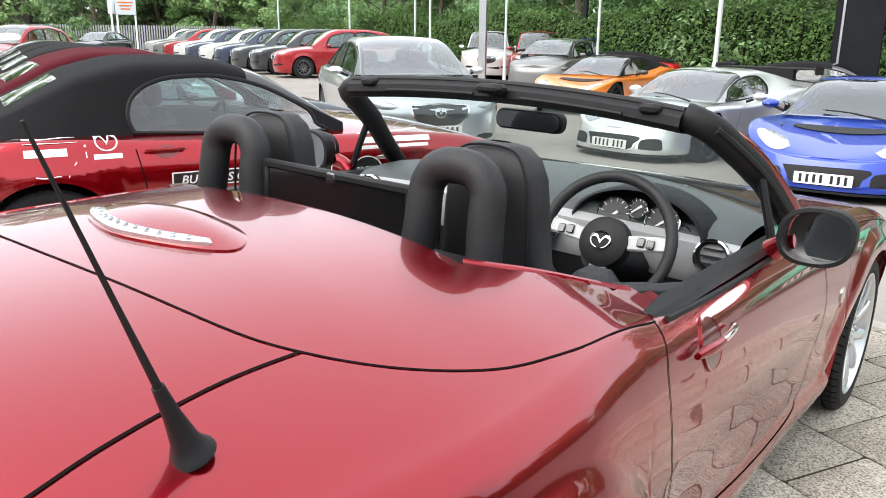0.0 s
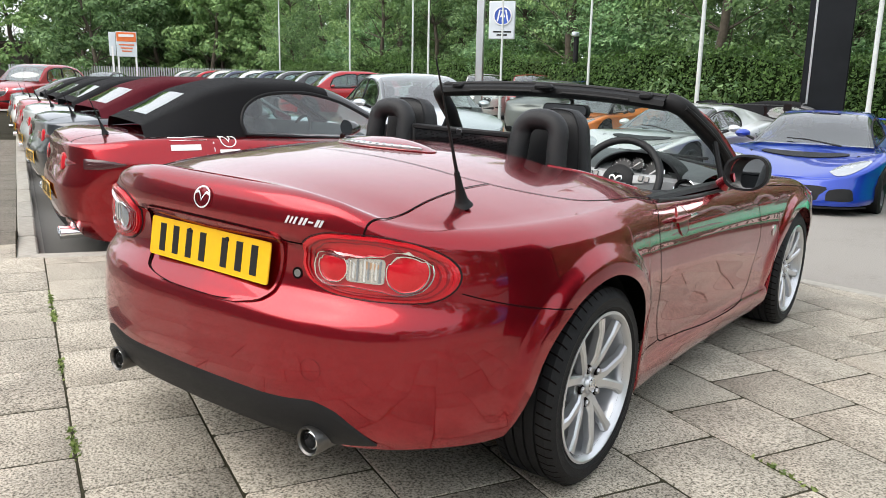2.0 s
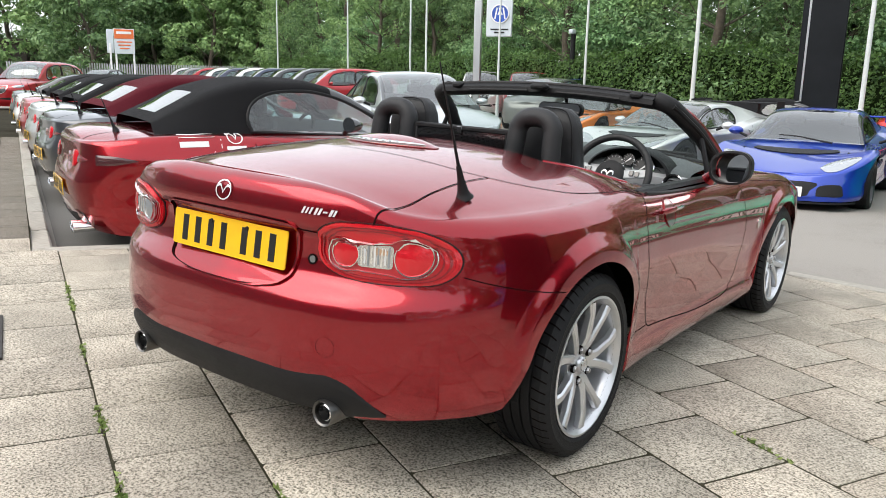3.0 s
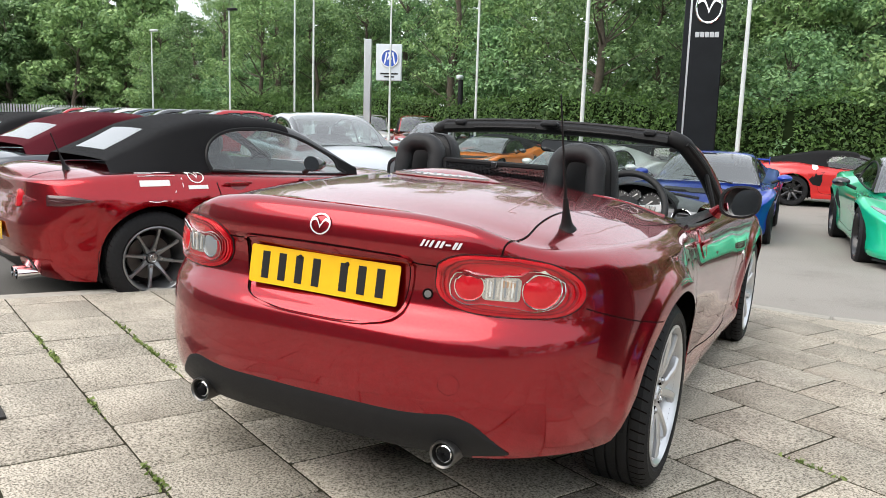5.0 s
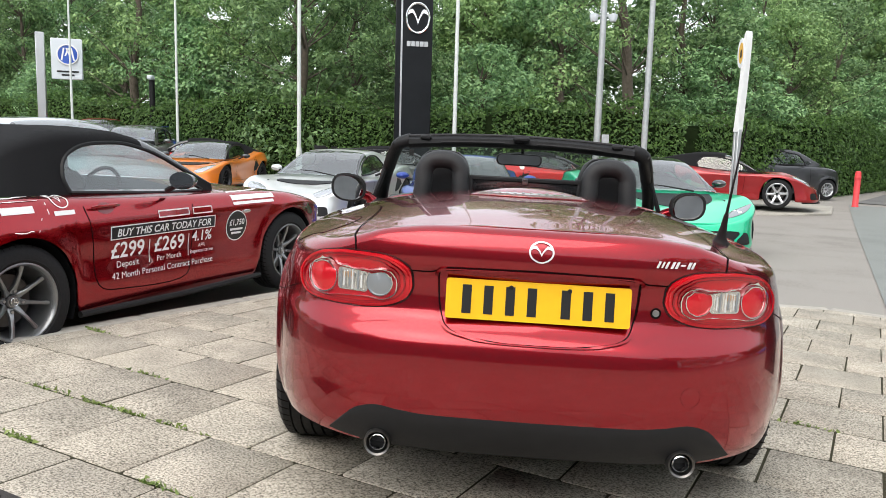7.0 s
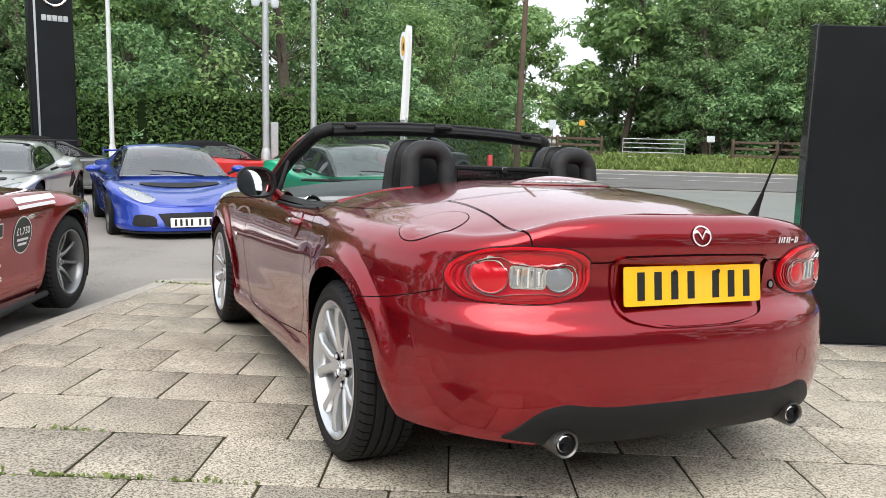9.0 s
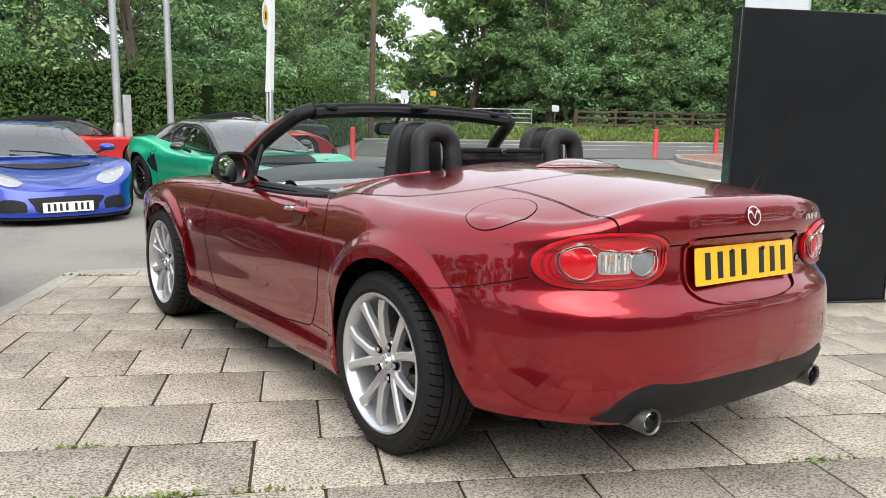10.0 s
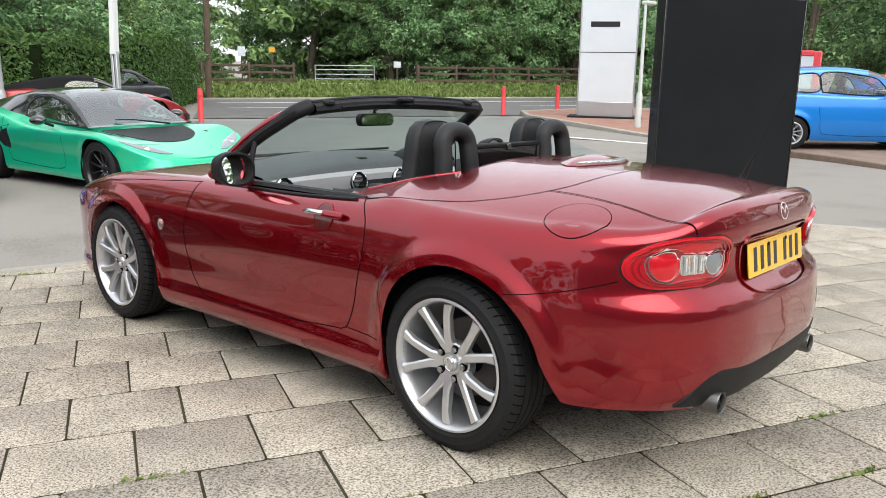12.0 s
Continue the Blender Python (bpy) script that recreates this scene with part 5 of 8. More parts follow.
def tarmac_material(name, tone, spread=0.25):
    m, n, l, p = nodes_of(name)
    tc = n.new("ShaderNodeTexCoord")
    grit, stain, broad, ramp = n.new("ShaderNodeTexVoronoi"), n.new("ShaderNodeTexNoise"), n.new("ShaderNodeTexNoise"), n.new("ShaderNodeValToRGB")
    grit.inputs["Scale"].default_value, stain.inputs["Scale"].default_value, broad.inputs["Scale"].default_value = 90, 1.1, 0.16
    stain.inputs["Detail"].default_value = broad.inputs["Detail"].default_value = 7
    for t in (grit, stain, broad):
        l.new(tc.outputs["Object"], t.inputs["Vector"])
    a = n.new("ShaderNodeMath")
    a.operation = "MULTIPLY_ADD"
    a.inputs[1].default_value = 0.35
    l.new(grit.outputs["Color"], a.inputs[0])
    l.new(stain.outputs["Fac"], a.inputs[2])
    b = n.new("ShaderNodeMath")
    b.operation = "MULTIPLY_ADD"
    b.inputs[1].default_value = 0.7
    l.new(broad.outputs["Fac"], b.inputs[0])
    l.new(a.outputs[0], b.inputs[2])
    ramp.color_ramp.elements[0].position, ramp.color_ramp.elements[1].position = 0.6, 1.25
    ramp.color_ramp.elements[0].color = (*[c * (1 - spread) for c in tone], 1)
    ramp.color_ramp.elements[1].color = (*[c * (1 + spread) for c in tone], 1)
    l.new(b.outputs[0], ramp.inputs[0])
    l.new(ramp.outputs[0], p.inputs["Base Color"])
    p.inputs["Roughness"].default_value, p.inputs["Specular IOR Level"].default_value = 0.8, 0.2
    bp = n.new("ShaderNodeBump")
    bp.inputs["Strength"].default_value, bp.inputs["Distance"].default_value = 0.5, 0.006
    l.new(grit.outputs["Distance"], bp.inputs["Height"])
    l.new(bp.outputs[0], p.inputs["Normal"])
    return m


TARMAC = tarmac_material("tarmac", (0.21, 0.196, 0.178))
ROAD = tarmac_material("road_tarmac", (0.12, 0.118, 0.115))
lin = [-900, -400, -150, -70, -40] + list(np.arange(-26, 27, 2)) + [34, 45, 70, 150, 400, 900]
gy = [-900, -400, -150, -60, -30] + list(np.arange(-16, 41, 2)) + [50, 70, 150, 400, 900]
g = Geo().grid([[(float(x), float(y), lot_z(x, y)) for y in gy] for x in lin])
solo("ground", g, TARMAC, "worn grey-brown tarmac of the car lot", "ground", kind="structure")

# paving: a bed with a kerb round it; the slabs are laid at the end of the file
EDGE = [(-3.0, 0.2), (-0.97, 3.96), (0.0, 3.75), (0.65, 3.52), (1.3, 3.48), (1.9, 3.62), (2.7, 3.6), (3.6, 3.05), (4.6, 1.9), (5.3, 0.7), (5.9, -1.0), (6.2, -3.0), (6.4, -9), (-14, -9), (-26, 6), (-26, 11.3), (-13.27, 5.13)]


def inside(x, y, poly):
    hit = False
    for (x0, y0), (x1, y1) in zip(poly, poly[1:] + poly[:1]):
        if (y0 > y) != (y1 > y) and x < (x1 - x0) * (y - y0) / (y1 - y0) + x0:
            hit = not hit
    return hit


def pave_top(x, y):
    return max(pave_z(x, y), lot_z(x, y) + 0.06) if x < -4 else pave_z(x, y)


bed = Geo()
pts = [(x, y, min(pave_z(x, y), 0.25) - 0.03 if x > -4 else lot_z(x, y) + 0.055) for x, y in EDGE]
bed.v = pts + [(x, y, lot_z(x, y) - 0.1) for x, y, _ in pts]
k = len(pts)
bed.f = [tuple(range(k))] + [(i, (i + 1) % k, k + (i + 1) % k, k + i) for i in range(k)]


# ---------------------------------------------------------------- the other cars of the lot
def plan(ro, fo, wb, hw):
    """A car's outline from above, from the middle of the tail to the middle of the nose."""
    return [(0, -ro), (0.3 * hw, -ro + 0.008), (0.55 * hw, -ro + 0.035), (0.75 * hw, -ro + 0.11), (0.88 * hw, -ro + 0.23), (0.96 * hw, -ro + 0.42), (hw, -0.05), (hw * 0.985, 0.4), (hw * 0.965, wb * 0.5), (hw * 0.975, wb - 0.4), (hw * 0.995, wb), (hw * 0.965, wb + fo * 0.40), (0.87 * hw, wb + fo * 0.66), (0.70 * hw, wb + fo * 0.84), (0.44 * hw, wb + fo * 0.95), (0.2 * hw, wb + fo * 0.99), (0, wb + fo)]


KINDS = {
    # two-seat roadster with a fabric roof
    "roadster": dict(wb=2.31, ro=0.74, fo=0.865, hw=0.867, R=0.305, rim=0.205, tyre=0.2, arch=0.345,
        sh=[(-0.8, 0.80), (-0.6, 0.81), (-0.3, 0.835), (0, 0.845), (0.5, 0.825), (1.2, 0.80), (1.9, 0.79), (2.31, 0.765), (2.7, 0.68), (3.0, 0.58), (3.2, 0.50)],
        crown=[(-0.8, 0.80), (-0.5, 0.88), (0, 0.85), (0.6, 0.92), (1.5, 0.87), (2.0, 0.83), (2.5, 0.75), (2.9, 0.62), (3.2, 0.50)],
        side=[(0.14, 0.08), (0.2, 0.035), (0.32, 0.02), (0.45, 0.022), (0.6, 0.004), (0.68, 0.0), (0.74, 0.02), (0.82, 0.055)],
        rear=[(0.16, 0.16), (0.25, 0.06), (0.4, 0.015), (0.52, 0.0), (0.60, 0.02), (0.68, 0.05), (0.8, 0.06)],
        front=[(0.14, 0.08), (0.25, 0.0), (0.4, 0.02), (0.55, 0.10)],
        top=[(-0.22, 0.925), (-0.02, 1.03), (0.25, 1.165), (0.55, 1.225), (0.85, 1.225), (1.08, 1.185), (1.62, 0.865)],
        roof_w=[(-0.22, 0.50), (0.3, 0.56), (0.9, 0.575), (1.1, 0.57), (1.62, 0.66)], screen=1.08, tail=0.2, windows=[[(0.44, 0.05), (0.42, 0.35), (0.47, 0.68), (0.62, 0.9), (0.85, 0.95), (1.1, 0.93), (1.3, 0.88), (1.42, 0.78), (1.45, 0.4), (1.44, 0.05)]], side_from=0.0, roof="fabric"),
    # low mid-engined coupe
    "sports": dict(wb=2.37, ro=0.80, fo=0.86, hw=0.90, R=0.31, rim=0.22, tyre=0.22, arch=0.35,
        sh=[(-0.85, 0.78), (-0.5, 0.84), (0, 0.86), (0.35, 0.82), (0.9, 0.73), (1.5, 0.70), (2.0, 0.71), (2.37, 0.715), (2.7, 0.64), (3.0, 0.52), (3.25, 0.42)],
        crown=[(-0.85, 0.80), (-0.4, 0.90), (0, 0.93), (0.6, 0.90), (1.4, 0.80), (1.9, 0.72), (2.3, 0.63), (2.7, 0.555), (3.0, 0.48), (3.25, 0.41)],
        side=[(0.12, 0.10), (0.2, 0.04), (0.3, 0.05), (0.42, 0.045), (0.55, 0.015), (0.66, 0.0), (0.74, 0.03), (0.86, 0.06)],
        rear=[(0.16, 0.16), (0.25, 0.05), (0.45, 0.0), (0.6, 0.0), (0.8, 0.03)],
        front=[(0.10, 0.02), (0.16, 0.0), (0.3, 0.03), (0.42, 0.08), (0.5, 0.12)],
        top=[(-0.55, 0.90), (-0.1, 1.00), (0.3, 1.08), (0.7, 1.13), (1.0, 1.13), (1.25, 1.10), (2.02, 0.70)],
        roof_w=[(-0.55, 0.42), (0.3, 0.47), (0.9, 0.52), (1.25, 0.53), (2.02, 0.66)], screen=1.22, tail=0.1, windows=[[(0.66, 0.08), (0.62, 0.45), (0.75, 0.85), (1.0, 0.93), (1.3, 0.9), (1.6, 0.80), (1.68, 0.4), (1.66, 0.08)]], side_from=0.0, roof="paint"),
    "saloon": dict(wb=2.83, ro=1.10, fo=0.93, hw=0.92, R=0.335, rim=0.235, tyre=0.22, arch=0.37,
        sh=[(-1.2, 0.93), (-0.6, 0.96), (0, 0.96), (1.0, 0.93), (2.0, 0.90), (2.83, 0.86), (3.3, 0.78), (3.6, 0.70), (3.8, 0.62)],
        crown=[(-1.2, 0.95), (-0.5, 1.02), (0, 1.03), (2.0, 0.99), (2.6, 0.96), (3.2, 0.87), (3.6, 0.76), (3.8, 0.64)],
        side=[(0.14, 0.08), (0.22, 0.03), (0.4, 0.015), (0.6, 0.005), (0.75, 0.0), (0.85, 0.03), (0.96, 0.06)],
        rear=[(0.2, 0.10), (0.35, 0.02), (0.55, 0.0), (0.8, 0.03), (0.95, 0.07)],
        front=[(0.14, 0.06), (0.25, 0.0), (0.55, 0.0), (0.7, 0.05)],
        top=[(-0.65, 1.01), (-0.1, 1.25), (0.4, 1.40), (0.9, 1.45), (1.5, 1.44), (1.75, 1.40), (2.62, 0.965)],
        roof_w=[(-0.65, 0.60), (0.4, 0.58), (1.5, 0.60), (1.75, 0.61), (2.62, 0.70)], screen=1.72, tail=0.1, windows=[[(-0.3, 0.1), (-0.22, 0.6), (-0.05, 0.85), (0.2, 0.92), (0.22, 0.1)], [(0.27, 0.08), (0.27, 0.93), (0.95, 0.94), (0.95, 0.08)], [(1.02, 0.08), (1.02, 0.94), (1.6, 0.92), (2.0, 0.78), (2.08, 0.4), (2.05, 0.08)]], side_from=0.0, roof="paint"),
    "suv": dict(wb=2.70, ro=0.93, fo=0.90, hw=0.92, R=0.355, rim=0.24, tyre=0.23, arch=0.40,
        sh=[(-1.0, 1.03), (-0.3, 1.06), (0.5, 1.03), (1.8, 1.00), (2.7, 0.97), (3.2, 0.90), (3.6, 0.78)],
        crown=[(-1.0, 1.06), (0, 1.12), (1.8, 1.10), (2.5, 1.06), (3.1, 0.98), (3.45, 0.88), (3.6, 0.80)],
        side=[(0.2, 0.08), (0.3, 0.02), (0.5, 0.01), (0.7, 0.0), (0.9, 0.01), (1.05, 0.05)],
        rear=[(0.25, 0.08), (0.4, 0.0), (0.7, 0.01), (1.0, 0.06)],
        front=[(0.2, 0.06), (0.35, 0.0), (0.7, 0.0), (0.85, 0.05)],
        top=[(-0.85, 1.12), (-0.55, 1.45), (-0.1, 1.60), (0.6, 1.66), (1.3, 1.65), (1.6, 1.60), (2.35, 1.08)],
        roof_w=[(-0.85, 0.62), (0, 0.62), (1.3, 0.64), (1.6, 0.64), (2.35, 0.72)], screen=1.55, tail=-0.35, windows=[[(-0.5, 0.15), (-0.4, 0.7), (-0.05, 0.88), (-0.03, 0.12)], [(0.04, 0.08), (0.04, 0.9), (0.8, 0.92), (0.8, 0.08)], [(0.87, 0.08), (0.87, 0.92), (1.45, 0.9), (1.75, 0.76), (1.8, 0.08)]], side_from=0.0, roof="paint"),
    "hatch": dict(wb=2.34, ro=0.50, fo=0.62, hw=0.81, R=0.29, rim=0.19, tyre=0.18, arch=0.32,
        sh=[(-0.6, 0.98), (0, 0.98), (1.0, 0.95), (1.8, 0.93), (2.34, 0.90), (2.7, 0.82), (3.0, 0.70)],
        crown=[(-0.6, 1.0), (0, 1.05), (1.6, 1.04), (2.2, 1.0), (2.6, 0.92), (3.0, 0.72)],
        side=[(0.15, 0.06), (0.25, 0.02), (0.5, 0.0), (0.7, 0.01), (0.98, 0.06)],
        rear=[(0.2, 0.06), (0.4, 0.0), (0.7, 0.01), (1.0, 0.06)],
        front=[(0.15, 0.04), (0.3, 0.0), (0.6, 0.02), (0.75, 0.08)],
        top=[(-0.45, 1.05), (-0.3, 1.30), (0.1, 1.43), (0.8, 1.46), (1.3, 1.42), (2.1, 1.04)],
        roof_w=[(-0.45, 0.58), (0.3, 0.56), (1.3, 0.57), (2.1, 0.64)], screen=1.28, tail=-0.1, windows=[[(-0.2, 0.1), (-0.1, 0.75), (0.4, 0.9), (0.42, 0.1)], [(0.5, 0.08), (0.5, 0.92), (1.2, 0.9), (1.5, 0.76), (1.55, 0.08)]], side_from=0.0, roof="paint"),
}


BODIES = {}


def build_car(kind, label, m, skin, roof=None, alloy=ALLOY, style="star", spokes=5, group="cars parked in the lot", near=False, calliper=None, step=0.06, name="parked_car", category="car", inside=True):
    """One parked car. Returns its root and its body, on which more trim can be laid."""
    K = KINDS[kind]
    car = thing(name, label, category, group, m)
    wb, hw = K["wb"], K["hw"]
    bottom = [(-K["ro"] - 0.05, 0.22), (0, 0.17), (wb, 0.16), (wb + K["fo"] + 0.05, 0.15 if kind == "sports" else 0.19)]
    key = (kind, step)
    if key not in BODIES:
        BODIES[key] = Body(plan(K["ro"], K["fo"], wb, hw), K["side"], K["rear"], K["front"], K["sh"], K["crown"], bottom, (0, wb), K["arch"], K["R"], flare=0.014, round_=0.05, power=2.2, step=step, nwall=16, ntop=12)
    B = BODIES[key]
    y_screen, y_tail = K["top"][-1][0], K["top"][0][0]
    nose, tail = wb + K["fo"], -K["ro"]
    sh = spline(K["sh"])
    ty = np.linspace(-1.5, 4.5, 601)
    tz = sh(ty)

    def sort(x, y, z):
        s = "|r" if x > 0 else "|l"
        zs = tz[int((y + 1.5) * 100)]
        if y > nose - 0.42 and z < zs - 0.07:
            return "front_bumper"
        if y < tail + 0.40 and z < 0.66:
            return "rear_bumper"
        if z > zs - 0.02 and abs(x) < hw * 0.70 and y_tail + 0.25 < y < y_screen - 0.25:
            return "cabin_deck"
        if z > zs - 0.02 and abs(x) < hw * 0.86:
            if y > y_screen - 0.1:
                return "bonnet"
            return "rear_deck"
        if y > y_screen - 0.35:
            return "front_wing" + s
        if y > 0.42:
            return "door" + s
        return "rear_quarter" + s

    made = B.split(sort, car, {"*": skin, "cabin_deck": DARK}, {})
    ox = spline([(p[1], p[0]) for p in plan(K["ro"], K["fo"], wb, hw)[5:12]])
    ys = [p[0] for p in K["top"]]
    base_w = [(y, float(ox(y)) - 0.15 if kind in ("roadster", "sports") else float(ox(y)) - 0.125) for y in ys]
    if kind == "sports":
        base_w = [(y, w - (0.10 if y < 0.3 else 0.04)) for y, w in base_w]
    base_z = [(y, float(sh(y)) + (0.005 if kind != "sports" else 0.02)) for y in ys]
    fine = step < 0.055
    hs = House(K["top"], K["roof_w"], base_w, base_z, 120 if fine else 60, 16 if fine else 8)
    ns = hs.ns
    rounds = [[(p[0], p[1]) for p in smooth_path(list(w) + [w[0]], 5)] for w in K["windows"]]
    roof_m = roof or skin
    wins, y_scr, y_bk = K["windows"], K["screen"], K["tail"]

    def split(y, j, s):
        t = "|r" if s > 0 else "|l"
        if j < ns:
            for k, w in enumerate(rounds):
                if within(y, (j + 0.5) / ns, w):
                    return "side_window" + t + str(k)
        if y > y_scr and j >= ns + 2:
            return "windscreen"
        if kind == "roadster":
            if y_tail + 0.10 < y < y_bk - 0.07 and j >= ns + (6 if fine else 4):
                return "rear_window"
        elif y < y_bk and j >= ns + 3 and kind != "sports":
            return "rear_window"
        if y > y_scr - 0.0 and j >= ns - 1:
            return "pillar" + t
        return "roof"

    hs.build(car, split, {"*": roof_m, "side_window": GLASS_D, "windscreen": GLASS_D, "rear_window": GLASS_D, "pillar": BLACK_GL if kind != "suv" else skin}, {"roof": "folding fabric roof, closed" if K["roof"] == "fabric" else ""})
    for s in (-1, 1):
        for w in K["windows"]:
            part("window_seal", hs.seal(w, s, 0.012 if fine else 0.018), SEAL, car)
        for yc in (0, wb):
            wheel(car, s * (hw - 0.02 - K["tyre"] / 2), yc, K["R"], K["tyre"], K["rim"], spokes, style, alloy, s, calliper, near, turn=17 * (1 + s))
        if step < 0.055:
            for yc in (0, wb):
                prof = [((K["arch"] + 0.004) * math.cos(radians(a)), K["R"] + (K["arch"] + 0.004) * math.sin(radians(a))) for a in range(-25, 206, 15)]
                part("wheel_arch_liner", Geo().grid([[(s * xx, yc + u, v) for u, v in prof] for xx in (hw - 0.04, hw - 0.32)]), DARK, car)
        # door mirror
        my = y_screen - (0.55 if kind != "sports" else 0.62)
        mz = float(sh(my)) + 0.10
        rows = []
        for i in range(6):
            t = i / 5
            r = max(0.05, math.cos(t * math.pi / 2) ** 0.6)
            rows.append([(s * (hw + 0.06) + 0.10 * r * math.cos(a), my + 0.11 * t, mz + 0.055 * r * math.sin(a)) for a in [2 * math.pi * q / 16 for q in range(16)]])
        mir = part("door_mirror", Geo().grid(rows, close_v=True), skin if kind not in ("sports", "roadster") else BLACK_GL if kind == "roadster" or roof is not None else skin, made.get("door|r" if s > 0 else "door|l", car))
        gl = Geo()
        gl.v, gl.f = [(x, y - 0.001, z) for x, y, z in rows[0]], [tuple(range(16))]
        part("mirror_glass", gl, mat("shaded_mirror", (0.22, 0.23, 0.24), 0.03, 1.0, var=0.02), mir)
        part("mirror_arm", Geo().tube([(s * (hw - 0.10), my + 0.04, mz - 0.07), (s * (hw + 0.02), my + 0.03, mz - 0.02)], 0.018, 8), BLACK_PL, mir)
        way = (-s, 0, 0)
        part("panel_gap", B.seam(smooth_path([(s, 0.42, 0.78), (s, 0.46, 0.55), (s, 0.50, 0.32), (s, 0.7, 0.27), (s, y_screen - 0.45, 0.26), (s, y_screen - 0.36, 0.4), (s, y_screen - 0.34, float(sh(y_screen - 0.35)) - 0.06)], 4), way, 0.006), GAP, car)
    part("underbody", Geo().box((0, wb / 2, 0.22), (hw * 1.55, wb + K["ro"] + K["fo"] - 0.6, 0.08), 0.02), DARK, car)
    if inside:
        dz = float(sh(1.0))
        part("cabin_floor", Geo().box((0, wb * 0.45, dz - 0.42), (hw * 1.5, wb * 0.75, 0.04)), DARK, car)
        part("dashboard", Geo().box((0, y_screen - 0.36, dz - 0.10), (hw * 1.5, 0.42, 0.18), 0.06), DARK, car)
        rows_y = [0.62] if kind in ("roadster", "sports") else [0.25, 1.15]
        if kind == "hatch":
            rows_y = [0.1, 0.95]
        for ry in rows_y:
            for s in (-1, 1):
                st = part("seat", Geo().box((s * 0.36, ry, dz - 0.12), (0.46, 0.14, 0.55), 0.06, Matrix.Translation((0, 0, 0))), LEATHER, car)
                part("headrest", Geo().box((s * 0.36, ry - 0.03, dz + 0.22), (0.26, 0.10, 0.17), 0.045), LEATHER, st)
        ring = [(0.17 * math.cos(2 * math.pi * q / 24), 0.17 * math.sin(2 * math.pi * q / 24), 0) for q in range(25)]
        part("steering_wheel", Geo().tube(ring, 0.013, 8, caps=False), BLACK_PL, car, m=Matrix.Translation((0.36, y_screen - 0.68, dz + 0.0)) @ Matrix.Rotation(radians(68), 4, "X"))
    return car, B, made


def on_lot(x, y, rz, lift=0.0):
    return Matrix.Translation((x, y, lot_z(x, y) + lift)) @ Matrix.Rotation(radians(rz), 4, "Z")


def round_patch(B, c, way, right, rx, ry, lift=0.004, dome=0.01, n=24):
    return B.patch(c, way, right, [(rx * math.cos(2 * math.pi * i / n), ry * math.sin(2 * math.pi * i / n)) for i in range(n)], lift, dome, 4)


def front_face(car, B, kind, nose, wb, grille=True, plated=True, lamp=LENS_H):
    """Lamps, grille and number plate at the nose."""
    way = (0, -1, 0)
    z0 = {"saloon": 0.55, "suv": 0.72, "hatch": 0.5}[kind]
    mouth = smooth_path([(-0.36, 0.10), (-0.30, -0.06), (-0.12, -0.14), (0.12, -0.14), (0.30, -0.06), (0.36, 0.10), (0.2, 0.125), (-0.2, 0.125), (-0.36, 0.10)], 4)[:-1]
    gr = part("grille", B.patch((0, 9, z0), way, (-1, 0, 0), mouth, 0.004, 0, 3), BLACK_GL, car)
    part("grille_rim", B.band(mouth, (0, 9, z0), way, (-1, 0, 0), 0.06, 0.012), CHROME, gr)
    part("badge", B.writing(badge_shape(0.055), (0, 9, z0 + 0.03), way, (-1, 0, 0), 0.012), CHROME, gr)
    for s in (-1, 1):
        hl = smooth_path([(-0.17, 0.0), (-0.06, 0.035), (0.12, 0.05), (0.2, 0.03), (0.12, -0.025), (-0.08, -0.035), (-0.17, 0.0)], 4)[:-1]
        part("headlamp", B.patch((s * 0.62, nose - 0.2, z0 + 0.10), (-s * 0.5, -1, 0), (-1, s * 0.5, 0), [(-s * u, v) for u, v in hl], 0.006, 0.012, 3), lamp, car)
        part("fog_lamp_bezel", round_patch(B, (s * 0.60, 9, z0 - 0.26), way, (-1, 0, 0), 0.13, 0.035, 0.003, 0), BLACK_PL, car)
    part("lower_grille", B.patch((0, 9, z0 - 0.29), way, (-1, 0, 0), rounded(0.9, 0.09, 0.04, 4), 0.003, 0, 3), BLACK_PL, car)
    if plated:
        p, n = B.on((0, 9, z0 - 0.17), way)
        plate(car, Matrix.Translation(p + n * 0.012) @ Matrix.Rotation(radians(180), 4, "Z") @ Matrix.Rotation(radians(90), 4, "X"), True)


# the red roadster that carries the offer
WHITE_L = WHITE
offer, OB, offer_panels = build_car("roadster", "bright red roadster with closed black fabric roof and white lettering", on_lot(-3.30, 1.33, -22.0), RED2, FABRIC, GUN, "slim", 8, "roadsters parked in a row", near=True, step=0.035)


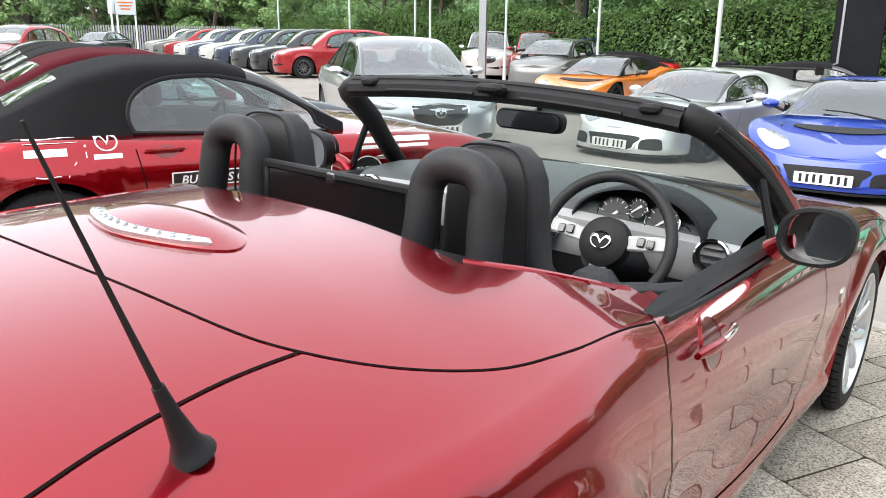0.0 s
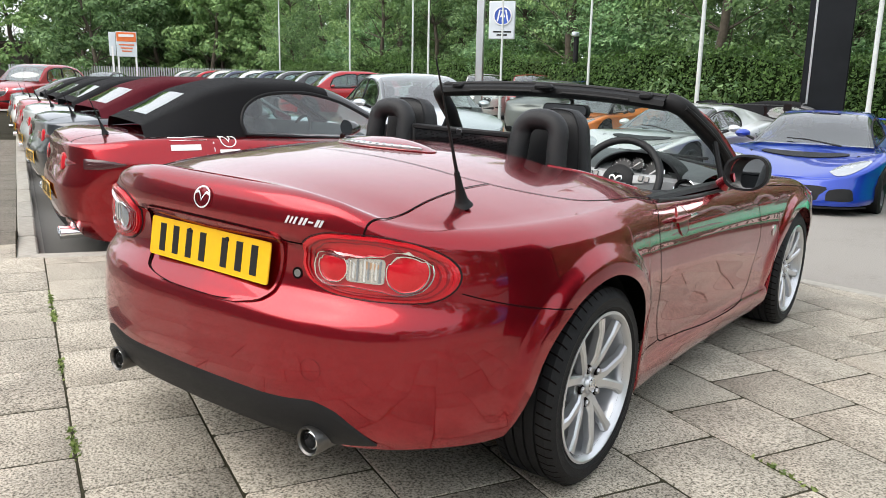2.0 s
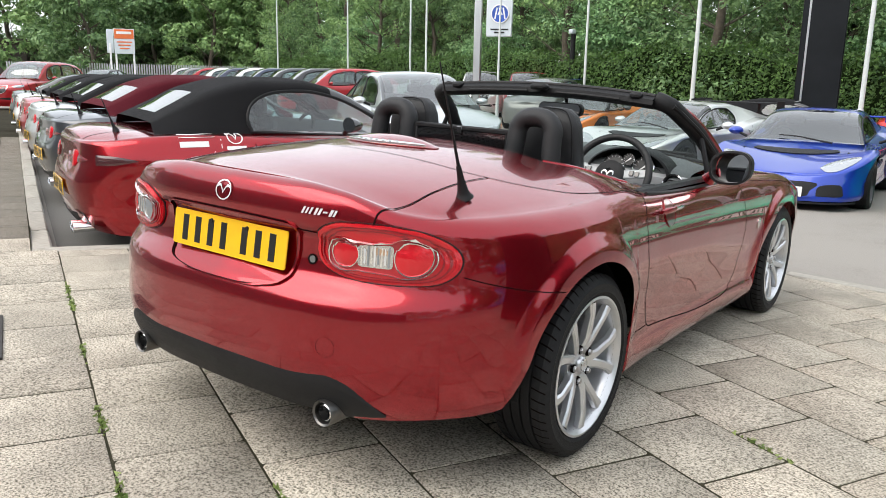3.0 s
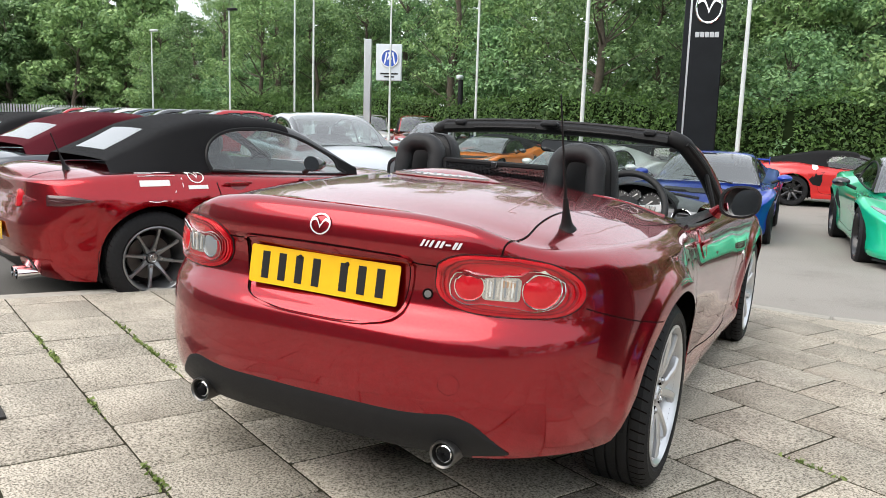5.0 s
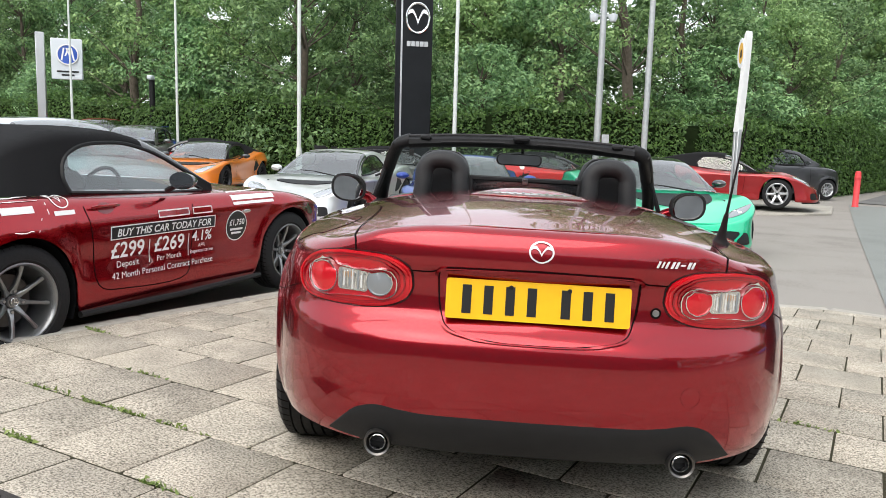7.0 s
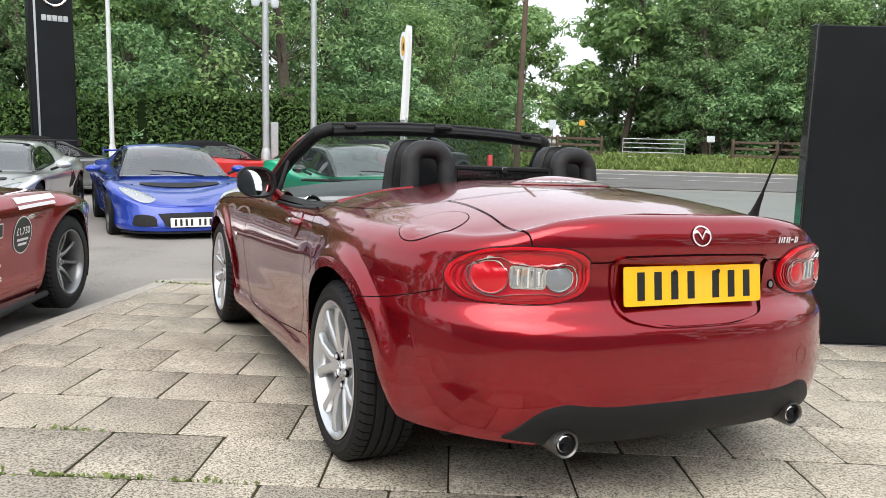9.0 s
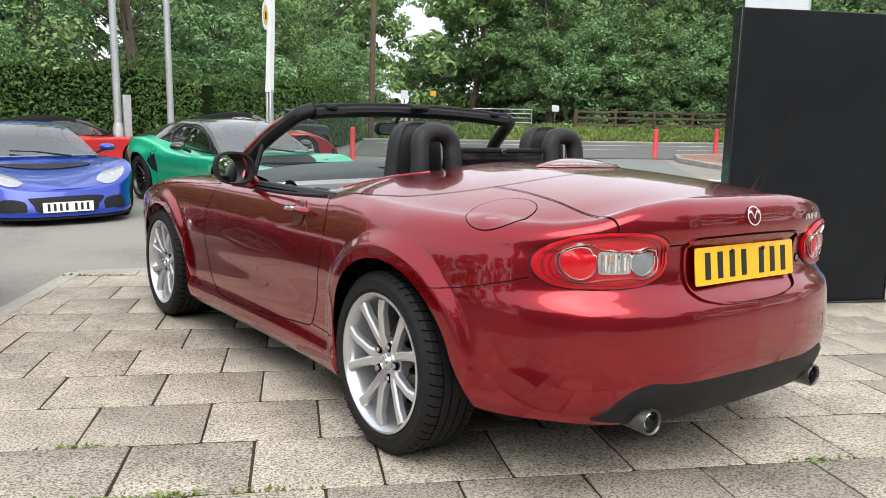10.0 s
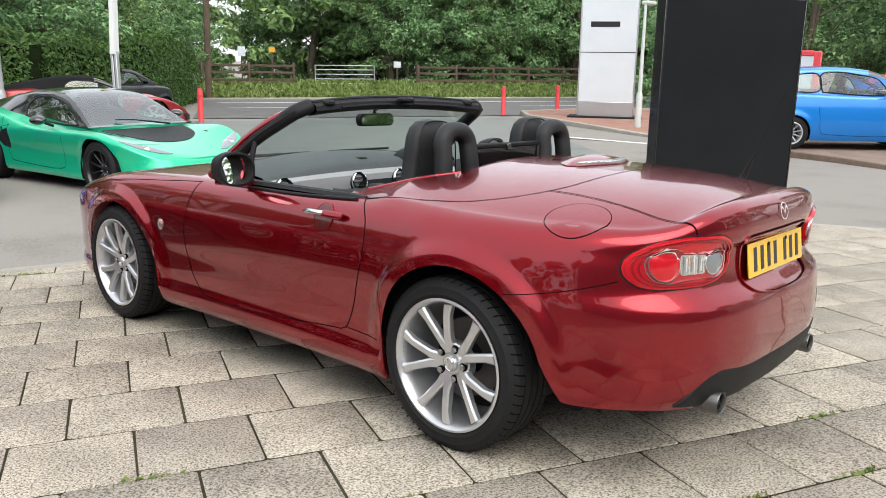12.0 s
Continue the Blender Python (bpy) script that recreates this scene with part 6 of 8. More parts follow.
def nd_rear(car, B, far=False):
    for s in (-1, 1):
        way = (-s * 0.45, 1, 0)
        lamp = part("tail_lamp", round_patch(B, (s * 0.56, -1, 0.685), way, (1, s * 0.45, 0), 0.055, 0.055, 0.006, 0.012), LENS_R, car)
        wing = smooth_path([(0.0, 0.035), (0.12, 0.03), (0.26, 0.005), (0.27, -0.005), (0.12, -0.03), (0.0, -0.035)], 4)
        part("tail_lens", B.patch((s * 0.60, -1, 0.683), (-s * 0.75, 0.66, 0), (0.66, s * 0.75, 0), [(u * s, v) for u, v in wing], 0.005, 0.004, 3), lens("dark_red_lens", (0.16, 0.004, 0.01)), lamp)
        side_lens = smooth_path([(-0.02, 0.030), (0.10, 0.026), (0.23, 0.004), (0.235, -0.006), (0.10, -0.030), (-0.02, -0.034)], 4)
        part("side_lens", B.patch((s * 0.78, -0.60, 0.688), (-s, 0.35, 0), (0.33 * s, 1, 0), side_lens if s > 0 else side_lens[::-1], 0.004, 0.003, 4), lens("smoked_tail_lens", (0.06, 0.012, 0.014)), lamp)
    part("rear_valance", B.patch((0, -1, 0.27), ALONG, RIGHT, rounded(1.1, 0.13, 0.05, 4), 0.003, 0, 3), BLACK_PL, car)
    p, n = B.on((0, -1, 0.47), ALONG)
    plate(car, Matrix.Translation(p + n * 0.006) @ Matrix.Rotation(radians(90), 4, "X"))
    for x in (0.42, 0.52):
        part("exhaust", Geo().lathe([(0.032, -0.14), (0.036, 0.0), (0.032, 0.002), (0.03, -0.05), (0.001, -0.06)], 20), CHROME, car, m=Matrix.Translation((x, -0.73, 0.235)) @ Matrix.Rotation(radians(90), 4, "X"))
    p, n = B.on((0.50, -0.42, 2), DOWN)
    ar = part("aerial", Geo().lathe([(0.001, 0.09), (0.006, 0.09), (0.012, 0.03), (0.024, 0.004), (0.026, 0)], 14), BLACK_PL, car, m=Matrix.Translation(p) @ Matrix.Rotation(radians(20), 4, "X"))
    part("aerial_whip", Geo().tube([(0, 0, 0.08), (0, 0, 0.24)], [0.005, 0.003], 6), BLACK_PL, ar)
    part("panel_gap", B.seam(smooth_path([(-0.45, -0.66, 1), (-0.50, -0.45, 1), (-0.44, -0.28, 1), (0, -0.24, 1), (0.44, -0.28, 1), (0.50, -0.45, 1), (0.45, -0.66, 1)], 5), DOWN, 0.006), GAP, car)


nd_rear(offer, OB)


def offer_details():
    way, right = (-1, 0, 0), (0, 1, 0)

    def put(g, y, z, material=WHITE, lift=0.003, name="lettering", parent=None, label=""):
        return part(name, OB.writing(g, (2, y, z), way, right, lift), material, parent or offer, label, normals=False)

    def words(body, size, y, z, align="CENTER", bold=0.0, slant=0.0):
        g = text_mesh(body, size, align, bold)
        if slant:
            g.v = [(x + slant * yy, yy, zz) for x, yy, zz in g.v]
        return put(g, y, z)

    door = offer_panels["door|r"]
    # offer panel
    put(fine_plate(0.90, 0.082), 1.03, 0.612, WHITE, 0.0025, "offer_bar_edge")
    put(fine_plate(0.884, 0.068), 1.03, 0.612, BLACK_INK, 0.0035, "offer_bar")
    g = text_mesh("BUY THIS CAR TODAY FOR", 0.063, "CENTER", 0.0012)
    g.v = [(x * 1.04 + 0.22 * yy, yy - 0.023, zz) for x, yy, zz in g.v]
    part("lettering", OB.writing(g, (2, 1.03, 0.612), way, right, 0.0045), WHITE, offer, normals=False)
    words("£299", 0.132, 0.72, 0.462, bold=0.002)
    words("£269", 0.132, 1.065, 0.462, bold=0.002)
    words("4.1%", 0.098, 1.36, 0.492, bold=0.0015)
    words("Deposit", 0.056, 0.72, 0.402)
    words("Per Month", 0.05, 1.065, 0.402)
    words("APR", 0.036, 1.36, 0.447)
    words("Representative", 0.036, 1.36, 0.412)
    words("42 Month Personal Contract Purchase", 0.056, 1.03, 0.335)
    for y in (0.893, 1.235):
        put(fine_plate(0.006, 0.145, 2), y, 0.475, WHITE, 0.003, "divider")
    # model name, drawn as plain outlined bars
    for w, y in ((0.27, 1.10), (0.18, 1.36)):
        put(fine_plate(w, 0.046), y, 0.695, WHITE, 0.003, "name_bar", label="white bar in place of a model name")
        put(fine_plate(w - 0.014, 0.030), y, 0.695, RED2, 0.004, "name_bar_core")
    # dealer's name as bars, badge
    for w, y, z in ((0.24, 0.03, 0.845), (0.19, 0.005, 0.785)):
        put(fine_plate(w, 0.036), y, z, WHITE, 0.003, "name_bar", label="white bar in place of a name")
    put(fine_plate(0.005, 0.12, 2), 0.185, 0.815, WHITE, 0.003, "divider")
    put(badge_shape(0.046), 0.285, 0.825, WHITE, 0.003, "white_badge")
    put(fine_plate(0.135, 0.024), 0.285, 0.755, WHITE, 0.003, "name_bar")
    # telephone number and address as bars
    put(fine_plate(0.46, 0.055), 1.90, 0.765, WHITE, 0.003, "number_bar", label="white bar in place of a number")
    put(fine_plate(0.44, 0.02), 1.89, 0.715, WHITE, 0.003, "address_bar")
    # round sticker
    put(fine_disc(0.108), 1.70, 0.56, WHITE, 0.0025, "sticker_edge")
    put(fine_disc(0.101), 1.70, 0.56, BLACK_INK, 0.0035, "sticker", label="round black offer sticker")
    g = text_mesh("£1,750", 0.057, "CENTER", 0.0012)
    part("lettering", OB.writing(g, (2, 1.70, 0.565), way, right, 0.005), WHITE, offer, normals=False)
    put(fine_plate(0.13, 0.015), 1.70, 0.535, WHITE, 0.005, "small_print_bar")
    put(fine_plate(0.10, 0.015), 1.70, 0.508, WHITE, 0.005, "small_print_bar")
    # handle, repeater, sill shadow line
    rows = []
    for t in np.linspace(0, 1, 8):
        p, n = OB.on((2, 0.46 + 0.2 * t, 0.765), way)
        rows.append(p + n * (0.006 + 0.022 * math.sin(math.pi * (0.1 + 0.8 * t)) ** 0.5))
    part("door_handle", Geo().tube(rows, [0.008, 0.011, 0.012, 0.012, 0.012, 0.012, 0.011, 0.008], 10, flat=0.7), RED2, door)
    # no hollow here: a darker red patch paints the shade behind the handle
    part("handle_cup", round_patch(OB, (2, 0.57, 0.76), way, right, 0.06, 0.032, 0.0015, 0.0), mat("handle_hollow_shade", (0.16, 0.004, 0.008), 0.3, 0.4, coat=1), door)
    part("side_repeater", round_patch(OB, (2, 1.80, 0.655), way, right, 0.045, 0.012, 0.003, 0.003), LENS_C, offer)
    # black tube added to draw the line of shadow under the sill
    part("sill_trim", Geo().tube([(0.835, 0.36, 0.175), (0.845, 1.1, 0.165), (0.835, 1.95, 0.17)], 0.02, 8), BLACK_PL, offer)
    for s in (-1, 1):
        pl = [(0.26 * math.cos(2 * math.pi * i / 24), 0.09 * math.sin(2 * math.pi * i / 24)) for i in range(24)]
        part("headlamp", OB.patch((s * 0.60, 2.95, 0.56), (-s * 0.4, -0.8, -0.4), (0.9, -s * 0.4, 0), [(u * 0.6, v * 0.5) for u, v in pl], 0.005, 0.01, 3), LENS_C, offer)


def fine_plate(w, h, n=14):
    g = Geo()
    return g.grid([[(-w / 2 + w * i / n, y, 0) for y in (-h / 2, 0, h / 2)] for i in range(n + 1)])


def fine_disc(r):
    return Geo().grid([[(r * s * math.cos(2 * math.pi * i / 40), r * s * math.sin(2 * math.pi * i / 40), 0) for i in range(40)] for s in (0.01, 0.5, 1.0)], close_v=True)


offer_details()

# the rest of that row, tails to the kerb
for k, (lab, color, top_m, metal) in enumerate((
    ("dark grey roadster with maroon fabric roof", (0.06, 0.065, 0.075), FABRIC_M, 0.7),
    ("pale silver roadster with black fabric roof", (0.55, 0.57, 0.58), FABRIC, 0.6),
    ("red roadster with black fabric roof", (0.42, 0.006, 0.018), FABRIC, 0.6),
    ("white roadster with black fabric roof", (0.75, 0.75, 0.74), FABRIC, 0.0),
    ("black coupe at the far end of the row", (0.012, 0.012, 0.014), None, 0.4),
)):
    x, y = -3.30 - 2.30 * (k + 1), 1.33 + 1.03 * (k + 1)
    c, B, _ = build_car("roadster", lab, on_lot(x, y, -19.6 - 1.5 * k), paint("row_paint_" + lab.split()[0] + lab.split()[1], color, metal), top_m, GUN, "slim", 8, "roadsters parked in a row")
    nd_rear(c, B)


# ---- low sports cars across the aisle
def sports_face(car, B, skin, mouth_w=0.62, evora=False, vent=True):
    way = (0, -1, 0)
    nose = KINDS["sports"]["wb"] + KINDS["sports"]["fo"]
    gm = smooth_path([(-0.42, 0.085), (-0.36, -0.01), (-0.28, -0.085), (0.28, -0.085), (0.36, -0.01), (0.42, 0.085), (0, 0.095), (-0.42, 0.085)], 3)[:-1]
    gr = part("grille", B.patch((0, 9, 0.275), way, (-1, 0, 0), [(u * mouth_w / 0.62, v) for u, v in gm], 0.006, 0, 6), BLACK_PL, car)
    part("grille_lip", B.band([(u * mouth_w / 0.62, v) for u, v in gm], (0, 9, 0.275), way, (-1, 0, 0), 0.08, 0.012), skin, gr)
    part("badge", round_patch(B, (0, 9, 0.40), (0, -0.8, -0.6), (-1, 0, 0), 0.03, 0.03, 0.003, 0.002, 16), CHROME, car)
    for s in (-1, 1):
        sg = smooth_path([(-0.14, -0.055), (-0.11, 0.055), (0.10, 0.075), (0.14, 0.0), (0.12, -0.055), (-0.14, -0.055)], 3)[:-1]
        part("side_intake", B.patch((s * 0.58, 3.3, 0.265), (-s * 0.3, -1, 0), (-1, s * 0.3, 0), [(-u * s, v) for u, v in sg], 0.006, 0, 5), BLACK_PL, car)
        hl = smooth_path([(-0.20, -0.02), (-0.10, 0.05), (0.08, 0.085), (0.21, 0.06), (0.16, -0.01), (0.02, -0.07), (-0.12, -0.075), (-0.20, -0.02)], 4)[:-1]
        if evora:
            hl = smooth_path([(-0.24, -0.035), (-0.05, 0.03), (0.22, 0.06), (0.25, 0.04), (0.10, -0.03), (-0.12, -0.055), (-0.24, -0.035)], 4)[:-1]
        q = part("headlamp", B.patch((s * 0.57, 2.86, 0.56), (-s * 0.25, -0.62, -0.74), (-1, 0.0, 0), [(-u * s * 0.95, v * (1.9 if not evora else 1.5) + u * 0.35) for u, v in hl], 0.006, 0.016, 5), LENS_H if not evora else LENS_S, car)
        part("lamp_bowl", round_patch(B, (s * 0.58, 2.86, 0.56), (-s * 0.25, -0.62, -0.74), (-1, 0, 0), 0.05, 0.05, 0.014, 0.008, 18), CHROME, q)
        si = [(-0.16, 0.0), (-0.05, 0.12), (0.12, 0.16), (0.09, -0.02), (0.06, -0.13), (-0.08, -0.10)]
        part("flank_intake", B.patch((s * 2, 0.46, 0.55), (-s, 0, 0), (0, s, 0), [(u * s, v) for u, v in si], 0.003, 0, 3), BLACK_PL, car)
    if vent:
        bv = smooth_path([(-0.48, 0.0), (-0.44, 0.09), (0, 0.13), (0.44, 0.09), (0.48, 0.0), (0.40, -0.06), (0, -0.085), (-0.40, -0.06), (-0.48, 0.0)], 4)[:-1]
        part("bonnet_vent", B.patch((0, 2.30, 2), DOWN, (1, 0, 0), bv, 0.012, 0.0, 5), BLACK_PL, car)
    part("front_splitter", Geo().prism([(x * 0.97, y) for x, y in ((-0.80, 2.85), (-0.62, 3.10), (-0.3, 3.22), (0.3, 3.22), (0.62, 3.10), (0.80, 2.85))], 0.018, m=Matrix.Translation((0, 0.03, 0.125))), BLACK_PL, car)
    p, n = B.on((0, 9, 0.25), way)
    plate(car, Matrix.Translation(p + n * 0.02) @ Matrix.Rotation(radians(180), 4, "Z") @ Matrix.Rotation(radians(90 - 6), 4, "X"), True)
    part("wiper", Geo().tube([(-0.35, 2.05, 0.735), (0.05, 1.93, 0.79), (0.3, 1.90, 0.80)], [0.012, 0.008, 0.006], 6), BLACK_PL, car)


def rear_wing(car, skin, z=1.07, y=-0.55, w=1.5):
    wing = part("rear_wing", Geo().box((0, y, z), (w, 0.26, 0.025), 0.01), skin, car)
    for s in (-1, 1):
        part("wing_end_plate", Geo().box((s * w / 2, y, z - 0.02), (0.012, 0.28, 0.12), 0.005), skin, wing)
        part("wing_stay", Geo().box((s * 0.42, y + 0.04, z - 0.12), (0.012, 0.10, 0.22), 0.004), BLACK_PL, wing)


def facing(dx, dy):
    """The turn that points a car's nose along (dx, dy)."""
    return math.degrees(math.atan2(-dx, dy))


blue_p = paint("blue_paint", (0.007, 0.040, 0.36), 0.3, 0.3)
c, B, _ = build_car("sports", "bright blue low sports coupe with black bonnet vent", on_lot(-0.50, 10.5, facing(0.045, -1.0)), blue_p, None, BLACK_AL, "star", 8, "sports cars across the aisle", step=0.045)
sports_face(c, B, blue_p)
rear_wing(c, blue_p, 0.99, -0.62, 1.35)
green_p = paint("green_paint", (0.0, 0.52, 0.27), 0.3, 0.32)
c, B, gp = build_car("sports", "bright green sports coupe with black roof and bonnet panel", on_lot(2.02, 10.0, facing(0.12, -0.993)) @ Matrix.Diagonal((1.03, 1.07, 1.075, 1)), green_p, BLACK_GL, BLACK_AL, "slim", 10, "sports cars across the aisle", step=0.045, calliper=mat("red_calliper", (0.5, 0.02, 0.02), 0.4))
sports_face(c, B, green_p, 0.78, evora=True, vent=False)
bp = smooth_path([(-0.56, -0.26), (0.56, -0.26), (0.46, 0.08), (0.24, 0.26), (0, 0.30), (-0.24, 0.26), (-0.46, 0.08), (-0.56, -0.26)], 4)[:-1]
part("bonnet_panel", B.patch((0, 2.30, 2), DOWN, (1, 0, 0), bp, 0.005, 0, 5), BLACK_PL, c, "black bonnet panel")
silver_p = paint("silver_paint", (0.72, 0.73, 0.72), 0.6, 0.3)
c, B, _ = build_car("sports", "silver low sports coupe with a big rear wing", on_lot(-2.42, 11.45, facing(-0.20, -0.98)), silver_p, None, BLACK_AL, "slim", 10, "sports cars across the aisle", step=0.045)
sports_face(c, B, silver_p)
rear_wing(c, BLACK_PL, 1.10, -0.62, 1.55)
orange_p = paint("orange_paint", (0.78, 0.20, 0.01), 0.2, 0.3)
c, B, _ = build_car("sports", "orange low sports car with black fabric roof", on_lot(-6.55, 16.6, facing(-0.05, -0.999)), orange_p, FABRIC, BLACK_AL, "slim", 10, "sports cars across the aisle", step=0.05)
sports_face(c, B, orange_p)
grey_p = paint("grey_paint", (0.16, 0.165, 0.16), 0.4, 0.34)
c, B, _ = build_car("sports", "grey low sports car with black fabric roof, side on", on_lot(-3.3, 15.1, facing(0.97, 0.22)), grey_p, FABRIC, BLACK_AL, "slim", 10, "sports cars across the aisle", step=0.05)
sports_face(c, B, grey_p)
rear_wing(c, BLACK_PL, 1.05, -0.6, 1.5)
red_s = paint("red_sports_paint", (0.60, 0.012, 0.012), 0.15, 0.3)
c, B, _ = build_car("sports", "red low sports coupe with black roof, side on", on_lot(0.15, 15.8, facing(0.98, 0.14)), red_s, FABRIC, BLACK_AL, "star", 8, "sports cars across the aisle", step=0.05)
sports_face(c, B, red_s)
part("door_roundel", round_patch(B, (2, 0.40, 0.80), (-1, 0, 0), (0, 1, 0), 0.06, 0.06, 0.003, 0), WHITE, c)
c, B, _ = build_car("sports", "dark red low sports car with black fabric roof on the kerb", on_lot(4.33, 16.5, facing(0.80, -0.30), 0.10) @ Matrix.Diagonal((1.0, 1.0, 1.05, 1)), paint("dark_red_paint", (0.34, 0.01, 0.014), 0.4, 0.3), FABRIC, ALLOY, "star", 6, "sports cars across the aisle", step=0.05)
sports_face(c, B, MATS["dark_red_paint"])
c, B, _ = build_car("sports", "red sports car with dark roof in the far bays", on_lot(-7.6, 20.2, facing(-0.9, -0.3)), red_s, FABRIC, BLACK_AL, "slim", 10, "sports cars across the aisle")
c, B, _ = build_car("hatch", "dark van-like car in the far bays", on_lot(-10.0, 19.8, facing(0.2, -1)), grey_p, None, ALLOY, "slim", 10, "cars parked in the lot")
c, B, _ = build_car("hatch", "dark hatchback behind the red sports car", on_lot(7.2, 20.6, facing(0.9, 0.25)), paint("charcoal_paint", (0.03, 0.03, 0.034), 0.4), None, ALLOY, "slim", 10, "cars parked in the lot")

# ---- saloon and the row of tall cars
m6_p = paint("saloon_grey_paint", (0.55, 0.57, 0.59), 0.8, 0.28)
c, B, _ = build_car("saloon", "silver grey saloon facing the aisle", on_lot(-7.42, 8.85, facing(0.80, -0.60)), m6_p, None, GUN, "slim", 10, step=0.045)
front_face(c, B, "saloon", 3.76, 2.83)
ROW = [((0.36, 0.008, 0.014), "red"), ((0.03, 0.03, 0.035), "black"), ((0.05, 0.055, 0.06), "dark grey"), ((0.035, 0.05, 0.09), "dark blue"), ((0.72, 0.72, 0.71), "white"), ((0.04, 0.05, 0.09), "navy"), ((0.72, 0.72, 0.71), "white"), ((0.36, 0.008, 0.014), "red"), ((0.2, 0.21, 0.2), "grey"), ((0.5, 0.5, 0.5), "silver")]
for k, (color, word) in enumerate(ROW):
    x, y = -18.6 - 2.35 * k, 21.0 + 0.95 * k
    c, B, _ = build_car("suv", word + " tall hatchback in the long row", on_lot(x, y, facing(-0.52, -0.85)), paint("suv_paint_" + word.replace(" ", "_"), color, 0.4), None, GUN, "slim", 10, "tall cars in a long row", step=0.08, name="suv", inside=False)
    front_face(c, B, "suv", 3.6, 2.7, plated=False)
for x, y, color, word, kind in ((-13.5, 24.0, (0.40, 0.008, 0.016), "red", "suv"), (-16.2, 25.0, (0.7, 0.7, 0.69), "white", "suv"), (-27.0, 13.2, (0.42, 0.008, 0.016), "red", "suv"), (-44.0, 26.0, (0.03, 0.03, 0.035), "black", "saloon"), (-10.8, 23.0, (0.01, 0.06, 0.35), "blue", "hatch"), (-4.6, 24.5, (0.7, 0.7, 0.69), "white", "hatch")):
    c, B, _ = build_car(kind, word + " car standing by itself further back", on_lot(x, y, facing(0.5, -0.8)), paint("suv_paint_" + word, color, 0.4), None, GUN, "slim", 10, step=0.08, inside=False)
    if kind != "hatch":
        front_face(c, B, kind, 3.6, 2.7, plated=False)
c, B, _ = build_car("hatch", "bright blue hatchback parked by the kerb", on_lot(13.33, 3.9, facing(0.62, -0.78), 0.13) @ Matrix.Scale(1.05, 4), paint("sky_blue_paint", (0.0, 0.20, 0.66), 0.3, 0.3), None, ALLOY, "slim", 10, "cars parked in the lot", step=0.045, calliper=None)
c, B, _ = build_car("hatch", "red hatchback behind the blue one", on_lot(18.2, 3.6, facing(0.62, -0.78), 0.06), red_s, None, ALLOY, "slim", 10, "cars parked in the lot", inside=False)


# ---------------------------------------------------------------- signs, posts, hedge, road and trees
STEEL_P = mat("galvanised_steel", (0.45, 0.47, 0.48), 0.5, 0.6, var=0.15, scale=14)
PALE_P = mat("pale_post_paint", (0.62, 0.65, 0.64), 0.45, 0.1, var=0.12)
SIGN_K = mat("black_sign_face", (0.011, 0.0125, 0.0145), 0.34, var=0.25, scale=3, spec=0.16)
SIGN_E = mat("black_sign_edge", (0.015, 0.015, 0.016), 0.25, var=0.1, coat=0.5)
SIGN_W = mat("pale_grey_sign", (0.62, 0.67, 0.71), 0.4, var=0.05, coat=0.3)
BRUSH = mat("brushed_aluminium", (0.55, 0.56, 0.57), 0.35, 0.9, var=0.08)
BOLL = mat("red_bollard_plastic", (0.70, 0.06, 0.07), 0.5, var=0.1)
CONC = mat("concrete_kerb", (0.34, 0.32, 0.28), 0.9, var=0.25, scale=25, bump=0.4, bscale=120, random=0.1)
WOOD = mat("weathered_wood", (0.095, 0.066, 0.046), 0.85, var=0.35, scale=18, bump=0.4, bscale=60, random=0.15)
BARK = mat("bark", (0.10, 0.082, 0.062), 0.95, var=0.4, scale=12, bump=0.8, bscale=30)
BRICKP = mat("red_block_paving", (0.30, 0.16, 0.12), 0.9, var=0.3, scale=25, bump=0.3)
LINE = mat("road_paint", (0.7, 0.7, 0.68), 0.7, var=0.2, scale=20)


def foliage(name, dark, light):
    """Leaves: each a little different, letting some light through."""
    m, n, l, p = nodes_of(name)
    geo, ramp = n.new("ShaderNodeNewGeometry"), n.new("ShaderNodeValToRGB")
    ramp.color_ramp.elements[0].color, ramp.color_ramp.elements[1].color = (*dark, 1), (*light, 1)
    l.new(geo.outputs["Random Per Island"], ramp.inputs[0])
    l.new(ramp.outputs[0], p.inputs["Base Color"])
    p.inputs["Roughness"].default_value, p.inputs["Specular IOR Level"].default_value = 0.5, 0.3
    tr, mix = n.new("ShaderNodeBsdfTranslucent"), n.new("ShaderNodeMixShader")
    l.new(ramp.outputs[0], tr.inputs[0])
    mix.inputs[0].default_value = 0.32
    l.new(p.outputs[0], mix.inputs[1])
    l.new(tr.outputs[0], mix.inputs[2])
    l.new(mix.outputs[0], n["Material Output"].inputs["Surface"])
    return m


LEAF = foliage("tree_leaves", (0.0665, 0.134, 0.0537), (0.257, 0.397, 0.166))
LEAF2 = foliage("dark_tree_leaves", (0.08, 0.172, 0.079), (0.33, 0.53, 0.235))
LEAF3 = foliage("light_tree_leaves", (0.10, 0.195, 0.07), (0.35, 0.51, 0.20))
HEDGE = foliage("hedge_leaves", (0.029, 0.0704, 0.0166), (0.132, 0.24, 0.058))
CORE_SHADE = mat("hedge_core", (0.016, 0.026, 0.010), 0.95, var=0.4, scale=6, spec=0.0)
GRASS = foliage("grass_blades", (0.09, 0.15, 0.035), (0.32, 0.40, 0.13))
rng = np.random.default_rng(7)


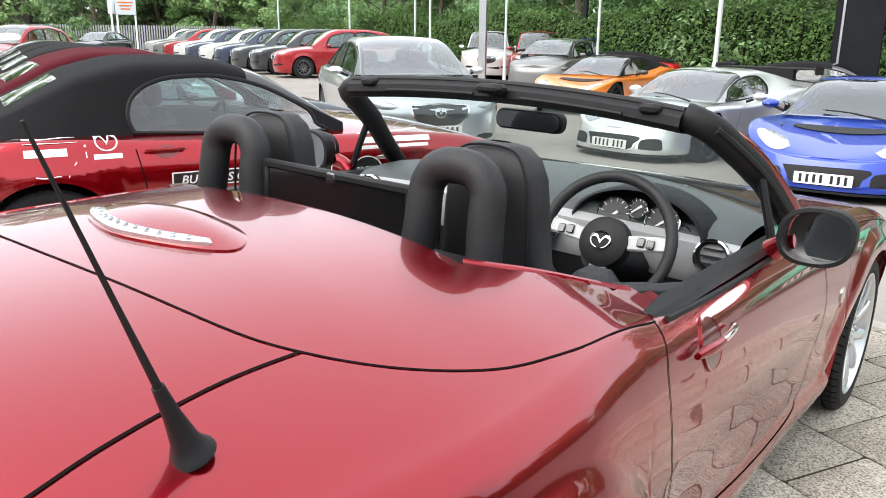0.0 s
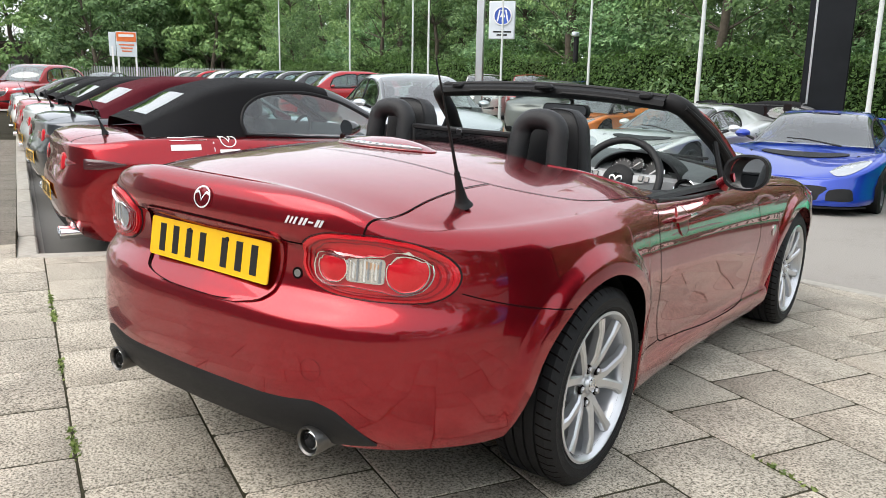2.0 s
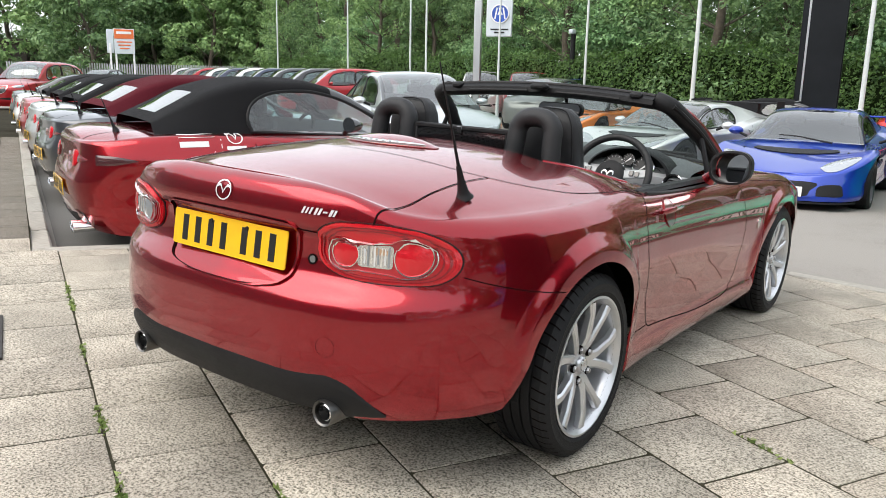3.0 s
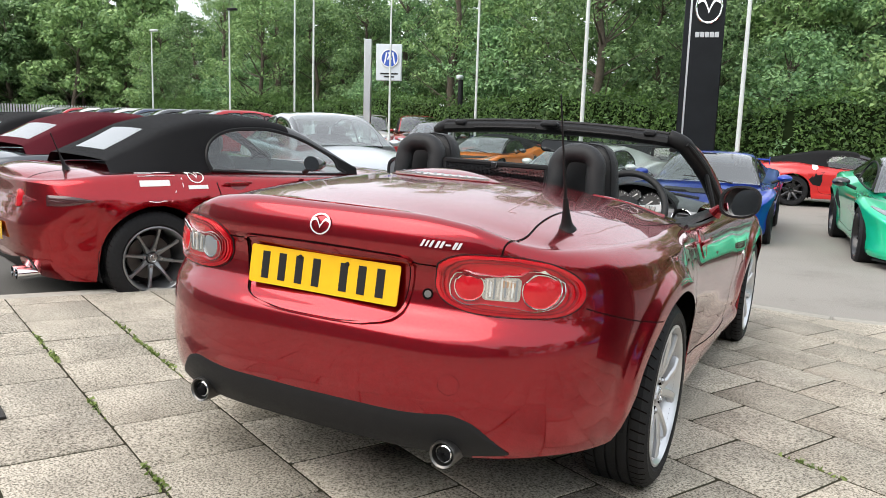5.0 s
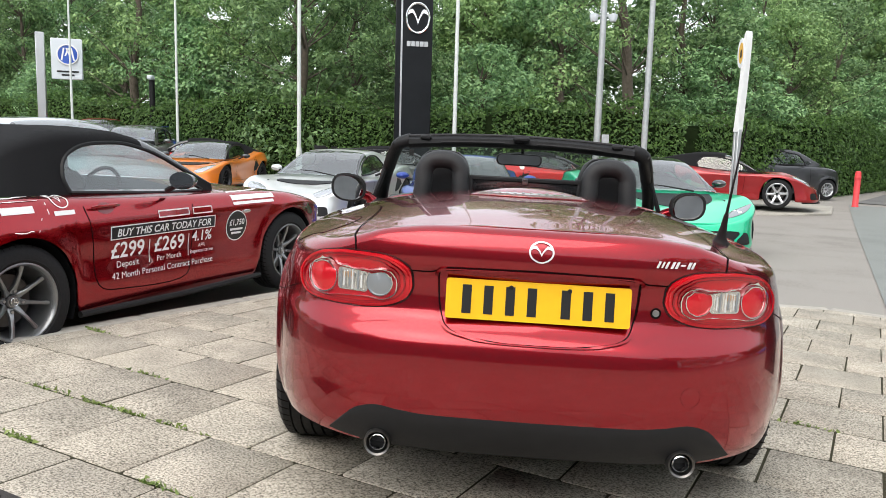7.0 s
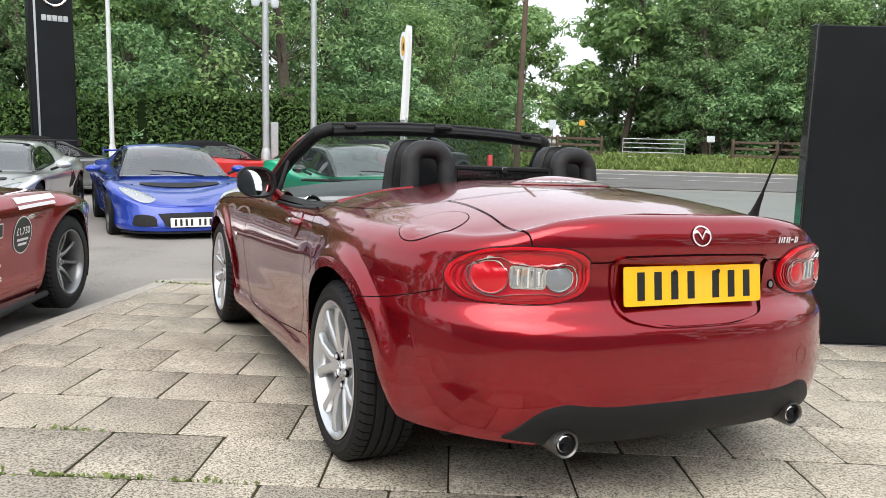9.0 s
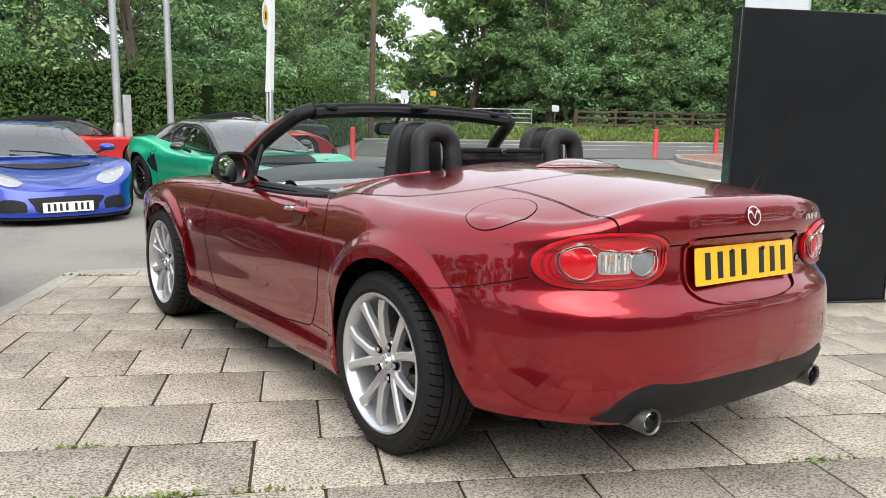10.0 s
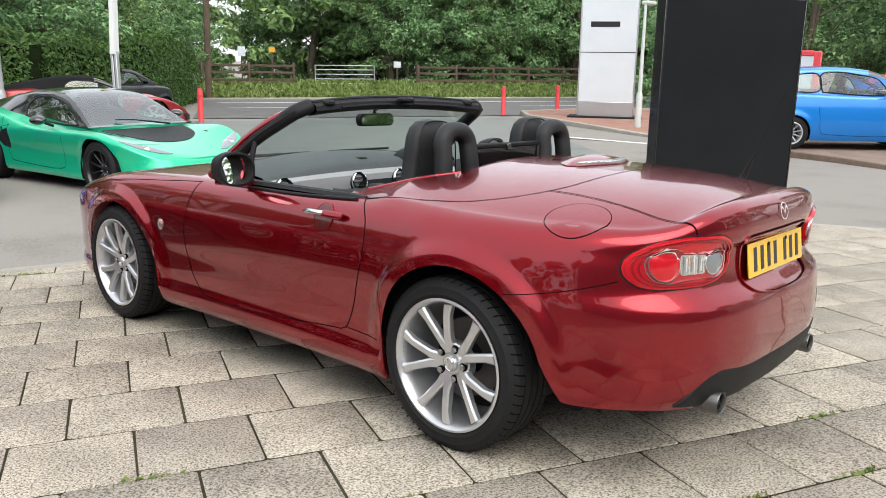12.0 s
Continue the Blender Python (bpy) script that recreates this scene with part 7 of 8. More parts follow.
def leaf_mesh(name, centres, sizes, material, droop=0.3, normals=None):
    """Pointed leaves about the given places, lying across the given normals or any way."""
    n = len(centres)
    a = rng.normal(size=(n, 3))
    a[:, 2] -= droop
    if normals is not None:
        a -= normals * (a * normals).sum(1, keepdims=True)
    a /= np.linalg.norm(a, axis=1, keepdims=True)
    b = np.cross(a, rng.normal(size=(n, 3)) if normals is None else normals)
    b /= np.linalg.norm(b, axis=1, keepdims=True)
    s = np.asarray(sizes).reshape(-1, 1)
    v = np.stack([centres - a * s * 0.45 - b * s * 0.3, centres - a * s * 0.3 + b * s * 0.36, centres + a * s * 0.62], 1).reshape(-1, 3)
    me = bpy.data.meshes.new(name)
    me.vertices.add(3 * n)
    me.vertices.foreach_set("co", v.astype(np.float32).ravel())
    me.loops.add(3 * n)
    me.loops.foreach_set("vertex_index", np.arange(3 * n, dtype=np.int32))
    me.polygons.add(n)
    me.polygons.foreach_set("loop_start", np.arange(0, 3 * n, 3, dtype=np.int32))
    me.materials.append(material)
    me.update(calc_edges=True)
    return me


def tree_meshes(seed, height, radius, bare, material, clumps, each, wide=0.45, leaf=(0.09, 0.20), puff=1.0):
    """A wandering trunk, a limb to every clump, and clumps of leaves that fill an uneven crown."""
    r = np.random.default_rng(seed)
    g = Geo()
    trunk, p = [], np.zeros(3)
    for i in range(9):
        trunk.append(p.copy())
        p = p + np.array([r.normal() * 0.13, r.normal() * 0.13, height * 0.115])
    trunk = np.array(trunk)
    rad = [0.02 * height * (1 - 0.85 * i / 8) + 0.015 for i in range(9)]
    g.tube([tuple(q) for q in trunk], rad, 8, caps=False)
    lobes = r.normal(size=(6, 2))
    cen, siz, nrm = [], [], []
    for _ in range(clumps):
        z = height * (bare + (1.02 - bare) * r.uniform() ** 0.85)
        t = (z / height - bare) / (1 - bare)
        env = radius * (0.45 + 0.75 * math.sin(math.pi * min(1, max(0.02, wide + t * (0.95 - wide)))))
        a = r.uniform(0, 2 * math.pi)
        env *= 1 + 0.22 * math.sin(3 * a + lobes[0, 0] * 3) + 0.15 * math.sin(z * 2.1 + lobes[1, 0] * 4)
        d = env * math.sqrt(r.uniform(0.12, 1.0))
        tz = min(max(z - d * r.uniform(0.25, 0.6), 0.2), height * 0.9)
        k = min(7, int(tz / (height * 0.115)))
        base = trunk[k]
        c = np.array([base[0] + d * math.cos(a), base[1] + d * math.sin(a), z])
        if r.uniform() < 0.5:
            m = (base + c) / 2 + r.normal(size=3) * 0.12
            g.tube([tuple(base), tuple(m), tuple(c)], [0.012 + 0.03 * d / radius, 0.02, 0.006], 5, caps=False)
        out = r.normal(size=(each, 3))
        out /= np.linalg.norm(out, axis=1, keepdims=True)
        size_ = r.uniform(0.38, 0.8) * puff
        cen.append(c + out * (r.uniform(0.35, 1.0, (each, 1)) ** 0.5) * size_ * np.array([1, 1, 0.62]))
        siz.append(r.uniform(*leaf, each))
        face = out * 0.85 + np.array([0, 0, 0.6]) + r.normal(size=(each, 3)) * 0.42
        nrm.append(face / np.linalg.norm(face, axis=1, keepdims=True))
    crown = leaf_mesh("crown", np.concatenate(cen), np.concatenate(siz), material, 0.3, np.concatenate(nrm))
    return mesh_of("trunk", g, BARK, 80), crown


TREES = [
    tree_meshes(11, 9.5, 2.3, 0.10, LEAF, 120, 115),
    tree_meshes(12, 11.0, 2.2, 0.12, LEAF2, 120, 115),
    tree_meshes(13, 8.5, 2.5, 0.08, LEAF3, 120, 110),
    tree_meshes(14, 9.0, 2.4, 0.05, LEAF, 130, 115, 0.3),
    tree_meshes(15, 11.0, 2.2, 0.25, LEAF3, 62, 100),
    tree_meshes(16, 5.0, 2.1, 0.03, LEAF2, 100, 115, 0.3),
    tree_meshes(17, 9.5, 3.0, 0.02, LEAF3, 80, 90, 0.3, (0.24, 0.42), 1.3),
    tree_meshes(18, 9.0, 3.1, 0.02, LEAF, 80, 90, 0.3, (0.24, 0.42), 1.3),
]
TREE_LABELS = ["leafy green broadleaf tree in the belt behind the lot", "dark green broadleaf tree in the belt behind the lot", "light green spreading tree in the belt behind the lot", "full green tree with foliage near the ground", "tall thin-crowned tree with visible branches", "low bushy dark green tree", "dense dark green tree in the far wood", "dense green tree in the far wood"]


def plant(x, y, k, scale=1.0, turn=0.0, z=None):
    # an open gap in the canopy beyond the entrance
    if y > 22 and k != 5 and abs((x - 20) * 0.832 - (y - 31) * 0.555) < 3.3:
        return
    t = thing("tree", TREE_LABELS[k], "tree", "trees behind the lot", Matrix.Translation((x, y, lot_z(x, y) - 0.05 if z is None else z)) @ Matrix.Rotation(radians(turn), 4, "Z") @ Matrix.Scale(scale, 4))
    part("trunk", TREES[k][0], None, t)
    part("crown", TREES[k][1], None, t)


def along(path, step):
    """Points every step metres along a line, with its direction."""
    out = []
    for (x0, y0), (x1, y1) in zip(path, path[1:]):
        d = math.hypot(x1 - x0, y1 - y0)
        n = max(1, int(d / step))
        out += [(x0 + (x1 - x0) * i / n, y0 + (y1 - y0) * i / n, (x1 - x0) / d, (y1 - y0) / d) for i in range(n)]
    return out


HEDGE_LINE = [(-46, 40), (-30, 31), (-14, 24.5), (-6, 20.5), (0, 18.7), (5, 18.6), (9.5, 22.0), (16.0, 30.0)]
# hedge: a near-black core, painted as the shade between leaves, under a leaf skin
cen, nrm = [], []
ring = []
for x, y, dx, dy in along(HEDGE_LINE, 0.8):
    nx, ny = -dy, dx
    h = 2.25 + 0.18 * math.sin(x * 0.7) + 0.12 * math.sin(x * 2.3)
    z0 = lot_z(x, y)
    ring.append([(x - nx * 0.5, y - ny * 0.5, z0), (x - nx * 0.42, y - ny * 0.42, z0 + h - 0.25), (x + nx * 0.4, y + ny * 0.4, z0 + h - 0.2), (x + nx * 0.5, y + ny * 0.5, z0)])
    for _ in range(1150):
        u, v = rng.uniform(0, 0.8), rng.uniform(0, 1) ** 0.9
        if rng.uniform() < 0.78:
            nrm.append((-nx * 0.9, -ny * 0.9, 0.5))
            cen.append((x + dx * u - nx * (0.60 + rng.normal() * 0.09 - 0.1 * v), y + dy * u - ny * (0.60 + rng.normal() * 0.09 - 0.1 * v), z0 + v * h))
        else:
            w = rng.uniform(-0.6, 0.6)
            nrm.append((0, 0, 1.0))
            cen.append((x + dx * u + nx * w, y + dy * u + ny * w, z0 + h - 0.1 + abs(rng.normal()) * 0.12))
face = np.array(nrm) + rng.normal(size=(len(nrm), 3)) * 0.5
hedge = thing("hedge", "tall clipped green hedge along the back of the lot", "hedge")
part("hedge_core", Geo().grid(ring), CORE_SHADE, hedge)
tagged(part("hedge_leaves", leaf_mesh("hedge_leaves", np.array(cen), rng.uniform(0.06, 0.125, len(cen)), HEDGE, 0.3, face / np.linalg.norm(face, axis=1, keepdims=True)), None, hedge), kind="stuff")

k = 0
for row, (off, gap) in enumerate(((2.0, 2.9), (4.8, 3.2), (8.5, 4.2))):
    for x, y, dx, dy in along(HEDGE_LINE, gap):
        j = rng.uniform(-0.8, 0.8, 2)
        kind = [(5, 2, 3, 0, 5, 4), (0, 1, 4, 3, 2, 1), (6, 4, 7, 6, 4, 7)][row][k % 6]
        plant(x - dy * off + j[0], y + dx * off + j[1], kind, rng.uniform(0.68, 0.98), rng.uniform(0, 360))
        k += 1

# road beyond the entrance
RD = Vector((0.891, -0.454, 0))
RN = Vector((0.454, 0.891, 0))
r0 = Vector((9.8, 20.0, 0))
WIDE = 12.4


def strip(a0, a1, b0, b1, z, n=20):
    return Geo().grid([[tuple(r0 + RD * (a0 + (a1 - a0) * i / n) + RN * b + Vector((0, 0, z))) for b in (b0, b1)] for i in range(n + 1)])


zr = -0.43
road = [[r0 + RD * (0.4 + 0.11 * b + (90 - 0.11 * b) * (i / 30) ** 2) + RN * b for b in np.linspace(0, WIDE, 7)] for i in range(31)]
solo("road", Geo().grid([[(p.x, p.y, lot_z(p.x, p.y) + 0.02) for p in row] for row in road]), ROAD, "dark tarmac public road past the entrance", "road", kind="structure")
for a in range(2, 60, 6):
    solo("road_marking", strip(a, a + 3.8, 5.4, 5.52, zr + 0.034, 2), LINE, "white painted lane line on the road", "road marking", "lane lines", kind="structure")
solo("road_marking", strip(2.0, 60, 9.0, 9.24, zr + 0.034, 4), LINE, "white painted edge line on the road", "road marking", kind="structure")
# smooth grey-green tarmac of the entrance, between the lot and the road
ent = [[Vector((3.15, 3.55)).lerp(Vector((9.6, 18.9)), v).lerp(Vector((5.6, 1.2)).lerp(Vector((19.3, 14.9)), v), u) for v in np.linspace(0, 1, 13)] for u in np.linspace(0, 1, 9)]
solo("entrance_tarmac", Geo().grid([[(p.x, p.y, lot_z(p.x, p.y) + 0.010) for p in row] for row in ent]), tarmac_material("smooth_tarmac", (0.178, 0.188, 0.178), 0.14), "smooth grey-green tarmac of the lot's entrance", "road", kind="structure")
# stained tarmac of the bays behind the kerb, its colour darkened for the cars' shade
bay = [[Vector((-2.95, 0.29)).lerp(Vector((-13.2, 5.2)), v).lerp(Vector((-2.25, 1.65)).lerp(Vector((-12.2, 7.1)), v), u) for u in np.linspace(0, 1, 5)] for v in np.linspace(0, 1, 15)]
solo("parking_bay", Geo().grid([[(p.x, p.y, lot_z(p.x, p.y) + 0.010) for p in row] for row in bay]), tarmac_material("stained_tarmac", (0.085, 0.082, 0.076), 0.4), "dark oil-stained tarmac of the bays along the kerb", "parking bay", kind="structure")
solo("grass_verge", Geo().grid([[tuple(r0 + RD * (1.2 + 88.8 * (i / 24) ** 1.5) + RN * b + Vector((0, 0, zr + z))) for b, z in ((WIDE + 0.1, 0.05), (WIDE + 0.8, 0.14), (WIDE + 3.0, 0.42), (WIDE + 6, 0.5), (36, 0.5))] for i in range(25)]), mat("verge_soil", (0.10, 0.11, 0.045), 0.95, var=0.4, scale=5), "rough grass verge across the road", "verge", kind="structure")
solo("verge_kerb", Geo().box((0, 0, 0), (94, 0.14, 0.12), 0.02), CONC, "concrete kerb along the verge", "kerb", kind="structure", m=Matrix.Translation(r0 + RD * 48.4 + RN * (WIDE + 0.05) + Vector((0, 0, zr + 0.03))) @ Matrix.Rotation(math.atan2(RD.y, RD.x), 4, "Z"))
n = 26000
u, v = rng.uniform(1.2, 34, n), WIDE + 0.2 + rng.uniform(0, 1, n) ** 1.5 * 6
base = np.array([tuple(r0 + RD * float(a) + RN * float(b)) for a, b in zip(u, v)])
base[:, 2] = zr + 0.06 + np.clip((v - WIDE) * 0.14, 0, 0.46) + rng.uniform(0, 0.22, n) * (0.4 + 0.6 * np.clip((v - WIDE - 0.7) / 2, 0, 1))
tagged(solo("grass", leaf_mesh("grass", base, rng.uniform(0.15, 0.34, n), GRASS, -2.0), None, "long green grass on the verge", "grass", kind="stuff"))
# post and rail fence behind the verge
fence = thing("rail_fence", "weathered wooden post and rail fence behind the verge", "fence")
fx0, gap = 2.0, 2.2
for i in range(22):
    a = fx0 + gap * i
    b = WIDE + 3.0 + 0.03 * i
    p = r0 + RD * a + RN * b
    if 7.2 < a < 10.9:
        continue
    part("fence_post", Geo().box((0, 0, 0.6), (0.13, 0.13, 1.3), 0.015), WOOD, fence, m=Matrix.Translation((p.x, p.y, zr + 0.4)))
    for z in (0.42, 0.78, 1.10):
        q = r0 + RD * (a + gap / 2) + RN * b
        if not 5.3 < a < 10.9:
            part("rail", Geo().box((0, 0, 0), (gap, 0.045, 0.11), 0.01), WOOD, fence, m=Matrix.Translation((q.x, q.y, zr + 0.4 + z)) @ Matrix.Rotation(math.atan2(RD.y, RD.x) + 0.02 * math.sin(i * 3 + z), 4, "Z") @ Matrix.Rotation(0.015 * math.sin(i * 5 + z * 3), 4, "Y"))
gate = thing("field_gate", "galvanised tubular steel field gate", "gate")
for z in (0.25, 0.48, 0.71, 0.94, 1.15):
    a, b = r0 + RD * 7.5 + RN * (WIDE + 3.1), r0 + RD * 10.6 + RN * (WIDE + 3.2)
    part("gate_bar", Geo().tube([(a.x, a.y, zr + 0.4 + z), (b.x, b.y, zr + 0.4 + z)], 0.022, 8), STEEL_P, gate)
for q in (7.5, 10.6):
    a = r0 + RD * q + RN * (WIDE + 3.12)
    part("gate_stile", Geo().tube([(a.x, a.y, zr + 0.4), (a.x, a.y, zr + 1.58)], 0.024, 8), STEEL_P, gate)
for a, z, w, h, mt, lab in ((12.1, 1.15, 0.40, 0.32, SIGN_W, "small white notice on the fence"), (4.0, 1.7, 0.36, 0.46, SIGN_W, "white notice board beside the gate"), (5.5, 1.8, 0.3, 0.26, mat("amber_sign", (0.65, 0.33, 0.02), 0.5), "small amber notice beside the gate")):
    p = r0 + RD * a + RN * (WIDE + 3.9)
    s_ = thing("notice", lab, "sign", m=Matrix.Translation((p.x, p.y, zr + 0.38)) @ Matrix.Rotation(math.atan2(RD.y, RD.x), 4, "Z"))
    part("board", Geo().box((0, 0, z + 0.1), (w, 0.03, h), 0.006), mt, s_)
    part("post", Geo().box((0, 0.04, z / 2), (0.06, 0.06, z), 0.008), WOOD, s_)
WOOD_EDGE = [(-3, 15.5, 3, 0.9), (-0.5, 17, 5, 1.1), (2, 17.5, 5, 1.0), (4, 22, 2, 0.9), (7.5, 24, 1, 0.95), (6.2, 18.0, 1, 0.95), (9, 27, 5, 1.2), (12, 25, 3, 1.0), (14.5, 17.0, 0, 1.05), (15.5, 16.6, 5, 1.1), (18, 17.2, 5, 1.3), (19, 16.5, 3, 1.0), (21.5, 17.5, 2, 1.1), (23, 17.0, 5, 1.2), (25, 18.0, 3, 1.1), (27.5, 17.0, 0, 1.1)]
WOOD_BACK = [(30, 17.6, 5, 1.3), (33, 18.0, 6, 1.1), (36, 17, 7, 1.1), (40, 18, 6, 1.2), (45, 18, 7, 1.2), (51, 18, 6, 1.2), (58, 18, 7, 1.3), (11, 32, 6, 1.2), (16, 24, 7, 1.2), (20, 25, 6, 1.2), (25, 25, 7, 1.2), (31, 25, 6, 1.2), (37, 25, 7, 1.3), (44, 26, 6, 1.3), (5, 32, 7, 1.1), (0, 28, 6, 1.1)]
for a, b, kk, sc in WOOD_EDGE + WOOD_BACK:
    p = r0 + RD * (0.95 * a - 0.9) + RN * (b + 2.8)
    plant(p.x, p.y, kk, sc, rng.uniform(0, 360), zr)

# telegraph pole at the hedge's end
pole = solo("telegraph_pole", Geo().tube([(17.3, 30.3, -0.6), (17.45, 30.4, 3), (17.75, 30.6, 11)], [0.15, 0.14, 0.11], 12), WOOD, "tall leaning wooden telegraph pole by the hedge", "pole")

# slim light masts and flag poles
def mast(x, y, h, r, label, lamp=None, boxed=False, material=PALE_P):
    t = thing("lamp_post" if lamp else "flag_pole", label, "lamp post" if lamp else "pole", "masts round the lot", Matrix.Translation((x, y, lot_z(x, y))))
    part("shaft", Geo().tube([(0, 0, 0), (0, 0, h * 0.5), (0, 0, h)], [r, r * 0.85, r * 0.6], 12), material, t)
    part("base_sleeve", Geo().lathe([(r * 2.1, 0), (r * 2.1, 0.02), (r * 1.45, 0.03), (r * 1.4, 0.9), (r * 1.05, 1.0)], 12), material, t)
    if boxed:
        part("control_box", Geo().box((0.18, -0.06, 0.85), (0.16, 0.14, 1.5), 0.01), STEEL_P, t)
    if lamp:
        part("lamp_head", Geo().box((0.18, 0, h), (0.45, 0.22, 0.10), 0.03), BLACK_PL if lamp == "dark" else PALE_P, t)
    return t


mast(-0.90, 15.5, 8.5, 0.05, "slim pale flag pole by the hedge")
mast(2.45, 16.2, 8.5, 0.085, "galvanised camera mast with a control box", None, True, STEEL_P)
cam_m = thing("security_camera", "white twin security camera on a mast", "camera", m=Matrix.Translation((2.45, 16.2, 4.0)))
part("bracket", Geo().box((0, 0, 0), (0.5, 0.05, 0.05), 0.01), STEEL_P, cam_m)
for s in (-1, 1):
    part("dome", Geo().lathe([(0.001, -0.14), (0.07, -0.12), (0.10, -0.04), (0.10, 0.04), (0.03, 0.06)], 16), SIGN_W, cam_m, m=Matrix.Translation((s * 0.22, 0, 0)))
mast(3.50, 15.9, 8.5, 0.075, "galvanised light mast by the hedge", None, False, STEEL_P)
mast(-4.96, 17.4, 9.0, 0.055, "tall pale light mast by the hedge", "pale")
mast(-9.0, 19.6, 8.0, 0.04, "slim pale flag pole by the hedge")
mast(-17.45, 22.85, 8.0, 0.045, "pale light mast with a dark lamp head", "dark")
mast(-21.4, 26.8, 9.0, 0.05, "slim pale flag pole by the hedge")
mast(-23.4, 24.8, 6.0, 0.045, "pale light mast with a dark lamp head", "dark")
mast(-31.0, 27.5, 5.6, 0.045, "pale light mast with a flat lamp head", "pale")
mast(-12.35, 20.1, 5.6, 0.04, "slim pale flag pole in front of the sign")
mast(22.6, 4.2, 8.0, 0.07, "pale street lamp by the road", "pale")
mast(16.9, 8.8, 3.3, 0.06, "pale street lamp by the pale totem", "pale")


# tall black brand totem with a chrome badge
def totem():
    t = thing("totem_sign", "tall black roadside totem with a chrome badge", "sign", m=Matrix.Translation((-2.0, 16.75, lot_z(-2, 16.7))) @ Matrix.Rotation(radians(9), 4, "Z"))
    part("panel", Geo().box((0, 0, 3.1), (0.88, 0.30, 6.2), 0.02), SIGN_K, t)
    part("metal_edge", Geo().box((-0.30, -0.158, 3.1), (0.045, 0.02, 6.2), 0.004), BRUSH, t)
    bm_ = badge_shape(0.30)
    part("badge", bm_, CHROME, t, m=Matrix.Translation((0.08, -0.16, 4.18)) @ Matrix.Rotation(radians(90), 4, "X") @ Matrix.Diagonal((0.82, 1.25, 1, 1)))
    for i in range(5):
        part("name_bar", Geo().box((-0.13 + 0.105 * i, -0.16, 3.58), (0.092, 0.02, 0.12), 0.004), BRUSH, t)


totem()
# white curved totem with a yellow disc
t = thing("curved_totem", "white curved totem with a yellow disc near its top", "sign", m=Matrix.Translation((5.07, 14.1, lot_z(5, 14))) @ Matrix.Rotation(radians(-62), 4, "Z"))
part("fin", Geo().grid([[(x0, d, z) for x0, d, z in ((a, -0.07, z), (b, -0.07, z), (b, 0.07, z), (a, 0.07, z))] for z, a, b in ((1.75, -0.07, 0.05), (2.0, -0.05, 0.06), (2.5, -0.02, 0.085), (3.1, 0.01, 0.11), (3.5, 0.02, 0.12), (3.70, 0.04, 0.115), (3.78, 0.07, 0.10))], close_v=True), mat("white_sign_paint", (0.75, 0.76, 0.76), 0.35, var=0.04), t)
for x in (-0.05, 0.03):
    part("leg", Geo().box((x, 0, 0.9), (0.06, 0.10, 1.8), 0.01), STEEL_P, t)
disc = part("disc", Geo().lathe([(0.001, 0.03), (0.19, 0.025), (0.20, 0.0), (0.19, -0.03)], 32), SIGN_W, t, m=Matrix.Translation((-0.02, -0.06, 3.34)) @ Matrix.Rotation(radians(90), 4, "X") @ Matrix.Diagonal((0.42, 1.55, 1, 1)))
part("disc_face", Geo().lathe([(0.001, 0.036), (0.135, 0.034), (0.14, 0.02)], 32), mat("amber_face", (0.60, 0.36, 0.07), 0.4), disc, m=Matrix.Translation((0.045, 0, 0)))
part("disc_mark", Geo().prism(rounded(0.09, 0.11, 0.03, 4), 0.004), BLACK_INK, disc, m=Matrix.Translation((0.075, -0.01, 0.0365)))

# blue and white sign on a steel post
t = thing("brand_sign", "grey sign with a round blue emblem on a steel post", "sign", m=Matrix.Translation((-13.1, 20.7, lot_z(-13, 20))) @ Matrix.Rotation(radians(22), 4, "Z"))
part("post", Geo().box((-0.42, 0, 2.05), (0.24, 0.2, 4.1), 0.02), BRUSH, t)
part("panel", Geo().box((0.30, -0.02, 3.35), (0.86, 0.16, 1.2), 0.02), SIGN_W, t)
part("emblem", Geo().lathe([(0.001, 0.02), (0.30, 0.02), (0.31, 0)], 36), mat("blue_emblem", (0.02, 0.08, 0.42), 0.3, coat=0.5), t, m=Matrix.Translation((0.33, -0.105, 3.48)) @ Matrix.Rotation(radians(90), 4, "X"))
part("emblem_rim", Geo().lathe([(0.27, 0.0), (0.27, 0.03), (0.30, 0.03), (0.31, 0.0)], 36), WHITE, t, m=Matrix.Translation((0.33, -0.115, 3.48)) @ Matrix.Rotation(radians(90), 4, "X"))
for s in (-1, 1):
    part("emblem_stroke", Geo().prism([(-0.03, 0.24), (0.03, 0.24), (0.12 * 1, -0.22), (0.06, -0.22)], 0.01), WHITE, t, m=Matrix.Translation((0.33 + s * 0.10, -0.118, 3.48)) @ Matrix.Rotation(radians(90), 4, "X") @ Matrix.Diagonal((s * 0.8, 0.8, 1, 1)))
    part("emblem_stroke", Geo().prism([(-0.12, 0.24), (-0.06, 0.24), (0.06, -0.05), (0.0, -0.05)], 0.01), WHITE, t, m=Matrix.Translation((0.33 + s * 0.04, -0.118, 3.48)) @ Matrix.Rotation(radians(90), 4, "X") @ Matrix.Diagonal((s * 0.8, 0.8, 1, 1)))
for k in range(2):
    part("name_bar", Geo().box((0.32, -0.105, 2.98 - 0.10 * k), (0.6 - 0.25 * k, 0.012, 0.05)), BLACK_INK, t)
t = thing("camera_post", "short black post with a small white camera", "post", m=Matrix.Translation((-11.0, 22.6, lot_z(-11, 22))))
part("post", Geo().tube([(0, 0, 0), (0, 0, 2.9)], 0.09, 10), BLACK_PL, t)
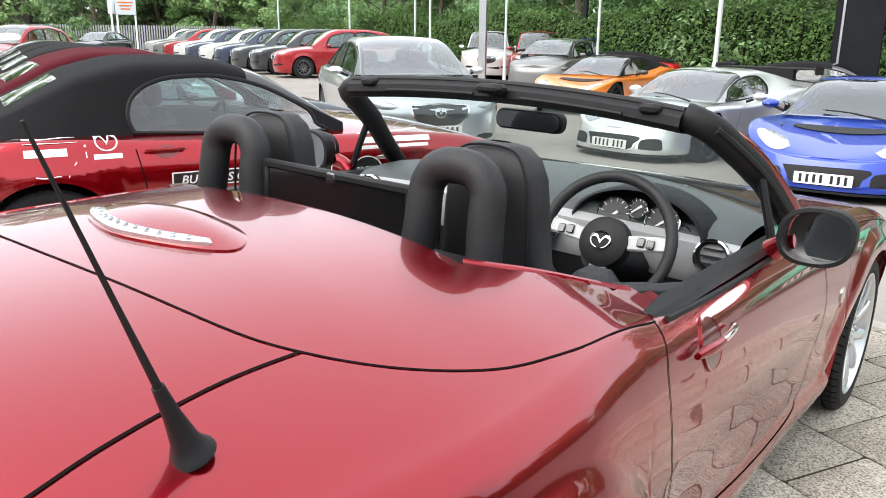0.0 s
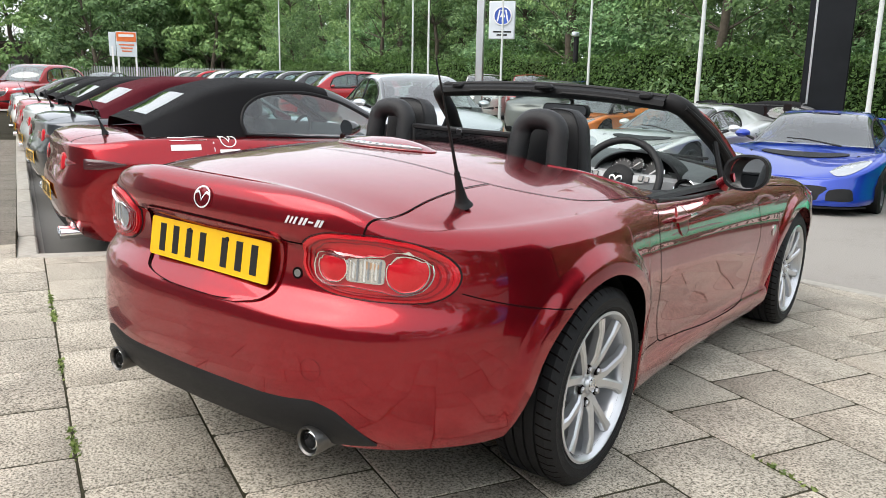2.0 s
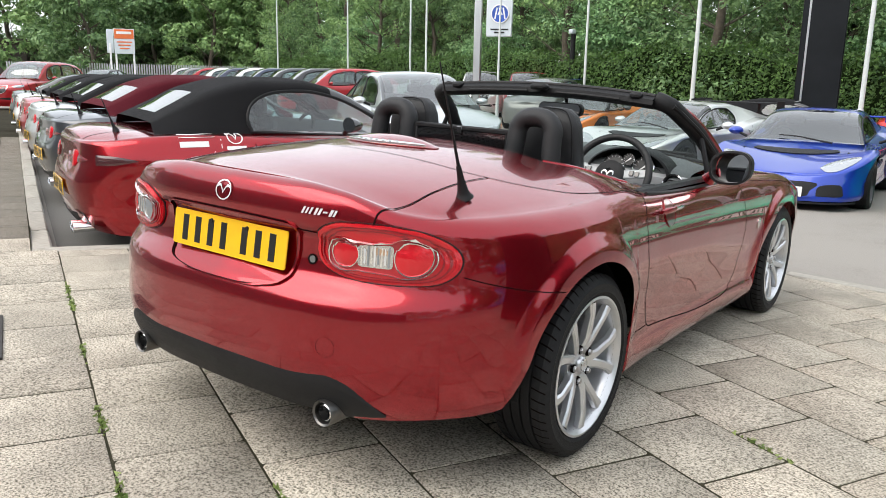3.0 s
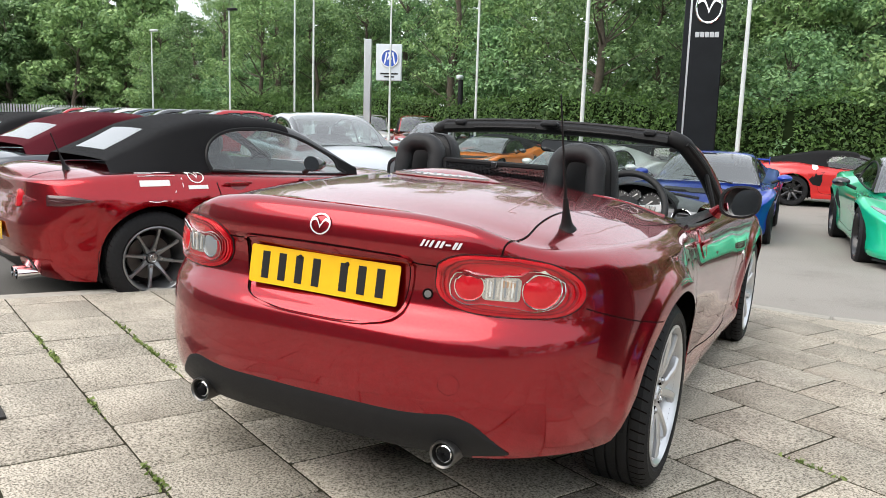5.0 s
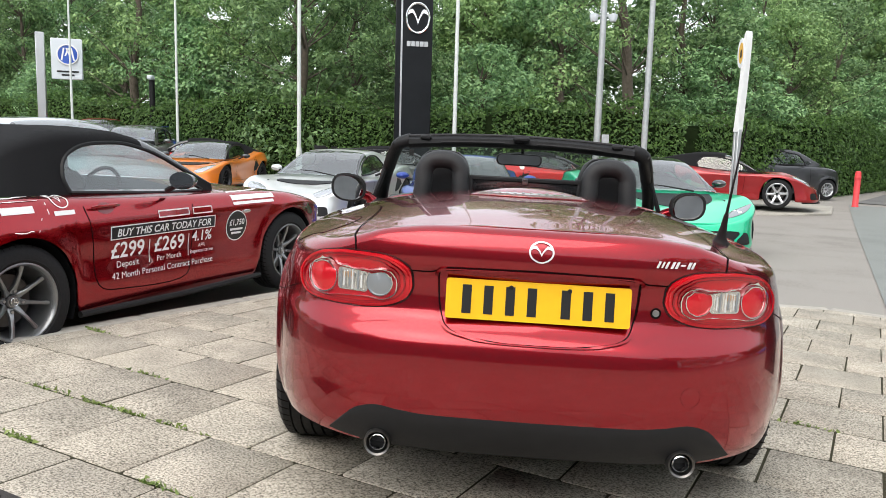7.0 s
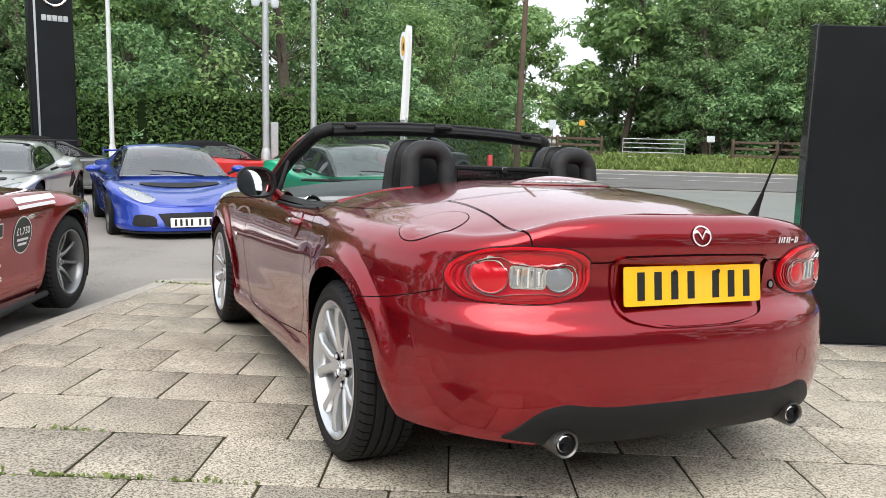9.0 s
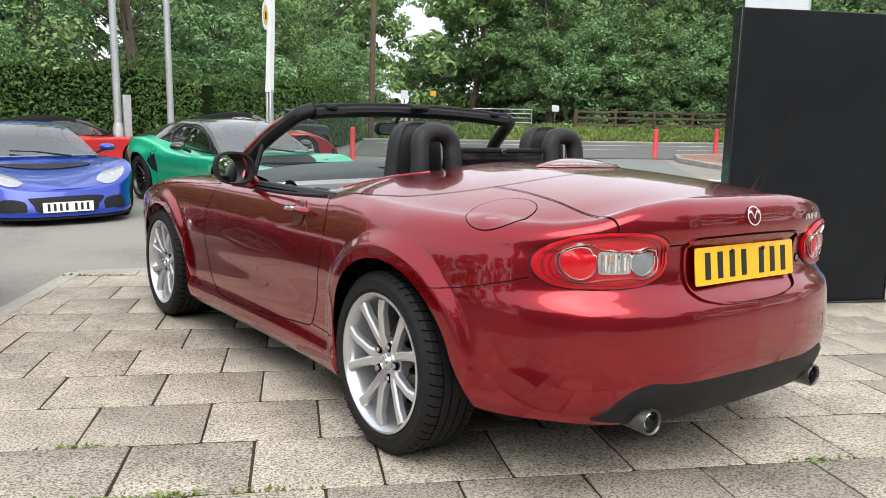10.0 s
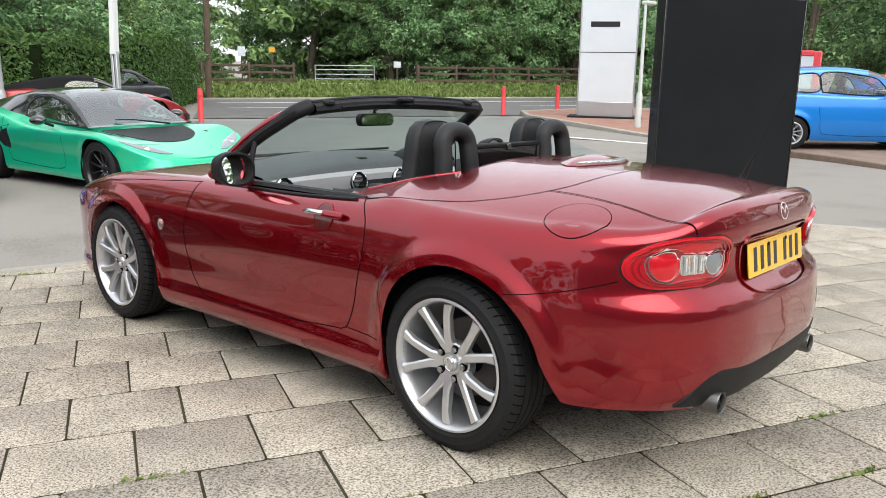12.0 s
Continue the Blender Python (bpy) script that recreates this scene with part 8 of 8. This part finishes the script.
part("camera_head", Geo().box((0, -0.08, 2.98), (0.16, 0.3, 0.14), 0.03), SIGN_W, t)

# back of the big black sign beside the car
t = thing("sign_back", "large matt black sign board seen from behind", "sign", m=Matrix.Translation((2.888, 0.660, pave_z(2.888, 0.660))) @ Matrix.Rotation(radians(-25), 4, "Z"))
part("board", Geo().box((0.008, 0, 0.95), (1.231, 0.085, 1.88), 0.006), SIGN_K, t)
for x in (-0.612, 0.628):
    part("edge_trim", Geo().box((x, 0, 0.95), (0.012, 0.092, 1.89), 0.003), SIGN_E, t)
part("foot_plate", Geo().box((0, 0, 0.006), (1.25, 0.16, 0.014), 0.004), SIGN_E, t)

# pale totem on a block-paved island, red bollards
t = thing("dealer_totem", "pale grey totem with brushed metal sides and a plain name bar", "sign", m=Matrix.Translation((19.74, 11.49, zr + 0.12)) @ Matrix.Rotation(radians(-62), 4, "Z"))
part("panel", Geo().box((0, 0, 3.4), (1.7, 0.5, 5.8), 0.015), SIGN_W, t)
part("plinth", Geo().box((0, 0, 0.26), (1.72, 0.52, 0.5), 0.015), BRUSH, t)
part("footing", Geo().box((0, 0, 0.02), (2.3, 0.95, 0.10), 0.02), BLACK_PL, t)
for s in (-1, 1):
    part("metal_side", Geo().box((s * 0.865, 0, 3.2), (0.03, 0.53, 6.2), 0.005), BRUSH, t)
part("panel_joint", Geo().box((0, -0.252, 2.02), (1.7, 0.006, 0.02)), GAP, t)
part("name_bar", Geo().box((-0.12, -0.255, 2.86), (0.88, 0.012, 0.16), 0.003), BLACK_INK, t)
isl = [(14.9, 7.4), (12.9, 4.2), (12.6, 2.4), (24, -6), (30, -2), (29, 9.5), (23.8, 14.6), (20.4, 15.2), (18.8, 13.8), (17.1, 11.0)]
g = Geo().prism([(x - 18, y - 6) for x, y in isl], 0.13, b=0.02)
solo("island_pavement", g, BRICKP, "red block-paved traffic island with a kerb", "island", kind="structure", m=Matrix.Translation((18, 6, -0.43)))
for i, ((x0, y0), (x1, y1)) in enumerate(zip(isl, isl[1:] + isl[:1])):
    d = math.hypot(x1 - x0, y1 - y0)
    solo("island_kerb", Geo().box((0, 0, 0), (d + 0.1, 0.14, 0.16), 0.02), CONC, "pale concrete kerb round the island", "kerb", "island kerbs", "structure", Matrix.Translation(((x0 + x1) / 2, (y0 + y1) / 2, -0.355)) @ Matrix.Rotation(math.atan2(y1 - y0, x1 - x0), 4, "Z"))
isl2 = [(3.0, 17.8), (3.6, 15.2), (5.2, 14.3), (6.4, 14.5), (7.6, 15.2), (8.4, 17.0), (7.8, 18.0), (4, 18.1)]
solo("island_pavement", Geo().prism([(x - 6, y - 13) for x, y in isl2], 0.10, b=0.03), CONC, "low concrete kerbed island under parked cars", "island", kind="structure", m=Matrix.Translation((6, 13, -0.40)))
bol = thing("bollard", "red plastic bollard at the lot's entrance", "bollard", "red bollards", Matrix.Translation((9.5, 18.3, lot_z(9.5, 18.3))))
part("stem", Geo().lathe([(0.085, 0), (0.085, 0.03), (0.075, 0.05), (0.075, 0.86), (0.066, 0.92), (0.05, 0.935), (0.001, 0.94)], 20), BOLL, bol)
part("collar", Geo().lathe([(0.077, 0.72), (0.08, 0.725), (0.08, 0.80), (0.077, 0.805)], 20), BOLL, bol)
for x, y in ((18.9, 14.9), (22.3, 15.0)):
    copy_thing(bol, Matrix.Translation((x, y, -0.36)))
solo("give_way_line", Geo().box((0, 0, 0), (2.2, 0.2, 0.006)), LINE, "white painted line at the island", "road marking", kind="structure", m=Matrix.Translation((13.3, 7.7, lot_z(13.3, 7.7) + 0.014)) @ Matrix.Rotation(radians(92), 4, "Z"))
# raised kerbed bay under the blue hatchback
isl3 = [(14.6, 4.75), (12.45, 3.35), (12.05, 2.4), (11.3, 1.2), (14.5, -1.5), (17.4, 1.2)]
solo("island_pavement", Geo().prism([(x - 14, y - 2) for x, y in reversed(isl3)], 0.16, b=0.015), mat("brown_block_paving", (0.21, 0.15, 0.115), 0.9, var=0.3, scale=25, bump=0.3), "brown block-paved bay with a raised edge", "island", kind="structure", m=Matrix.Translation((14, 2, lot_z(13.33, 3.9) - 0.03)))
# red-framed banner board beyond the black sign
t = thing("banner_frame", "white banner board in a red frame behind the parked cars", "sign", m=Matrix.Translation((15.53, 4.53, -0.30)) @ Matrix.Rotation(radians(-75), 4, "Z"))
part("banner", Geo().box((0.0, 0, 1.10), (0.98, 0.03, 1.55), 0.01), SIGN_W, t)
for x in (-0.55, 0.55):
    part("red_upright", Geo().box((x, 0, 0.99), (0.16, 0.07, 1.98), 0.025), BOLL, t)
part("red_rail", Geo().box((0, 0, 1.93), (0.95, 0.065, 0.12), 0.02), BOLL, t)

# palisade fence and hoarding far behind
pf = thing("palisade_fence", "pale galvanised palisade fence at the far end", "fence")
for i in range(120):
    x, y = -66.0 + 0.17 * i * 0.9, 30.0 + 0.17 * i * 0.75
    part("pale", Geo().box((0, 0, 0.95), (0.10, 0.03, 1.9), 0.004), STEEL_P, pf, m=Matrix.Translation((x, y, lot_z(x, y))) @ Matrix.Rotation(radians(40), 4, "Z")) if i == 0 else None
    if i == 0:
        pale = pf.children[0]
    else:
        c = pale.copy()
        scene.collection.objects.link(c)
        c.matrix_basis = Matrix.Translation((x, y, lot_z(x, y))) @ Matrix.Rotation(radians(40), 4, "Z")
t = thing("hoarding", "white and orange notice board on three posts", "sign", m=Matrix.Translation((-56.5, 34.3, lot_z(-56, 34))) @ Matrix.Rotation(radians(55), 4, "Z"))
part("board", Geo().box((0.3, 0, 3.6), (1.5, 0.1, 1.9), 0.02), SIGN_W, t)
part("side_board", Geo().box((-0.75, 0.3, 3.6), (0.5, 0.08, 1.8), 0.02), SIGN_W, t)
part("orange_panel", Geo().box((0.3, -0.06, 4.15), (1.42, 0.03, 0.7), 0.01), mat("orange_sign", (0.75, 0.17, 0.04), 0.5), t)
part("name_bar", Geo().box((0.3, -0.085, 4.25), (1.1, 0.02, 0.2)), WHITE, t)
for k in range(3):
    part("small_print_bar", Geo().box((0.3, -0.06, 3.55 - 0.24 * k), (1.1 - 0.2 * k, 0.03, 0.09)), mat("orange_sign", (0.75, 0.17, 0.04), 0.5), t)
for x in (-0.75, -0.35, 0.95):
    part("post", Geo().box((x, 0.1, 1.7), (0.14, 0.12, 3.5), 0.01), WHITE if x < 1 else BOLL, t)
# low dark building behind the fence, and the showroom behind the camera that closes the place
solo("far_building", Geo().box((0, 0, 1.9), (16, 8, 3.8), 0.05).box((0, -0.3, 3.9), (16.6, 9, 0.3), 0.05), mat("dark_brick", (0.07, 0.055, 0.05), 0.9, var=0.3), "low dark building behind the palisade fence", "building", m=Matrix.Translation((-90, 36, 0)) @ Matrix.Rotation(radians(50), 4, "Z"))
show = solo("showroom_wall", Geo().box((0, 0, 2.6), (40, 0.4, 5.2), 0.05), mat("showroom_cladding", (0.20, 0.20, 0.205), 0.5, var=0.15, scale=2), "plain grey wall of the showroom behind the lot", "wall", kind="structure", m=Matrix.Translation((-2, -13, 0)) @ Matrix.Rotation(radians(-24), 4, "Z"))
for i, (x, y) in enumerate(((30, -14), (34, -6), (38, 2), (26, -20), (-40, 8), (-44, 0), (-48, 14), (-30, -16), (-38, -8), (44, 8), (18, -22), (-64, 36), (-58, 44), (-66, 44), (-52, 46), (-72, 40))):
    plant(x, y, (6, 7)[i % 2], 1.15, 47 * i)
# woodland beyond the hoarding
for i in range(26):
    x, y = -57 - 2.3 * (i % 13) + rng.uniform(-1, 1), 47 + 0.72 * (i % 13) + 6 * (i // 13) + rng.uniform(-1, 1)
    plant(x, y, (6, 3, 7, 6, 2, 5)[i % 6], rng.uniform(1.0, 1.25), rng.uniform(0, 360))
# wood across the road, and behind the belt
for i in range(36):
    p = r0 + RD * (-6 + 2.6 * (i % 18) * 1.5 + rng.uniform(-1, 1)) + RN * (24 + 7 * (i // 18) + rng.uniform(-1.5, 1.5))
    plant(p.x, p.y, 6 + i % 2, rng.uniform(0.95, 1.25), rng.uniform(0, 360), zr)
for i, (x, y, dx, dy) in enumerate(along(HEDGE_LINE, 4.4)):
    plant(x - dy * 12 + rng.uniform(-1, 1), y + dx * 12 + rng.uniform(-1, 1), 6 + i % 2, rng.uniform(0.62, 0.86), rng.uniform(0, 360))
for i, (x, y) in enumerate(((34, 4), (37, 8), (38, 0), (33, 9.5), (41, 5), (42, -4), (36, -4), (31, 13), (45, 10), (35, 15), (40, 19))):
    plant(x, y, (3, 5, 0)[i % 3], rng.uniform(1.0, 1.25), 50 * i, zr)
for i, (x, y) in enumerate(((-77, 41), (-72, 45), (-82, 45), (-69, 49), (-64, 51), (-86, 40), (-60, 52))):
    plant(x, y, 6 + i % 2, 1.45 + 0.1 * (i % 3), 40 * i)


# ---------------------------------------------------------------- kerb and slabs
SLAB = None


def slab_material(name="paving_slab", low=0.80, high=1.0):
    """Weathered concrete slab: pale cement with dark and light chips, stains, and its own tone."""
    m, n, l, p = nodes_of(name)
    tc, info = n.new("ShaderNodeTexCoord"), n.new("ShaderNodeObjectInfo")
    shift = n.new("ShaderNodeVectorMath")
    shift.operation = "MULTIPLY_ADD"
    l.new(info.outputs["Random"], shift.inputs[0])
    shift.inputs[1].default_value = (31, 17, 5)
    l.new(tc.outputs["Object"], shift.inputs[2])
    chips, chip2, stain = n.new("ShaderNodeTexVoronoi"), n.new("ShaderNodeTexNoise"), n.new("ShaderNodeTexNoise")
    chips.inputs["Scale"].default_value, chip2.inputs["Scale"].default_value, stain.inputs["Scale"].default_value = 62, 125, 4
    chip2.inputs["Roughness"].default_value = 0.78
    chip2.inputs["Detail"].default_value, stain.inputs["Detail"].default_value = 3, 6
    for t in (chips, chip2, stain):
        l.new(shift.outputs[0], t.inputs["Vector"])
    ramp = n.new("ShaderNodeValToRGB")
    ramp.color_ramp.elements[0].position, ramp.color_ramp.elements[0].color = 0.385, (0.115, 0.103, 0.08, 1)
    ramp.color_ramp.elements[1].position, ramp.color_ramp.elements[1].color = 0.61, (0.615, 0.557, 0.468, 1)
    mid = ramp.color_ramp.elements.new(0.48)
    mid.color = (0.405, 0.365, 0.301, 1)
    l.new(chip2.outputs["Fac"], ramp.inputs[0])
    tone, st = n.new("ShaderNodeMapRange"), n.new("ShaderNodeMapRange")
    tone.inputs["To Min"].default_value, tone.inputs["To Max"].default_value = low, high
    l.new(info.outputs["Random"], tone.inputs["Value"])
    st.inputs["From Min"].default_value, st.inputs["From Max"].default_value = 0.3, 0.7
    st.inputs["To Min"].default_value, st.inputs["To Max"].default_value = 0.78, 1.12
    l.new(stain.outputs["Fac"], st.inputs["Value"])
    mul = n.new("ShaderNodeMath")
    mul.operation = "MULTIPLY"
    l.new(tone.outputs[0], mul.inputs[0])
    l.new(st.outputs[0], mul.inputs[1])
    pit, mul2 = n.new("ShaderNodeMapRange"), n.new("ShaderNodeMath")
    pit.inputs["From Min"].default_value, pit.inputs["From Max"].default_value = 0.12, 0.34
    pit.inputs["To Min"].default_value, pit.inputs["To Max"].default_value = 0.52, 1.05
    l.new(chips.outputs["Distance"], pit.inputs["Value"])
    mul2.operation = "MULTIPLY"
    l.new(mul.outputs[0], mul2.inputs[0])
    l.new(pit.outputs[0], mul2.inputs[1])
    hsv = n.new("ShaderNodeHueSaturation")
    l.new(ramp.outputs[0], hsv.inputs["Color"])
    l.new(mul2.outputs[0], hsv.inputs["Value"])
    l.new(hsv.outputs[0], p.inputs["Base Color"])
    p.inputs["Roughness"].default_value, p.inputs["Specular IOR Level"].default_value = 0.85, 0.15
    b = n.new("ShaderNodeBump")
    b.inputs["Strength"].default_value, b.inputs["Distance"].default_value = 0.5, 0.002
    l.new(chip2.outputs["Fac"], b.inputs["Height"])
    l.new(b.outputs[0], p.inputs["Normal"])
    return m


SLAB = slab_material()
# darker tone for the slabs left of x = -3.4
SLAB_DARK = slab_material("darker_paving_slab", 0.34, 0.46)
pavement = solo("pavement", bed, mat("joint_sand", (0.034, 0.031, 0.022), 0.95, var=0.45, scale=60, bump=0.5, spec=0.05), "square weathered concrete slabs laid in staggered courses", "pavement", kind="structure")
PITCH, TURNED = 0.402, radians(-25.5)
e1, e2 = Vector((math.cos(TURNED), math.sin(TURNED))), Vector((-math.sin(TURNED), math.cos(TURNED)))
shapes = []
r7 = random.Random(5)
for _ in range(8):
    g = Geo()
    w = PITCH - 0.0075
    out = []
    for a, b in rounded(w, w, 0.012, 2):
        out.append((a + r7.uniform(-0.002, 0.002), b + r7.uniform(-0.002, 0.002)))
    n = len(out)
    rows = [[(x, y, -0.035) for x, y in out], [(x, y, -0.003) for x, y in out], [(x * 0.99, y * 0.99, 0.0) for x, y in out]]
    g.grid(rows, close_v=True)
    g.f.append(tuple(range(2 * n, 3 * n)))
    shapes.append(mesh_of("slab", g, SLAB, 50))
near, far, dark_slabs, filling = 0, Geo(), Geo(), Geo()
tilt = SLOPE.to_3x3()
area = sum(x0 * y1 - x1 * y0 for (x0, y0), (x1, y1) in zip(EDGE, EDGE[1:] + EDGE[:1]))


def trim_to_edge(pts):
    """A slab's outline cut along the kerb lines that cross it."""
    for (x0, y0), (x1, y1) in zip(EDGE, EDGE[1:] + EDGE[:1]):
        d = Vector((x1 - x0, y1 - y0))
        ln = d.length
        c = sum(pts, Vector((0, 0))) / len(pts)
        along_ = (c - Vector((x0, y0))).dot(d) / ln
        nrm = Vector((-d.y, d.x)) / ln * (1 if area > 0 else -1)
        if not -0.02 < along_ < ln + 0.02 or abs((c - Vector((x0, y0))).dot(nrm)) > 0.4:
            continue
        side = [(p - Vector((x0, y0))).dot(nrm) - 0.064 for p in pts]
        out = []
        for i, p in enumerate(pts):
            q, sp, sq = pts[(i + 1) % len(pts)], side[i], side[(i + 1) % len(pts)]
            if sp >= 0:
                out.append(p)
            if (sp >= 0) != (sq >= 0):
                out.append(p.lerp(q, sp / (sp - sq)))
        pts = out
        if len(pts) < 3:
            return []
    return pts


for j in range(-26, 12):
    for i in range(-30, 24):
        a, b = -1.5626 + PITCH * (i + 0.5) + (0.221 if j % 2 else 0.0), 0.181 + PITCH * (j + 0.5)
        q = e1 * a + e2 * b
        corners = [q + e1 * s * 0.1975 + e2 * t * 0.1975 for s, t in ((-1, -1), (1, -1), (1, 1), (-1, 1))]
        inn = [inside(c.x, c.y, EDGE) for c in corners]
        if not any(inn):
            continue
        cut = trim_to_edge(corners)
        if len(cut) < 3 or not inside(*(sum(cut, Vector((0, 0))) / len(cut)), EDGE):
            continue
        whole = all(inn) and all((p - c).length < 1e-6 for p, c in zip(cut, corners)) and len(cut) == 4
        turned = Matrix.Rotation(TURNED, 4, "Z")
        if not whole:
            c = sum(cut, Vector((0, 0))) / len(cut)
            g = Geo()
            n = len(cut)
            lo = [(p.x, p.y, (pave_z(p.x, p.y) if p.x > -4 else lot_z(p.x, p.y) + 0.085)) for p in cut]
            g.grid([[(x, y, z - 0.035) for x, y, z in lo], [(x, y, z - 0.003) for x, y, z in lo], [(x + (c.x - x) * 0.012, y + (c.y - y) * 0.012, z) for x, y, z in lo]], close_v=True)
            g.f.append(tuple(range(2 * n, 3 * n)))
            (dark_slabs if q.x < -3.4 else far).add(g.v, g.f)
            filling.add([(c.x + (x - c.x) * 1.03, c.y + (y - c.y) * 1.03, z - 0.0025) for x, y, z in lo], [tuple(range(n))])
        elif -3.4 < q.x < 4.4 and -1.9 < q.y < 4.2 and near < 300:
            ob = part("slab", shapes[(i * 7 + j * 3) % 8], None, pavement)
            ob.matrix_basis = Matrix.Translation((q.x, q.y, pave_z(q.x, q.y) + r7.uniform(-0.0015, 0.0015))) @ tilt.to_4x4() @ Matrix.Rotation(TURNED + r7.uniform(-0.006, 0.006), 4, "Z") @ Matrix.Rotation(r7.uniform(-0.004, 0.004), 4, "X")
            near += 1
        else:
            z = pave_z(q.x, q.y) if q.x > -4 else lot_z(q.x, q.y) + 0.085
            m = Matrix.Translation((q.x, q.y, z)) @ (tilt.to_4x4() if q.x > -4 else Matrix()) @ turned
            me = shapes[(i * 5 + j) % 8]
            (dark_slabs if q.x < -3.4 else far).add([v.co for v in me.vertices], [tuple(p.vertices) for p in me.polygons], m)
        if whole:
            hp = PITCH / 2
            filling.add([((e1 * u + e2 * v + q).x, (e1 * u + e2 * v + q).y, (pave_z((e1 * u + e2 * v + q).x, (e1 * u + e2 * v + q).y) if q.x > -4 else lot_z(q.x, q.y) + 0.085) - 0.0025) for u, v in ((-hp, -hp), (hp, -hp), (hp, hp), (-hp, hp))], [(0, 1, 2, 3)])
tagged(part("slab_field", far, SLAB, pavement), kind="stuff")
tagged(part("old_slab_field", dark_slabs, SLAB_DARK, pavement), kind="stuff")
tagged(part("joint_filling", filling, mat("joint_dirt", (0.045, 0.042, 0.028), 0.95, var=0.5, scale=70, bump=0.5, spec=0.05), pavement), kind="stuff")
# kerb stones along the edge
for (x0, y0), (x1, y1) in list(zip(EDGE, EDGE[1:]))[:11] + [(EDGE[0], EDGE[-1]), (EDGE[-1], EDGE[-2])]:
    d = math.hypot(x1 - x0, y1 - y0)
    n = max(1, round(d / 0.9))
    for i in range(n):
        t0, t1 = (i + 0.006) / n, (i + 1 - 0.006) / n
        a, b = Vector((x0 + (x1 - x0) * t0, y0 + (y1 - y0) * t0, 0)), Vector((x0 + (x1 - x0) * t1, y0 + (y1 - y0) * t1, 0))
        for q in (a, b):
            q.z = pave_z(q.x, q.y) if q.x > -3.2 else max(lot_z(q.x, q.y) + 0.09, 0.02)
        c, dr = (a + b) / 2, (b - a)
        m = Matrix.Translation(c) @ dr.to_track_quat("X", "Z").to_matrix().to_4x4()
        part("kerb_stone", Geo().box((0, 0, -0.085), (dr.length, 0.125, 0.175), 0.014), CONC, pavement, m=m)
# tufts of grass and moss in the joints
tuft = []
for x, y, w in ((-1.75, -0.25, 60), (-1.45, 0.1, 40), (-1.9, 0.35, 40), (-1.15, -0.62, 50), (-1.6, 0.62, 30), (-1.3, -0.2, 30), (-2.3, 1.2, 60), (-0.75, 3.7, 40), (-0.95, 3.75, 50), (-1.0, -0.95, 40), (-0.55, -1.05, 50), (1.25, 0.35, 30), (-1.62, 0.2, 60), (-2.0, -0.1, 40), (0.35, -0.9, 40), (-0.1, -1.3, 40), (0.8, -1.2, 30)):
    for _ in range(w):
        b = 0.181 + PITCH * round((Vector((x, y)).dot(e2) - 0.181) / PITCH)
        q = e1 * (Vector((x, y)).dot(e1) + float(rng.normal() * 0.06)) + e2 * (b + float(rng.normal() * 0.006))
        tuft.append((q.x, q.y, pave_z(q.x, q.y) + abs(float(rng.normal())) * 0.006))
solo("joint_weeds", leaf_mesh("joint_weeds", np.array(tuft), rng.uniform(0.009, 0.028, len(tuft)), GRASS, -0.8), None, "small tufts of green weed in the paving joints", "weeds", kind="stuff")
# iron drain cover
dc = thing("drain_cover", "dark cast-iron drain cover set in the paving", "drain cover", m=Matrix.Translation((-1.62, -0.92, pave_z(-1.62, -0.92))) @ SLOPE @ Matrix.Rotation(TURNED, 4, "Z"))
IRON = mat("cast_iron", (0.045, 0.04, 0.037), 0.7, 0.4, var=0.3, scale=40, bump=0.4)
part("cover_plate", Geo().box((0, 0, 0.004), (0.60, 0.42, 0.012), 0.003), IRON, dc)
for i in range(9):
    part("raised_bar", Geo().box((-0.26 + 0.065 * i, 0, 0.012), (0.03, 0.36, 0.006), 0.002), IRON, dc)
